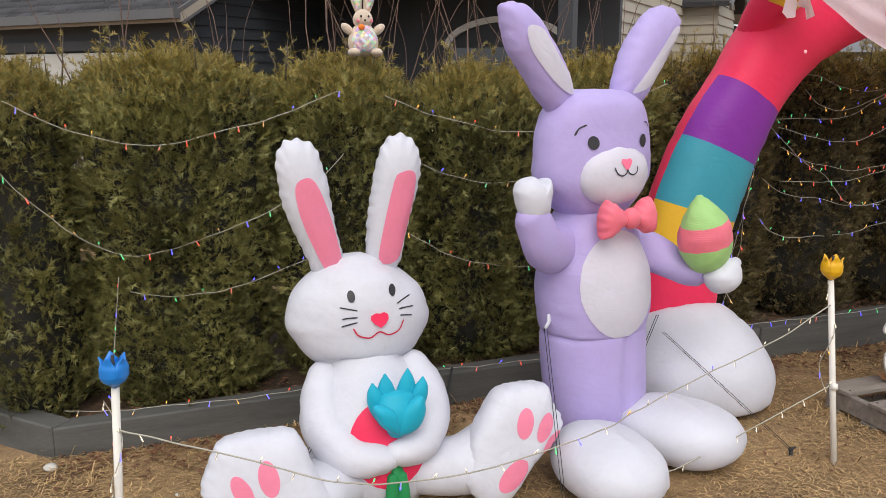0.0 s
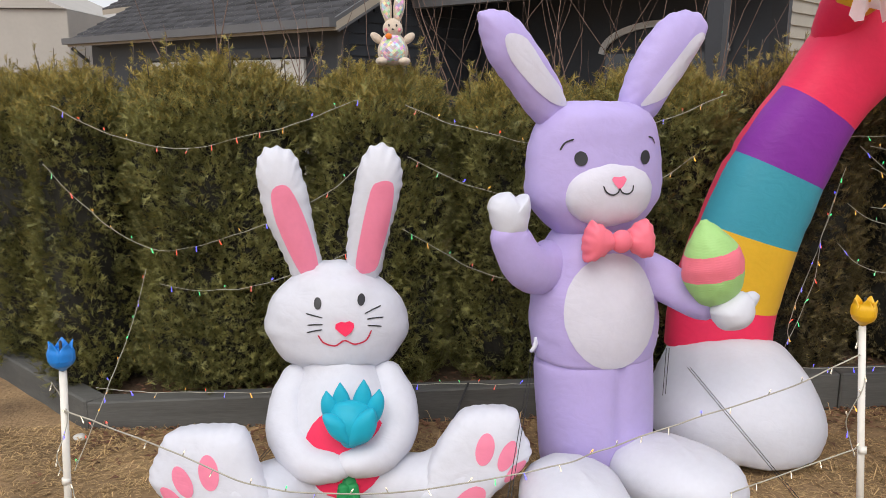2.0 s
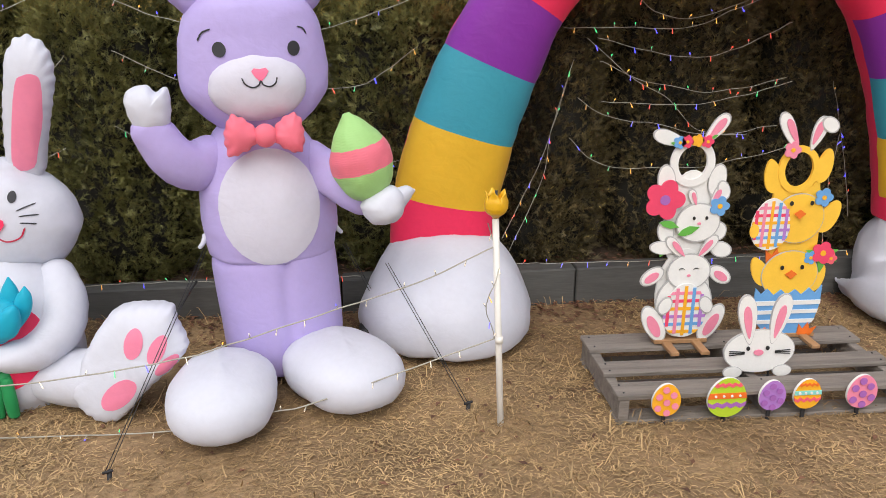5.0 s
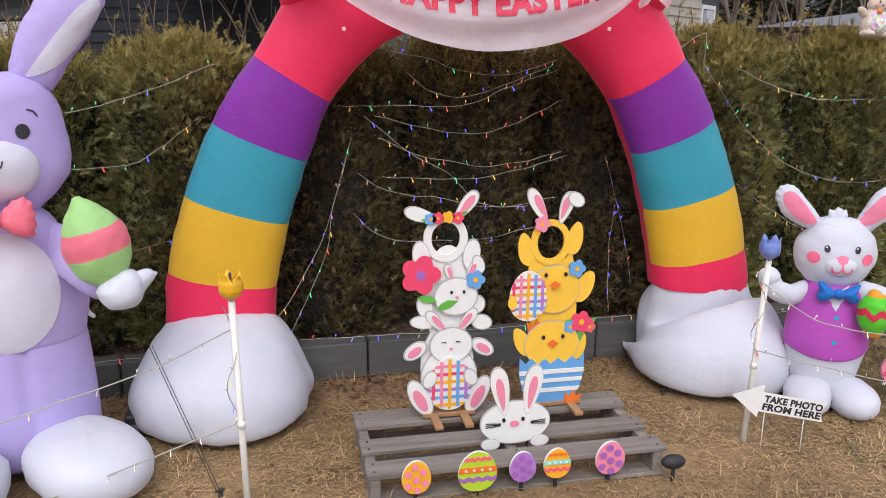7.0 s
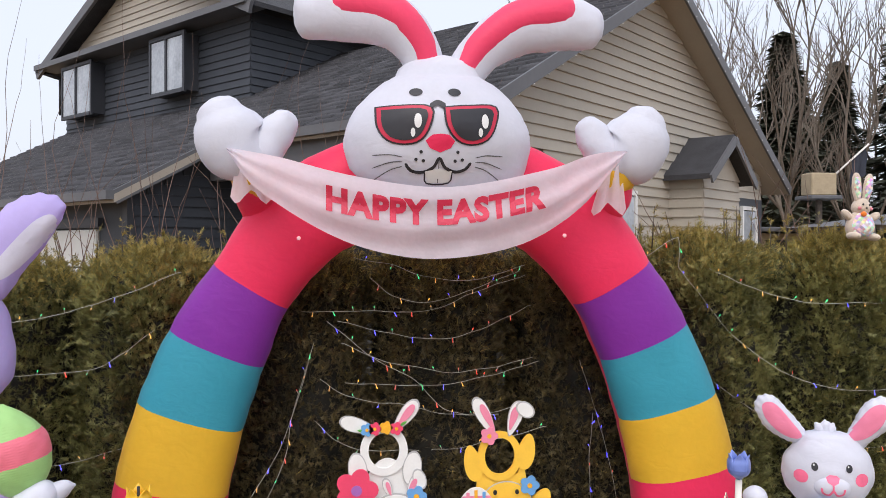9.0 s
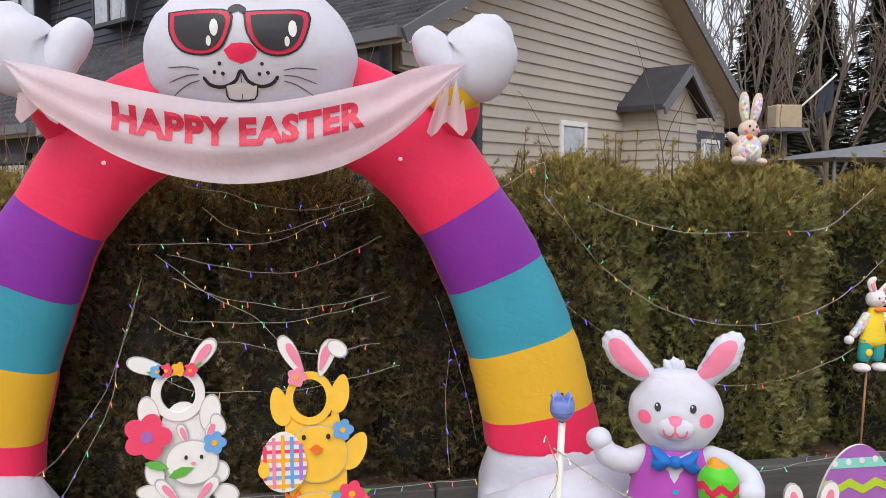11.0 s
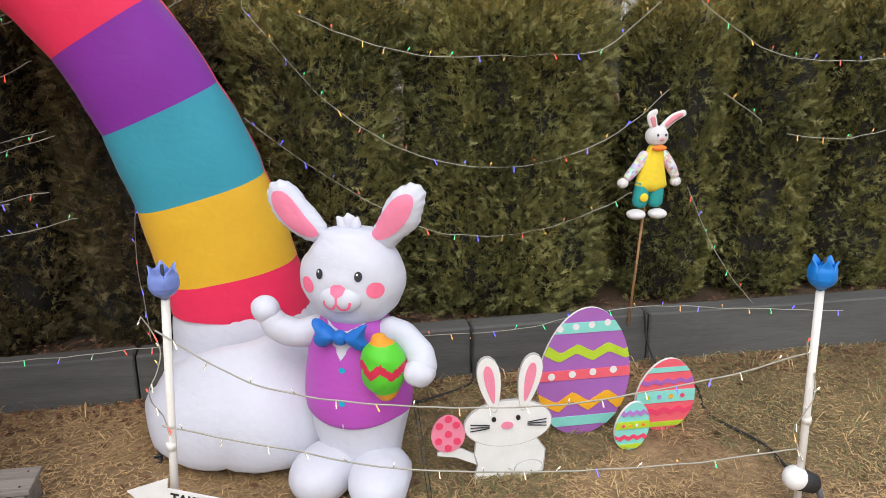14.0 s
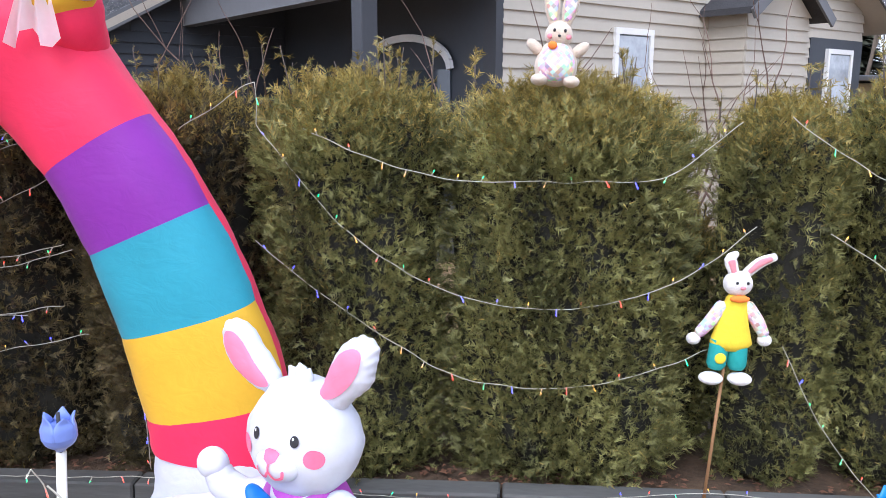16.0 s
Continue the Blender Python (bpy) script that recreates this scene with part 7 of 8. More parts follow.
def light_string(pts, y, wire_r=0.0018, step=0.115, clear=False, wander=0.012, label="thin pale wire with small coloured lights draped on hedge", group="hedge lights"):
    """A wire through (x, z) points at depth y (a number, or one for each point), with bulbs along it."""
    ys = y if isinstance(y, (list, tuple)) else [y] * len(pts)
    p = spline([(a, b, c) for (a, c), b in zip(pts, ys)], 14)
    for i in range(len(p)):
        if 0 < i < len(p) - 1:
            n1 = noise.noise_vector(Vector(p[i]) * 9)
            p[i] += np.array((0, n1[1] * wander, n1[2] * wander * 0.7))
    root = thing("light_string", tuple(p[0]), label, "string lights", group)
    bm = bmesh.new()
    rings = []
    for i, q in enumerate(p):
        t = Vector(p[min(i + 1, len(p) - 1)] - p[max(i - 1, 0)]).normalized()
        a = t.cross(Vector((0, 1, 0.1))).normalized()
        b = t.cross(a)
        rings.append([bm.verts.new(Vector(q) + (a * math.cos(k * 2.094) + b * math.sin(k * 2.094)) * wire_r) for k in range(3)])
    for a, b in zip(rings, rings[1:]):
        for k in range(3):
            bm.faces.new((a[k], a[(k + 1) % 3], b[(k + 1) % 3], b[k]))
    part("wire", bm, WIRE, root)
    run, nxt = 0.0, step * 0.5
    for a, b in zip(p, p[1:]):
        d = float(np.linalg.norm(b - a))
        while run + d > nxt:
            q = Vector(a + (b - a) * (nxt - run) / d)
            k = lights_rng.randrange(4) if not clear else (4 if lights_rng.random() < 0.6 else lights_rng.randrange(5))
            ob = new("bulb", bulb_meshes[k])
            ob.parent = root
            up = 1 if lights_rng.random() < 0.45 else -1
            way = Vector((lights_rng.uniform(-0.6, 0.6), -0.35, up))
            ob.matrix_basis = Matrix.Translation(q - Vector(p[0])) @ way.to_track_quat("Z", "Y").to_matrix().to_4x4()
            nxt += step * lights_rng.uniform(0.75, 1.2)
        run += d
    return root


HEDGE_Y = 3.535
for pts in (
        ((-0.68, 1.52), (-0.47, 1.41), (-0.13, 1.33), (0.24, 1.40), (0.42, 1.45), (0.69, 1.55)),
        ((0.90, 1.53), (1.06, 1.46), (1.27, 1.40), (1.53, 1.35), (1.78, 1.36), (2.11, 1.46), (2.42, 1.58)),
        ((-0.74, 1.26), (-0.59, 1.08), (-0.35, 0.89), (-0.16, 0.86), (0.04, 0.91), (0.28, 0.99), (0.55, 1.13), (0.70, 1.27)),
        ((-0.26, 0.70), (-0.16, 0.67), (0.00, 0.66), (0.19, 0.68), (0.39, 0.74), (0.65, 0.85)),
        ((0.91, 1.29), (1.09, 1.20), (1.27, 1.13), (1.54, 1.10), (1.98, 1.12), (2.15, 1.20), (2.30, 1.31)),
        ((0.88, 0.95), (1.07, 0.84), (1.24, 0.74), (1.55, 0.67), (1.91, 0.69), (2.22, 0.77)),
        ((3.23, 1.65), (3.43, 1.61), (3.60, 1.55), (3.84, 1.54), (4.08, 1.61)),
        ((3.31, 1.55), (3.43, 1.46), (3.61, 1.43), (3.84, 1.50), (4.05, 1.58)),
        ((2.98, 1.39), (3.29, 1.39), (3.61, 1.39), (3.81, 1.47), (4.08, 1.56)),
        ((3.15, 1.34), (3.32, 1.30), (3.55, 1.25), (3.70, 1.25), (3.90, 1.31), (4.11, 1.41)),
        ((3.17, 1.23), (3.38, 1.14), (3.58, 1.10), (3.76, 1.08), (4.12, 1.15)),
        ((3.10, 1.34), (3.32, 1.16), (3.52, 1.05), (3.70, 0.89), (3.95, 0.87)),
        ((3.07, 1.06), (3.21, 0.97), (3.50, 0.92), (3.76, 0.87), (4.10, 0.91)),
        ((3.19, 1.04), (3.49, 1.02), (3.76, 1.03), (4.15, 1.13)),
        ((3.04, 0.86), (3.15, 0.76), (3.29, 0.71), (3.55, 0.70)),
        ((3.61, 0.70), (3.76, 0.71), (3.97, 0.75), (4.19, 0.80)),
        ((5.05, 1.59), (5.28, 1.49), (5.61, 1.41), (6.05, 1.41), (6.33, 1.43), (6.58, 1.62)),
        ((4.88, 1.60), (5.07, 1.36), (5.22, 1.21), (5.46, 1.05), (5.74, 0.96), (6.02, 0.95), (6.28, 1.01), (6.49, 1.12), (6.65, 1.26)),
        ((4.86, 1.18), (5.08, 1.00), (5.36, 0.81), (5.61, 0.68), (5.93, 0.64), (6.25, 0.70), (6.51, 0.81)),
        ((6.77, 0.83), (6.91, 0.56), (7.09, 0.32), (7.23, 0.18)),
        ((6.74, 1.64), (6.94, 1.50), (7.18, 1.39), (7.61, 1.37), (8.0, 1.42)),
        ((6.90, 1.24), (7.01, 1.17), (7.10, 1.11)),
        ((7.23, 1.05), (7.47, 1.02), (7.67, 1.04), (7.95, 1.12)),
        ((4.59, 1.58), (4.73, 1.67), (4.83, 1.73), (4.88, 1.75)),
        ((4.88, 1.75), (4.885, 1.68), (4.88, 1.60))):
    light_string(pts, HEDGE_Y)
for pts, y in ((((3.04, 1.24), (2.97, 0.99), (2.88, 0.74), (2.73, 0.51), (2.66, 0.46)), [3.53, 3.52, 3.48, 3.35, 3.2]), (((3.04, 1.24), (2.94, 0.90), (2.90, 0.68), (2.75, 0.37), (2.70, 0.29)), [3.53, 3.51, 3.47, 3.4, 3.38]),
               (((4.36, 1.13), (4.43, 0.92), (4.50, 0.68), (4.55, 0.43)), [3.53, 3.53, 3.53, 3.52]), (((4.42, 0.87), (4.40, 0.64), (4.41, 0.42), (4.42, 0.27)), 3.50),
               (((-0.30, 0.78), (-0.32, 0.58), (-0.33, 0.42), (-0.28, 0.30)), [3.48, 3.3, 3.0, 2.45])):
    light_string(pts, y, label="pale wire with small lights hanging beside the arch" if pts[0][0] > 0 else "pale wire with small lights hanging from hedge to pole")
for pts in (((-0.56, 0.22), (-0.27, 0.19), (0.30, 0.18), (0.94, 0.20), (1.53, 0.19), (2.0, 0.2)), ((2.76, 0.24), (3.14, 0.235), (3.89, 0.24), (4.54, 0.26)), ((5.2, 0.23), (5.64, 0.22), (6.06, 0.23), (6.36, 0.28), (6.61, 0.29), (7.14, 0.24), (7.6, 0.2))):
    light_string(pts, [3.455 + 0.01 * (x - 3) / 3 if x < 5 else 3.46 for x, z in pts], label="thin pale wire with coloured lights along the kerb", group="kerb lights")
rail = "pale wire with clear and coloured lights strung between poles"
light_string(((-0.26, 0.56), (0.11, 0.45), (0.42, 0.36), (0.85, 0.32), (1.36, 0.34), (1.56, 0.37), (1.86, 0.45), (2.21, 0.56), (2.49, 0.69)), [2.37, 2.27, 2.18, 2.2, 2.3, 2.36, 2.40, 2.40, 2.40], 0.003, 0.12, True, 0.006, rail, "pole lights")
light_string(((-0.28, 0.21), (0.0, 0.11), (0.39, 0.035), (0.83, 0.02), (1.34, 0.02), (1.67, 0.08), (1.80, 0.10), (2.12, 0.21), (2.51, 0.35)), 2.37, 0.003, 0.12, True, 0.004, rail, "pole lights")
light_string(((4.64, 0.73), (4.82, 0.60), (4.97, 0.53), (5.29, 0.47), (5.79, 0.43), (6.27, 0.49), (6.62, 0.58)), [2.49, 2.47, 2.45, 2.42, 2.40, 2.36, 2.32], 0.003, 0.12, True, 0.006, rail, "pole lights")
light_string(((4.63, 0.43), (4.99, 0.33), (5.33, 0.25), (5.85, 0.19), (6.30, 0.20), (6.64, 0.24)), [2.48, 2.45, 2.41, 2.40, 2.36, 2.32], 0.003, 0.12, True, 0.005, rail, "pole lights")
for x, y, z0, z1 in ((-0.275, 2.37, 0.22, 0.66), (2.49, 2.40, 0.3, 0.78), (4.63, 2.475, 0.4, 0.78), (6.60, 2.305, 0.2, 0.62)):
    light_string([(x + 0.022 * math.cos(i * 1.3), z0 + (z1 - z0) * i / 7) for i in range(8)], [y - 0.005 + 0.022 * math.sin(i * 1.3) for i in range(8)], 0.0022, 0.06, True, 0.0, "pale light wire wound round the white pole", "pole lights")

# ---- tethers, stakes and cables ----
def tether(a, b, label="black tether line from inflatable to a ground stake"):
    root = thing("tether", b, label, "tether", "tethers")
    for d in (-0.006, 0.006):
        part("cord", rod((a[0] + d, a[1], a[2]), (b[0] + d, b[1], b[2] + 0.03), 0.0015, 6), CORD, root)
    part("stake", rod((b[0], b[1], -0.05), (b[0] + 0.008, b[1] + 0.01, 0.035), 0.007, 8, 0.009), CORD, root)
    part("stake_hook", rod((b[0] - 0.012, b[1], 0.03), (b[0] + 0.022, b[1], 0.04), 0.005, 8), CORD, root)


tether((2.12, 3.02, 0.42), (2.41, 2.45, 0))
tether((1.395, 2.82, 0.58), (1.15, 2.10, 0))
tether((0.40, 2.70, 0.30), (0.06, 2.28, 0))
tether((5.07, 2.855, 0.33), (5.03, 2.94, 0))
tether((5.415, 2.70, 0.31), (5.44, 2.53, 0))
tether((1.945, 2.82, 0.58), (2.12, 3.3, 0))
tether((4.62, 3.05, 0.10), (4.50, 2.98, 0))


def cable(pts, r=0.006, label="black power cable lying over the ground"):
    p = spline(pts, 8)
    ob = part("power_cable", sweep([(*q, r, r) for q in p], n=8, steps=1, cap=1, side=(0.55, -0.3, 0.78)), CORD)
    tagged(ob, label, "cable", "power cables")


cable([(6.58, 3.46, 0.27), (6.60, 3.44, 0.12), (6.64, 3.36, 0.015), (6.72, 3.2, 0.012), (6.66, 2.95, 0.012), (6.75, 2.7, 0.012), (6.73, 2.45, 0.02)])
cable([(5.77, 3.46, 0.25), (5.775, 3.45, 0.12), (5.76, 3.40, 0.015), (5.6, 3.3, 0.012), (5.3, 3.2, 0.012)])
cable([(1.2, 3.45, 0.2), (1.05, 3.2, 0.012), (0.85, 3.0, 0.012), (0.8, 2.9, 0.02)])

# spotlight on a stake
spot = thing("spotlight", (6.70, 2.33, 0), "small spotlight with white dome and black housing", "spotlight")
ax = Vector((-0.82, -0.2, 0.45)).normalized()
o = Vector((6.70, 2.34, 0.085))
part("housing", rod(o, o + ax * 0.09, 0.034, 20, 0.04), CORD, spot)
part("dome", blob(o + ax * 0.095, (0.041, 0.041, 0.041)), P_WHITE, spot, "white plastic dome")
part("bracket", rod(o + Vector((0.01, -0.02, 0.0)), (6.735, 2.32, 0.01), 0.011, 8), FASCIA, spot)
part("stake", rod((6.735, 2.32, -0.08), (6.735, 2.32, 0.02), 0.008, 8), CORD, spot)
# small spotlight by the pallet
spot = thing("spotlight", (4.17, 2.245, 0), "small black spotlight beside the pallet", "spotlight")
part("housing", blob((4.165, 2.24, 0.085), (0.05, 0.03, 0.03)), CORD, spot)
part("stake", rod((4.17, 2.245, -0.05), (4.17, 2.245, 0.08), 0.008, 8), CORD, spot)
# transformer box between rabbit and arch
bx = thing("blower_box", (2.04, 3.02, 0), "small dark blower box behind the arch base", "blower")
part("case", boxed((1.99, 3.0, 0.0), (2.07, 3.1, 0.11), 0.01), CORD, bx, smooth=False)
part("cap", boxed((2.0, 2.99, 0.03), (2.05, 2.999, 0.07), 0.002), FASCIA, bx, smooth=False)

# ---- lawn: straw blades, leaf litter, stones ----
g = np.random.default_rng(12)


def blades(n, x0, x1, y0, y1, ln, name, mat, label, keep=None, tilt=0.35, width=0.0016):
    x, y = g.uniform(x0, x1, n), g.uniform(y0, y1, n)
    if keep is not None:
        k = np.array([keep(a, b) for a, b in zip(x, y)])
        x, y = x[k], y[k]
    n = len(x)
    z = np.array([ground_height(a, b) for a, b in zip(x, y)])
    a = g.uniform(0, 2 * np.pi, n)
    L = g.uniform(0.4, 1.0, n) * ln
    up = g.random(n) ** 2 * tilt
    d = np.stack([np.cos(a), np.sin(a), up], -1)
    w = np.stack([-np.sin(a), np.cos(a), np.zeros(n)], -1) * (width * g.uniform(0.6, 1.5, n))[:, None]
    p = np.stack([x, y, z + 0.002 + g.random(n) * 0.012], -1)
    m = p + d * (L * 0.55)[:, None] + w * g.normal(0, 2, n)[:, None]
    e = p + d * L[:, None] * np.array((1, 1, 0.55)) + w * g.normal(0, 4, n)[:, None]
    v = np.stack([p - w, p + w, m + w, m - w, e], 1).reshape(-1, 3)
    i = np.arange(n)[:, None] * 5
    tri = np.concatenate([i + np.array([[0, 1, 2]]), i + np.array([[0, 2, 3]]), i + np.array([[3, 2, 4]])], 0)
    ob = arrays(name, v, tri, mat)
    return tagged(ob, label, "grass", kind="stuff")


def lawn_keep(x, y):
    """Thinner along the kerb and in bare patches."""
    d = noise.noise(Vector((x * 1.1, y * 1.6, 5))) + 0.5 * noise.noise(Vector((x * 4, y * 4, 2)))
    return d > -0.45 + max(0, (y - 2.9)) * 0.9 + (g.random() - 0.5) * 0.5


blades(150000, -2.2, 8.2, 1.0, 3.5, 0.05, "straw_grass", STRAW, "matted dry straw-coloured grass on the lawn", lawn_keep)
blades(50000, -5.0, 11.0, -2.0, 1.1, 0.06, "matted_grass", STRAW, "sparse matted dry grass on the open lawn", None, 0.35, 0.0022)
blades(26000, -2.2, 8.2, 1.2, 3.46, 0.07, "upright_straw_grass", STRAW, "sparse standing tufts of dry grass", lambda x, y: noise.noise(Vector((x * 3, y * 3, 9))) > 0.12 or (y > 3.38 and g.random() < 0.6), 1.6)
GREENGRASS = material("faded_green_grass", (0.15, 0.14, 0.05), rough=0.8, var=0.3, scale=5, bump=0, second=(0.24, 0.21, 0.09), islands=0.4)
blades(22000, 5.0, 8.2, 2.2, 3.5, 0.05, "faded_grass", GREENGRASS, "faded greenish grass near the kerb", lambda x, y: noise.noise(Vector((x * 1.5, y * 1.5, 4))) > -0.05, 1.0)


def litter(n, place, name, label):
    vs, fs = [], []
    for _ in range(n):
        x, y, z = place()
        a, s = g.uniform(0, 6.28), g.uniform(0.008, 0.022)
        c, t = math.cos(a) * s, math.sin(a) * s
        k = len(vs)
        h = g.uniform(0, 0.010)
        vs += [(x - c, y - t, z), (x + t * 0.5, y - c * 0.5, z + h), (x + c, y + t, z + h * 0.4), (x - t * 0.5, y + c * 0.5, z + h * 1.2)]
        fs += [(k, k + 1, k + 2, k + 3)]
    tagged(arrays(name, vs, fs, DEADLEAF), label, "leaf litter", kind="stuff")


def near_kerb():
    x, y = g.uniform(-0.6, 8), 3.47 - abs(g.normal(0, 0.16))
    return x, y, ground_height(x, y) + 0.012


def over_lawn():
    x, y = g.uniform(-1.5, 8), g.uniform(1.3, 3.4)
    return x, y, ground_height(x, y) + 0.014


def on_bed():
    x = g.uniform(-0.5, 8)
    return x, g.uniform(3.58, 3.75), kerb_top(x) - 0.02


litter(2600, near_kerb, "fallen_leaves", "brown dead leaves gathered along the kerb")
litter(500, over_lawn, "scattered_leaves", "few dead leaves scattered over the lawn")
litter(900, on_bed, "bed_leaves", "brown dead leaves under the hedge")
for x, y, r in ((-0.62, 3.36, 0.03), (0.15, 3.36, 0.014), (-0.12, 2.95, 0.012), (0.5, 3.3, 0.012)):
    bm = bmesh.new()
    bmesh.ops.create_icosphere(bm, subdivisions=2, radius=r)
    for v in bm.verts:
        v.co = v.co * (1 + 0.3 * noise.noise(v.co * 40)) * 1.0
        v.co.z *= 0.5
    st = part("stone", bm, STONEWHITE)
    st.location = (x, y, 0.01)
    tagged(st, "small pale stone on the dry lawn", "stone", "stones")

# ---- bare bushes behind the hedge, trees far off ----
def branching(root_at, height, r0, seed, depth, spread, mat, name, label, category, group, lean=(0, 0), kids=3, side=6, split=0.68):
    rr = random.Random(seed)
    root = thing(name, root_at, label, category, group)
    vs, fs = [], []

    def limb(a, d, ln, r, lev):
        n = 4
        p = Vector(a)
        d = Vector(d).normalized()
        pts = [p.copy()]
        for _ in range(n):
            d = (d + Vector((rr.gauss(0, 0.11), rr.gauss(0, 0.11), 0.04))).normalized()
            p = p + d * ln / n
            pts.append(p.copy())
        k0 = len(vs)
        m = side if lev == 0 else (4 if lev == 1 else 3)
        for i, q in enumerate(pts):
            rad = r * (1 - 0.55 * i / n)
            u = d.orthogonal().normalized()
            w = d.cross(u)
            for j in range(m):
                vs.append(q + (u * math.cos(6.283 * j / m) + w * math.sin(6.283 * j / m)) * rad)
        for i in range(n):
            for j in range(m):
                a0, b0 = k0 + i * m + j, k0 + i * m + (j + 1) % m
                fs.append((a0, b0, b0 + m, a0 + m))
        if lev < depth:
            for c in range(kids + (1 if lev == 0 else 0)):
                t = rr.uniform(0.35, 1.0) if c else 1.0
                q = pts[min(n, int(t * n))]
                az = rr.uniform(0, 6.283)
                nd = (d + Vector((math.cos(az), math.sin(az), rr.uniform(-0.1, 0.5))) * spread * rr.uniform(0.5, 1.1)).normalized()
                limb(q, nd, ln * split * rr.uniform(0.75, 1.15), r * (0.62 if c else 0.5), lev + 1)

    limb(root_at, (lean[0], lean[1], 1), height, r0, 0)
    n0 = 5 * side
    trunk_f = [f for f in fs if max(f) < n0]
    rest = [tuple(i - n0 for i in f) for f in fs if max(f) >= n0]
    arrays("trunk", [tuple(v) for v in vs[:n0]], trunk_f, mat, root, smooth=True)
    if rest:
        arrays("crown", [tuple(v) for v in vs[n0:]], rest, mat, root, smooth=True)
    return root


for i, (x, y) in enumerate(((1.15, 4.9), (1.5, 5.2), (2.2, 5.0), (2.75, 5.3), (0.6, 5.3), (3.2, 5.2))):
    for k in range(7):
        branching((x + 0.22 * math.cos(k * 2.4), y + 0.2 * math.sin(k * 2.4), 0.1), 1.12 + 0.22 * ((k * 5) % 3), 0.008, 100 + i * 10 + k, 2, 0.35, TWIG, "bare_shrub", "bare twiggy shrub stem behind the hedge", "shrub", "bare shrubs", lean=(0.2 * math.cos(k * 2.4), 0.2 * math.sin(k * 2.4)), kids=1, side=5)
for x, y, s in ((5.6, 5.0, 201), (4.7, 4.9, 202), (6.9, 6.2, 203), (7.3, 5.9, 204), (-0.2, 5.2, 205)):
    branching((x, y, 0.0), 1.15, 0.02, s, 3, 0.55, TWIG, "bare_shrub", "bare branching shrub behind the hedge", "shrub", "bare shrubs", kids=2)
PALEBARK = material("pale_grey_bark", (0.145, 0.118, 0.09), rough=0.9, var=0.3, scale=3, bump=0.4)
for i, (x, y, h) in enumerate(((17.5, 24, 6.5), (20, 27, 7.5), (15.6, 29, 7), (23, 25, 6), (19, 33, 8), (28, 30, 7), (14, 34, 8), (17.8, 21, 4.5), (26.5, 26, 6), (27.5, 33, 8), (32, 34, 8), (34, 39, 9))):
    branching((x, y, -0.5), h, 0.10, 300 + i, 4, 0.42, PALEBARK, "bare_tree", "tall bare deciduous tree with grey trunk", "tree", "bare trees", kids=4 if i < 8 else 3, split=0.62)
CONIFER = material("dark_conifer_needles", (0.04, 0.05, 0.034), rough=0.8, var=0.4, scale=2, bump=0, second=(0.085, 0.09, 0.055), islands=0.3)


def conifer(x, y, h, seed, w=0.27):
    r = np.random.default_rng(seed)
    root = thing("conifer", (x, y, -0.5), "tall dark green conifer behind the bare trees", "tree", "conifers")
    part("trunk", rod((x, y, -0.5), (x, y, h), 0.25, 8, 0.03), BARK, root)
    # Solid needle-coloured cone, added to close the gaps in the crown.
    part("inner_growth", rod((x, y, h * 0.1), (x, y, h * 0.97), h * w * 0.42, 14, 0.05), CONIFER, root)
    vs, fs = [], []
    for i in range(6500):
        t = r.random() ** 0.8
        z = h * (0.12 + 0.88 * t)
        a = r.uniform(0, 6.283)
        R = h * w * (1 - t) * r.uniform(0.15, 1.05) * (0.8 + 0.2 * math.sin(9 * t * h / 3 + 3 * a)) + 0.1
        q = np.array((x + R * math.cos(a), y + R * math.sin(a), z - 0.25 * R))
        s = r.uniform(0.2, 0.6)
        d = np.array((math.cos(a), math.sin(a), -0.25))
        u = np.array((-math.sin(a), math.cos(a), r.normal(0, 0.3))) * 0.3
        k = len(vs)
        vs += [q - d * s * 0.5, q + u * s, q + d * s, q - u * s]
        fs += [(k, k + 1, k + 2, k + 3)]
    arrays("crown", vs, fs, CONIFER, root)


for i, (x, y, h) in enumerate(((22.6, 33, 11.2), (25.6, 37, 10.2), (28.8, 33, 13.8), (20.0, 37, 8.0), (33, 36, 15), (30.5, 41, 12), (38, 40, 15))):
    conifer(x, y, h, 500 + i)

# brushy belt of far undergrowth
BRUSH = material("far_brown_brush", (0.13, 0.105, 0.085), rough=0.9, var=0.3, scale=0.8, bump=0, second=(0.22, 0.18, 0.15), islands=0.35)
n = 16000
bx, by = g.uniform(11, 46, n), g.uniform(36, 50, n)
bl = g.uniform(0.6, 1.8, n)
bz = np.maximum(0, g.normal(0.9, 1.6, n)) + 0.0 * bl
bd = np.stack([g.normal(0, 0.45, n), g.normal(0, 0.2, n), np.ones(n)], -1)
bp = np.stack([bx, by, bz], -1)
bw = np.stack([g.uniform(0.008, 0.028, n), np.zeros(n), np.zeros(n)], -1)
tip = bp + bd * bl[:, None]
bv = np.stack([bp - bw, bp + bw, tip], 1).reshape(-1, 3)
tagged(arrays("far_undergrowth", bv, np.arange(3 * n).reshape(-1, 3), BRUSH), "far brown undergrowth below bare trees", "undergrowth", kind="stuff")

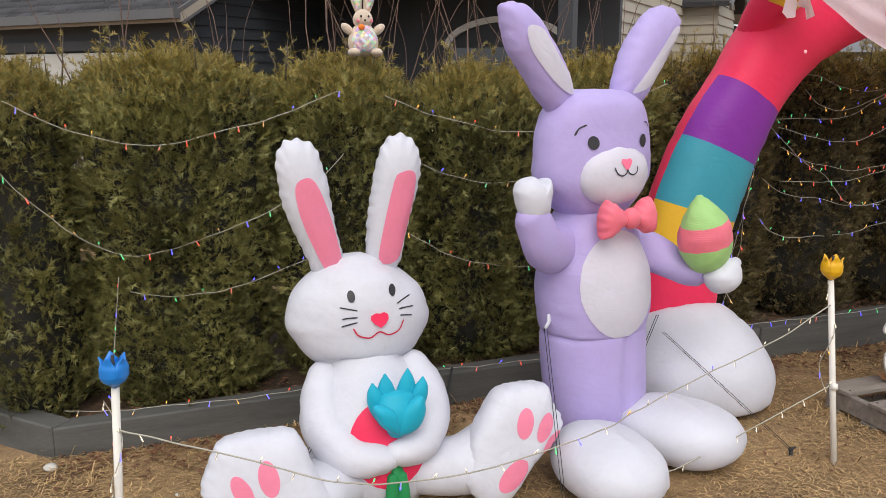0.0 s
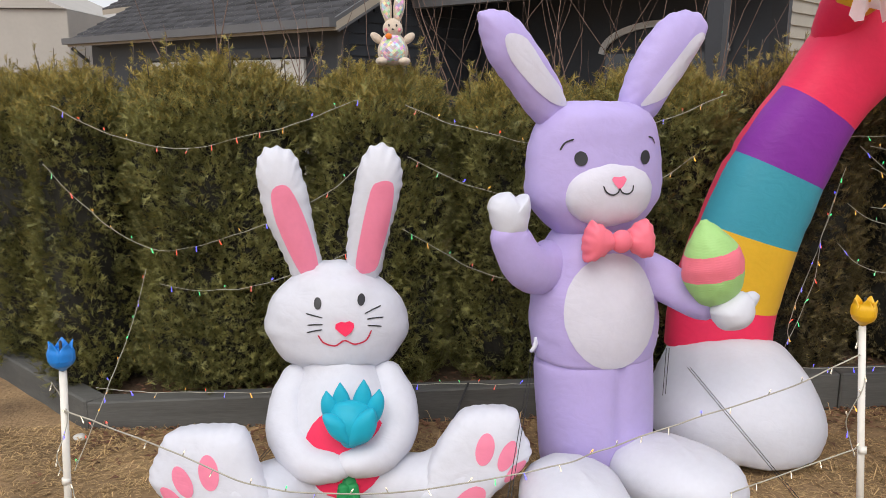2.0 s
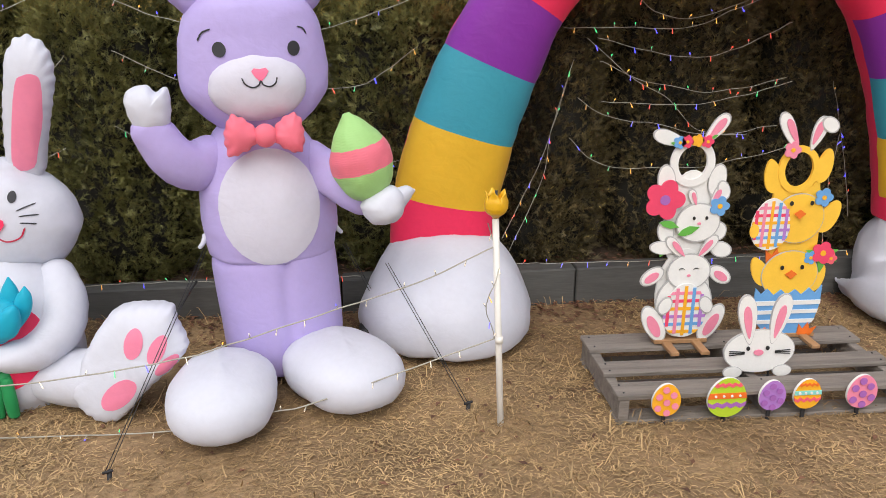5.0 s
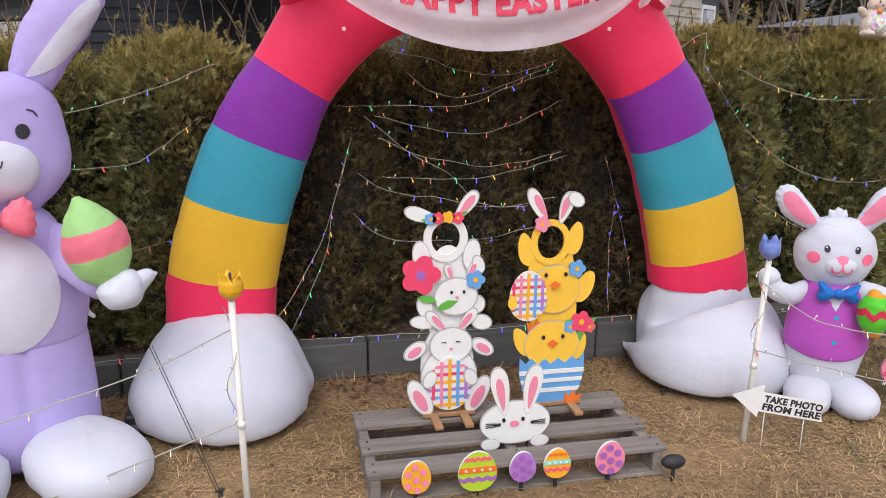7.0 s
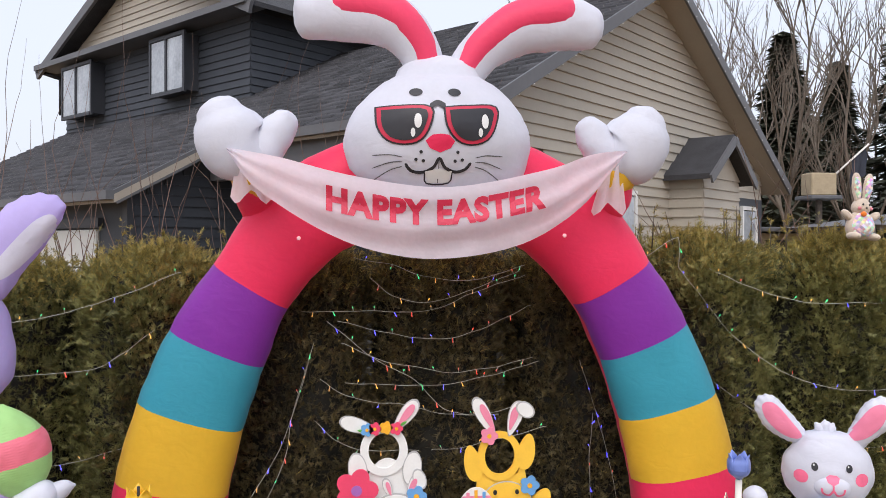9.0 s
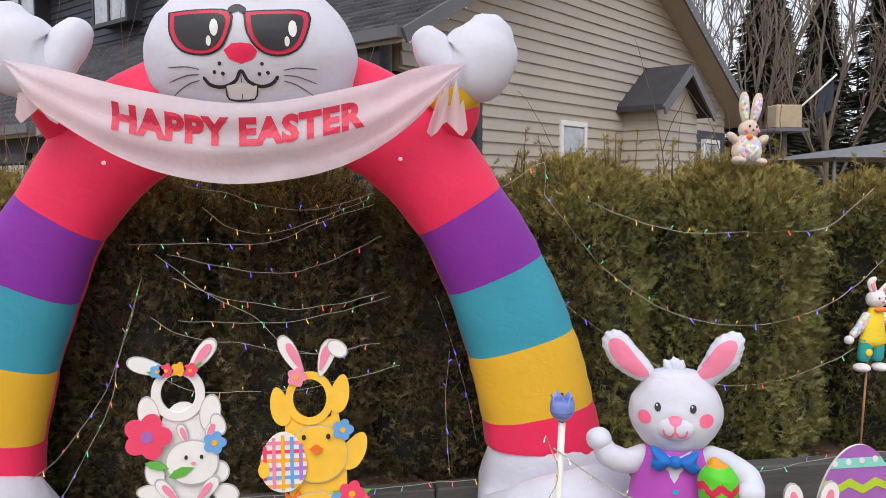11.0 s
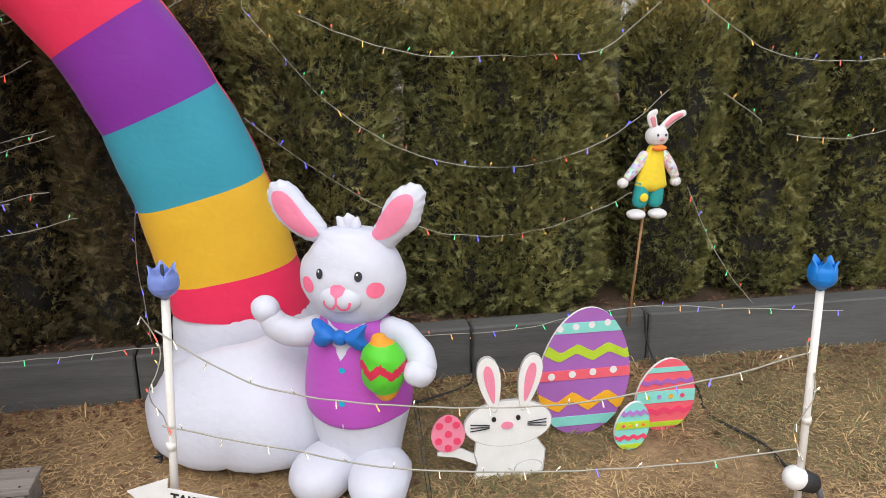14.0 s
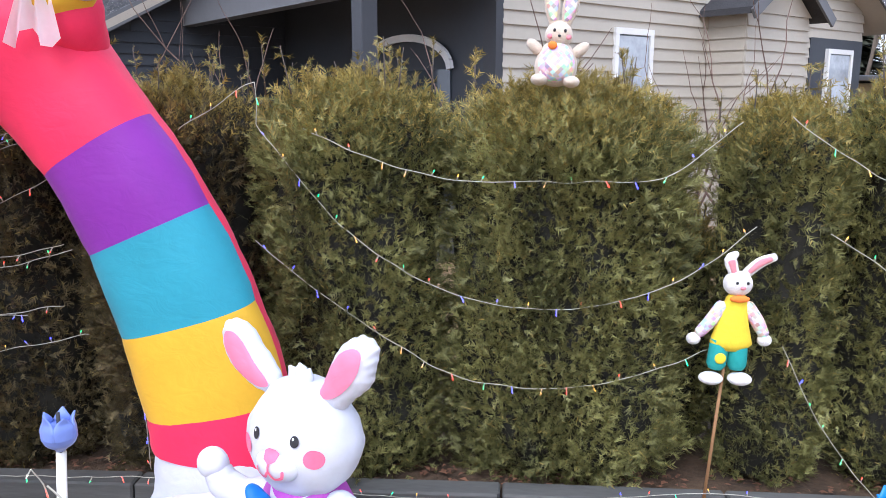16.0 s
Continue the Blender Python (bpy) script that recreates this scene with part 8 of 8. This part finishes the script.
# neighbour's sheds beyond the hedge
PLYWOOD = material("weathered_plywood", (0.42, 0.34, 0.22), rough=0.85, var=0.2, scale=3, bump=0.2)
shed = thing("shed", (12.6, 16.5, 0), "low plywood shed with grey metal roof", "shed", "sheds")
part("wall", boxed((11.4, 16, -0.2), (13.8, 18, 2.0), 0.02), PLYWOOD, shed, smooth=False)
part("roof", boxed((11.1, 15.6, 2.03), (14.2, 18.4, 2.13), 0.02), FASCIA, shed, smooth=False)
part("doorway", boxed((12.3, 15.97, 0), (12.8, 15.99, 1.85)), CORD, shed, smooth=False)
nest = thing("nest_box", (12.9, 15.0, 0), "plain pale wooden box on a post", "nest box")
part("box", boxed((12.63, 14.8, 2.76), (13.18, 15.2, 3.22), 0.02), PLYWOOD, nest, smooth=False)
part("shelf", boxed((12.55, 14.7, 2.68), (13.26, 15.3, 2.755), 0.01), FASCIA, nest, smooth=False)
part("post", boxed((12.86, 14.95, -0.2), (12.96, 15.05, 2.675), 0.01), BARK, nest, smooth=False)
flag = thing("flag", (13.2, 15.0, 3.1), "dark drooping flag on a slanted pole", "flag")
part("flag_pole", rod((13.17, 15.0, 3.12), (14.02, 15.0, 3.85), 0.02), PVC, flag)
bm = bmesh.new()
gr = [[bm.verts.new((13.64 + 0.3 * i / 6 + 0.02 * math.sin(j), 15.0 + 0.05 * math.sin(i * 1.6 + j * 0.4), 3.50 + 0.26 * i / 6 - 0.55 * j / 6)) for i in range(7)] for j in range(7)]
for a, b in zip(gr, gr[1:]):
    for i in range(6):
        bm.faces.new((a[i], a[i + 1], b[i + 1], b[i]))
part("cloth", bm, material("dark_flag_cloth", (0.03, 0.035, 0.05), rough=0.8, bump=0.2), flag)
gz = thing("gazebo", (14.2, 13.0, 0), "grey canopy roof on thin posts beyond the hedge", "gazebo")
bm = bmesh.new()
ap = bm.verts.new((14.9, 14.0, 2.5))
cs = [bm.verts.new(v) for v in ((12.4, 12.6, 2.1), (17.4, 12.6, 2.1), (17.4, 15.6, 2.1), (12.4, 15.6, 2.1))]
for i in range(4):
    bm.faces.new((cs[i], cs[(i + 1) % 4], ap))
part("canopy", bm, material("grey_canopy", (0.15, 0.155, 0.165), rough=0.7, bump=0.1), gz, smooth=False)
for x, y in ((12.5, 12.7), (17.3, 12.7), (17.3, 15.5), (12.5, 15.5)):
    part("post", rod((x, y, -0.1), (x, y, 2.12), 0.03), FASCIA, gz)
# neighbouring house at the other side
nb = thing("neighbour_house", (-14, 24, 0), "pale stucco neighbouring house with shallow roof", "house")
STUCCO = material("pale_stucco", (0.42, 0.40, 0.37), rough=0.85, var=0.06, scale=1, bump=0.2)
part("wall", boxed((-22, 24, -0.3), (-8.2, 32, 3.6), 0.02), STUCCO, nb, smooth=False)
bm = bmesh.new()
v = [bm.verts.new(p) for p in ((-22, 23.9, 3.6), (-8.2, 23.9, 3.6), (-15, 23.9, 6.6), (-22, 32, 3.6), (-8.2, 32, 3.6), (-15, 32, 6.6))]
for q in ((0, 1, 2), (3, 5, 4), (0, 2, 5, 3), (1, 4, 5, 2)):
    bm.faces.new([v[i] for i in q])
part("gable", bm, STUCCO, nb, smooth=False)
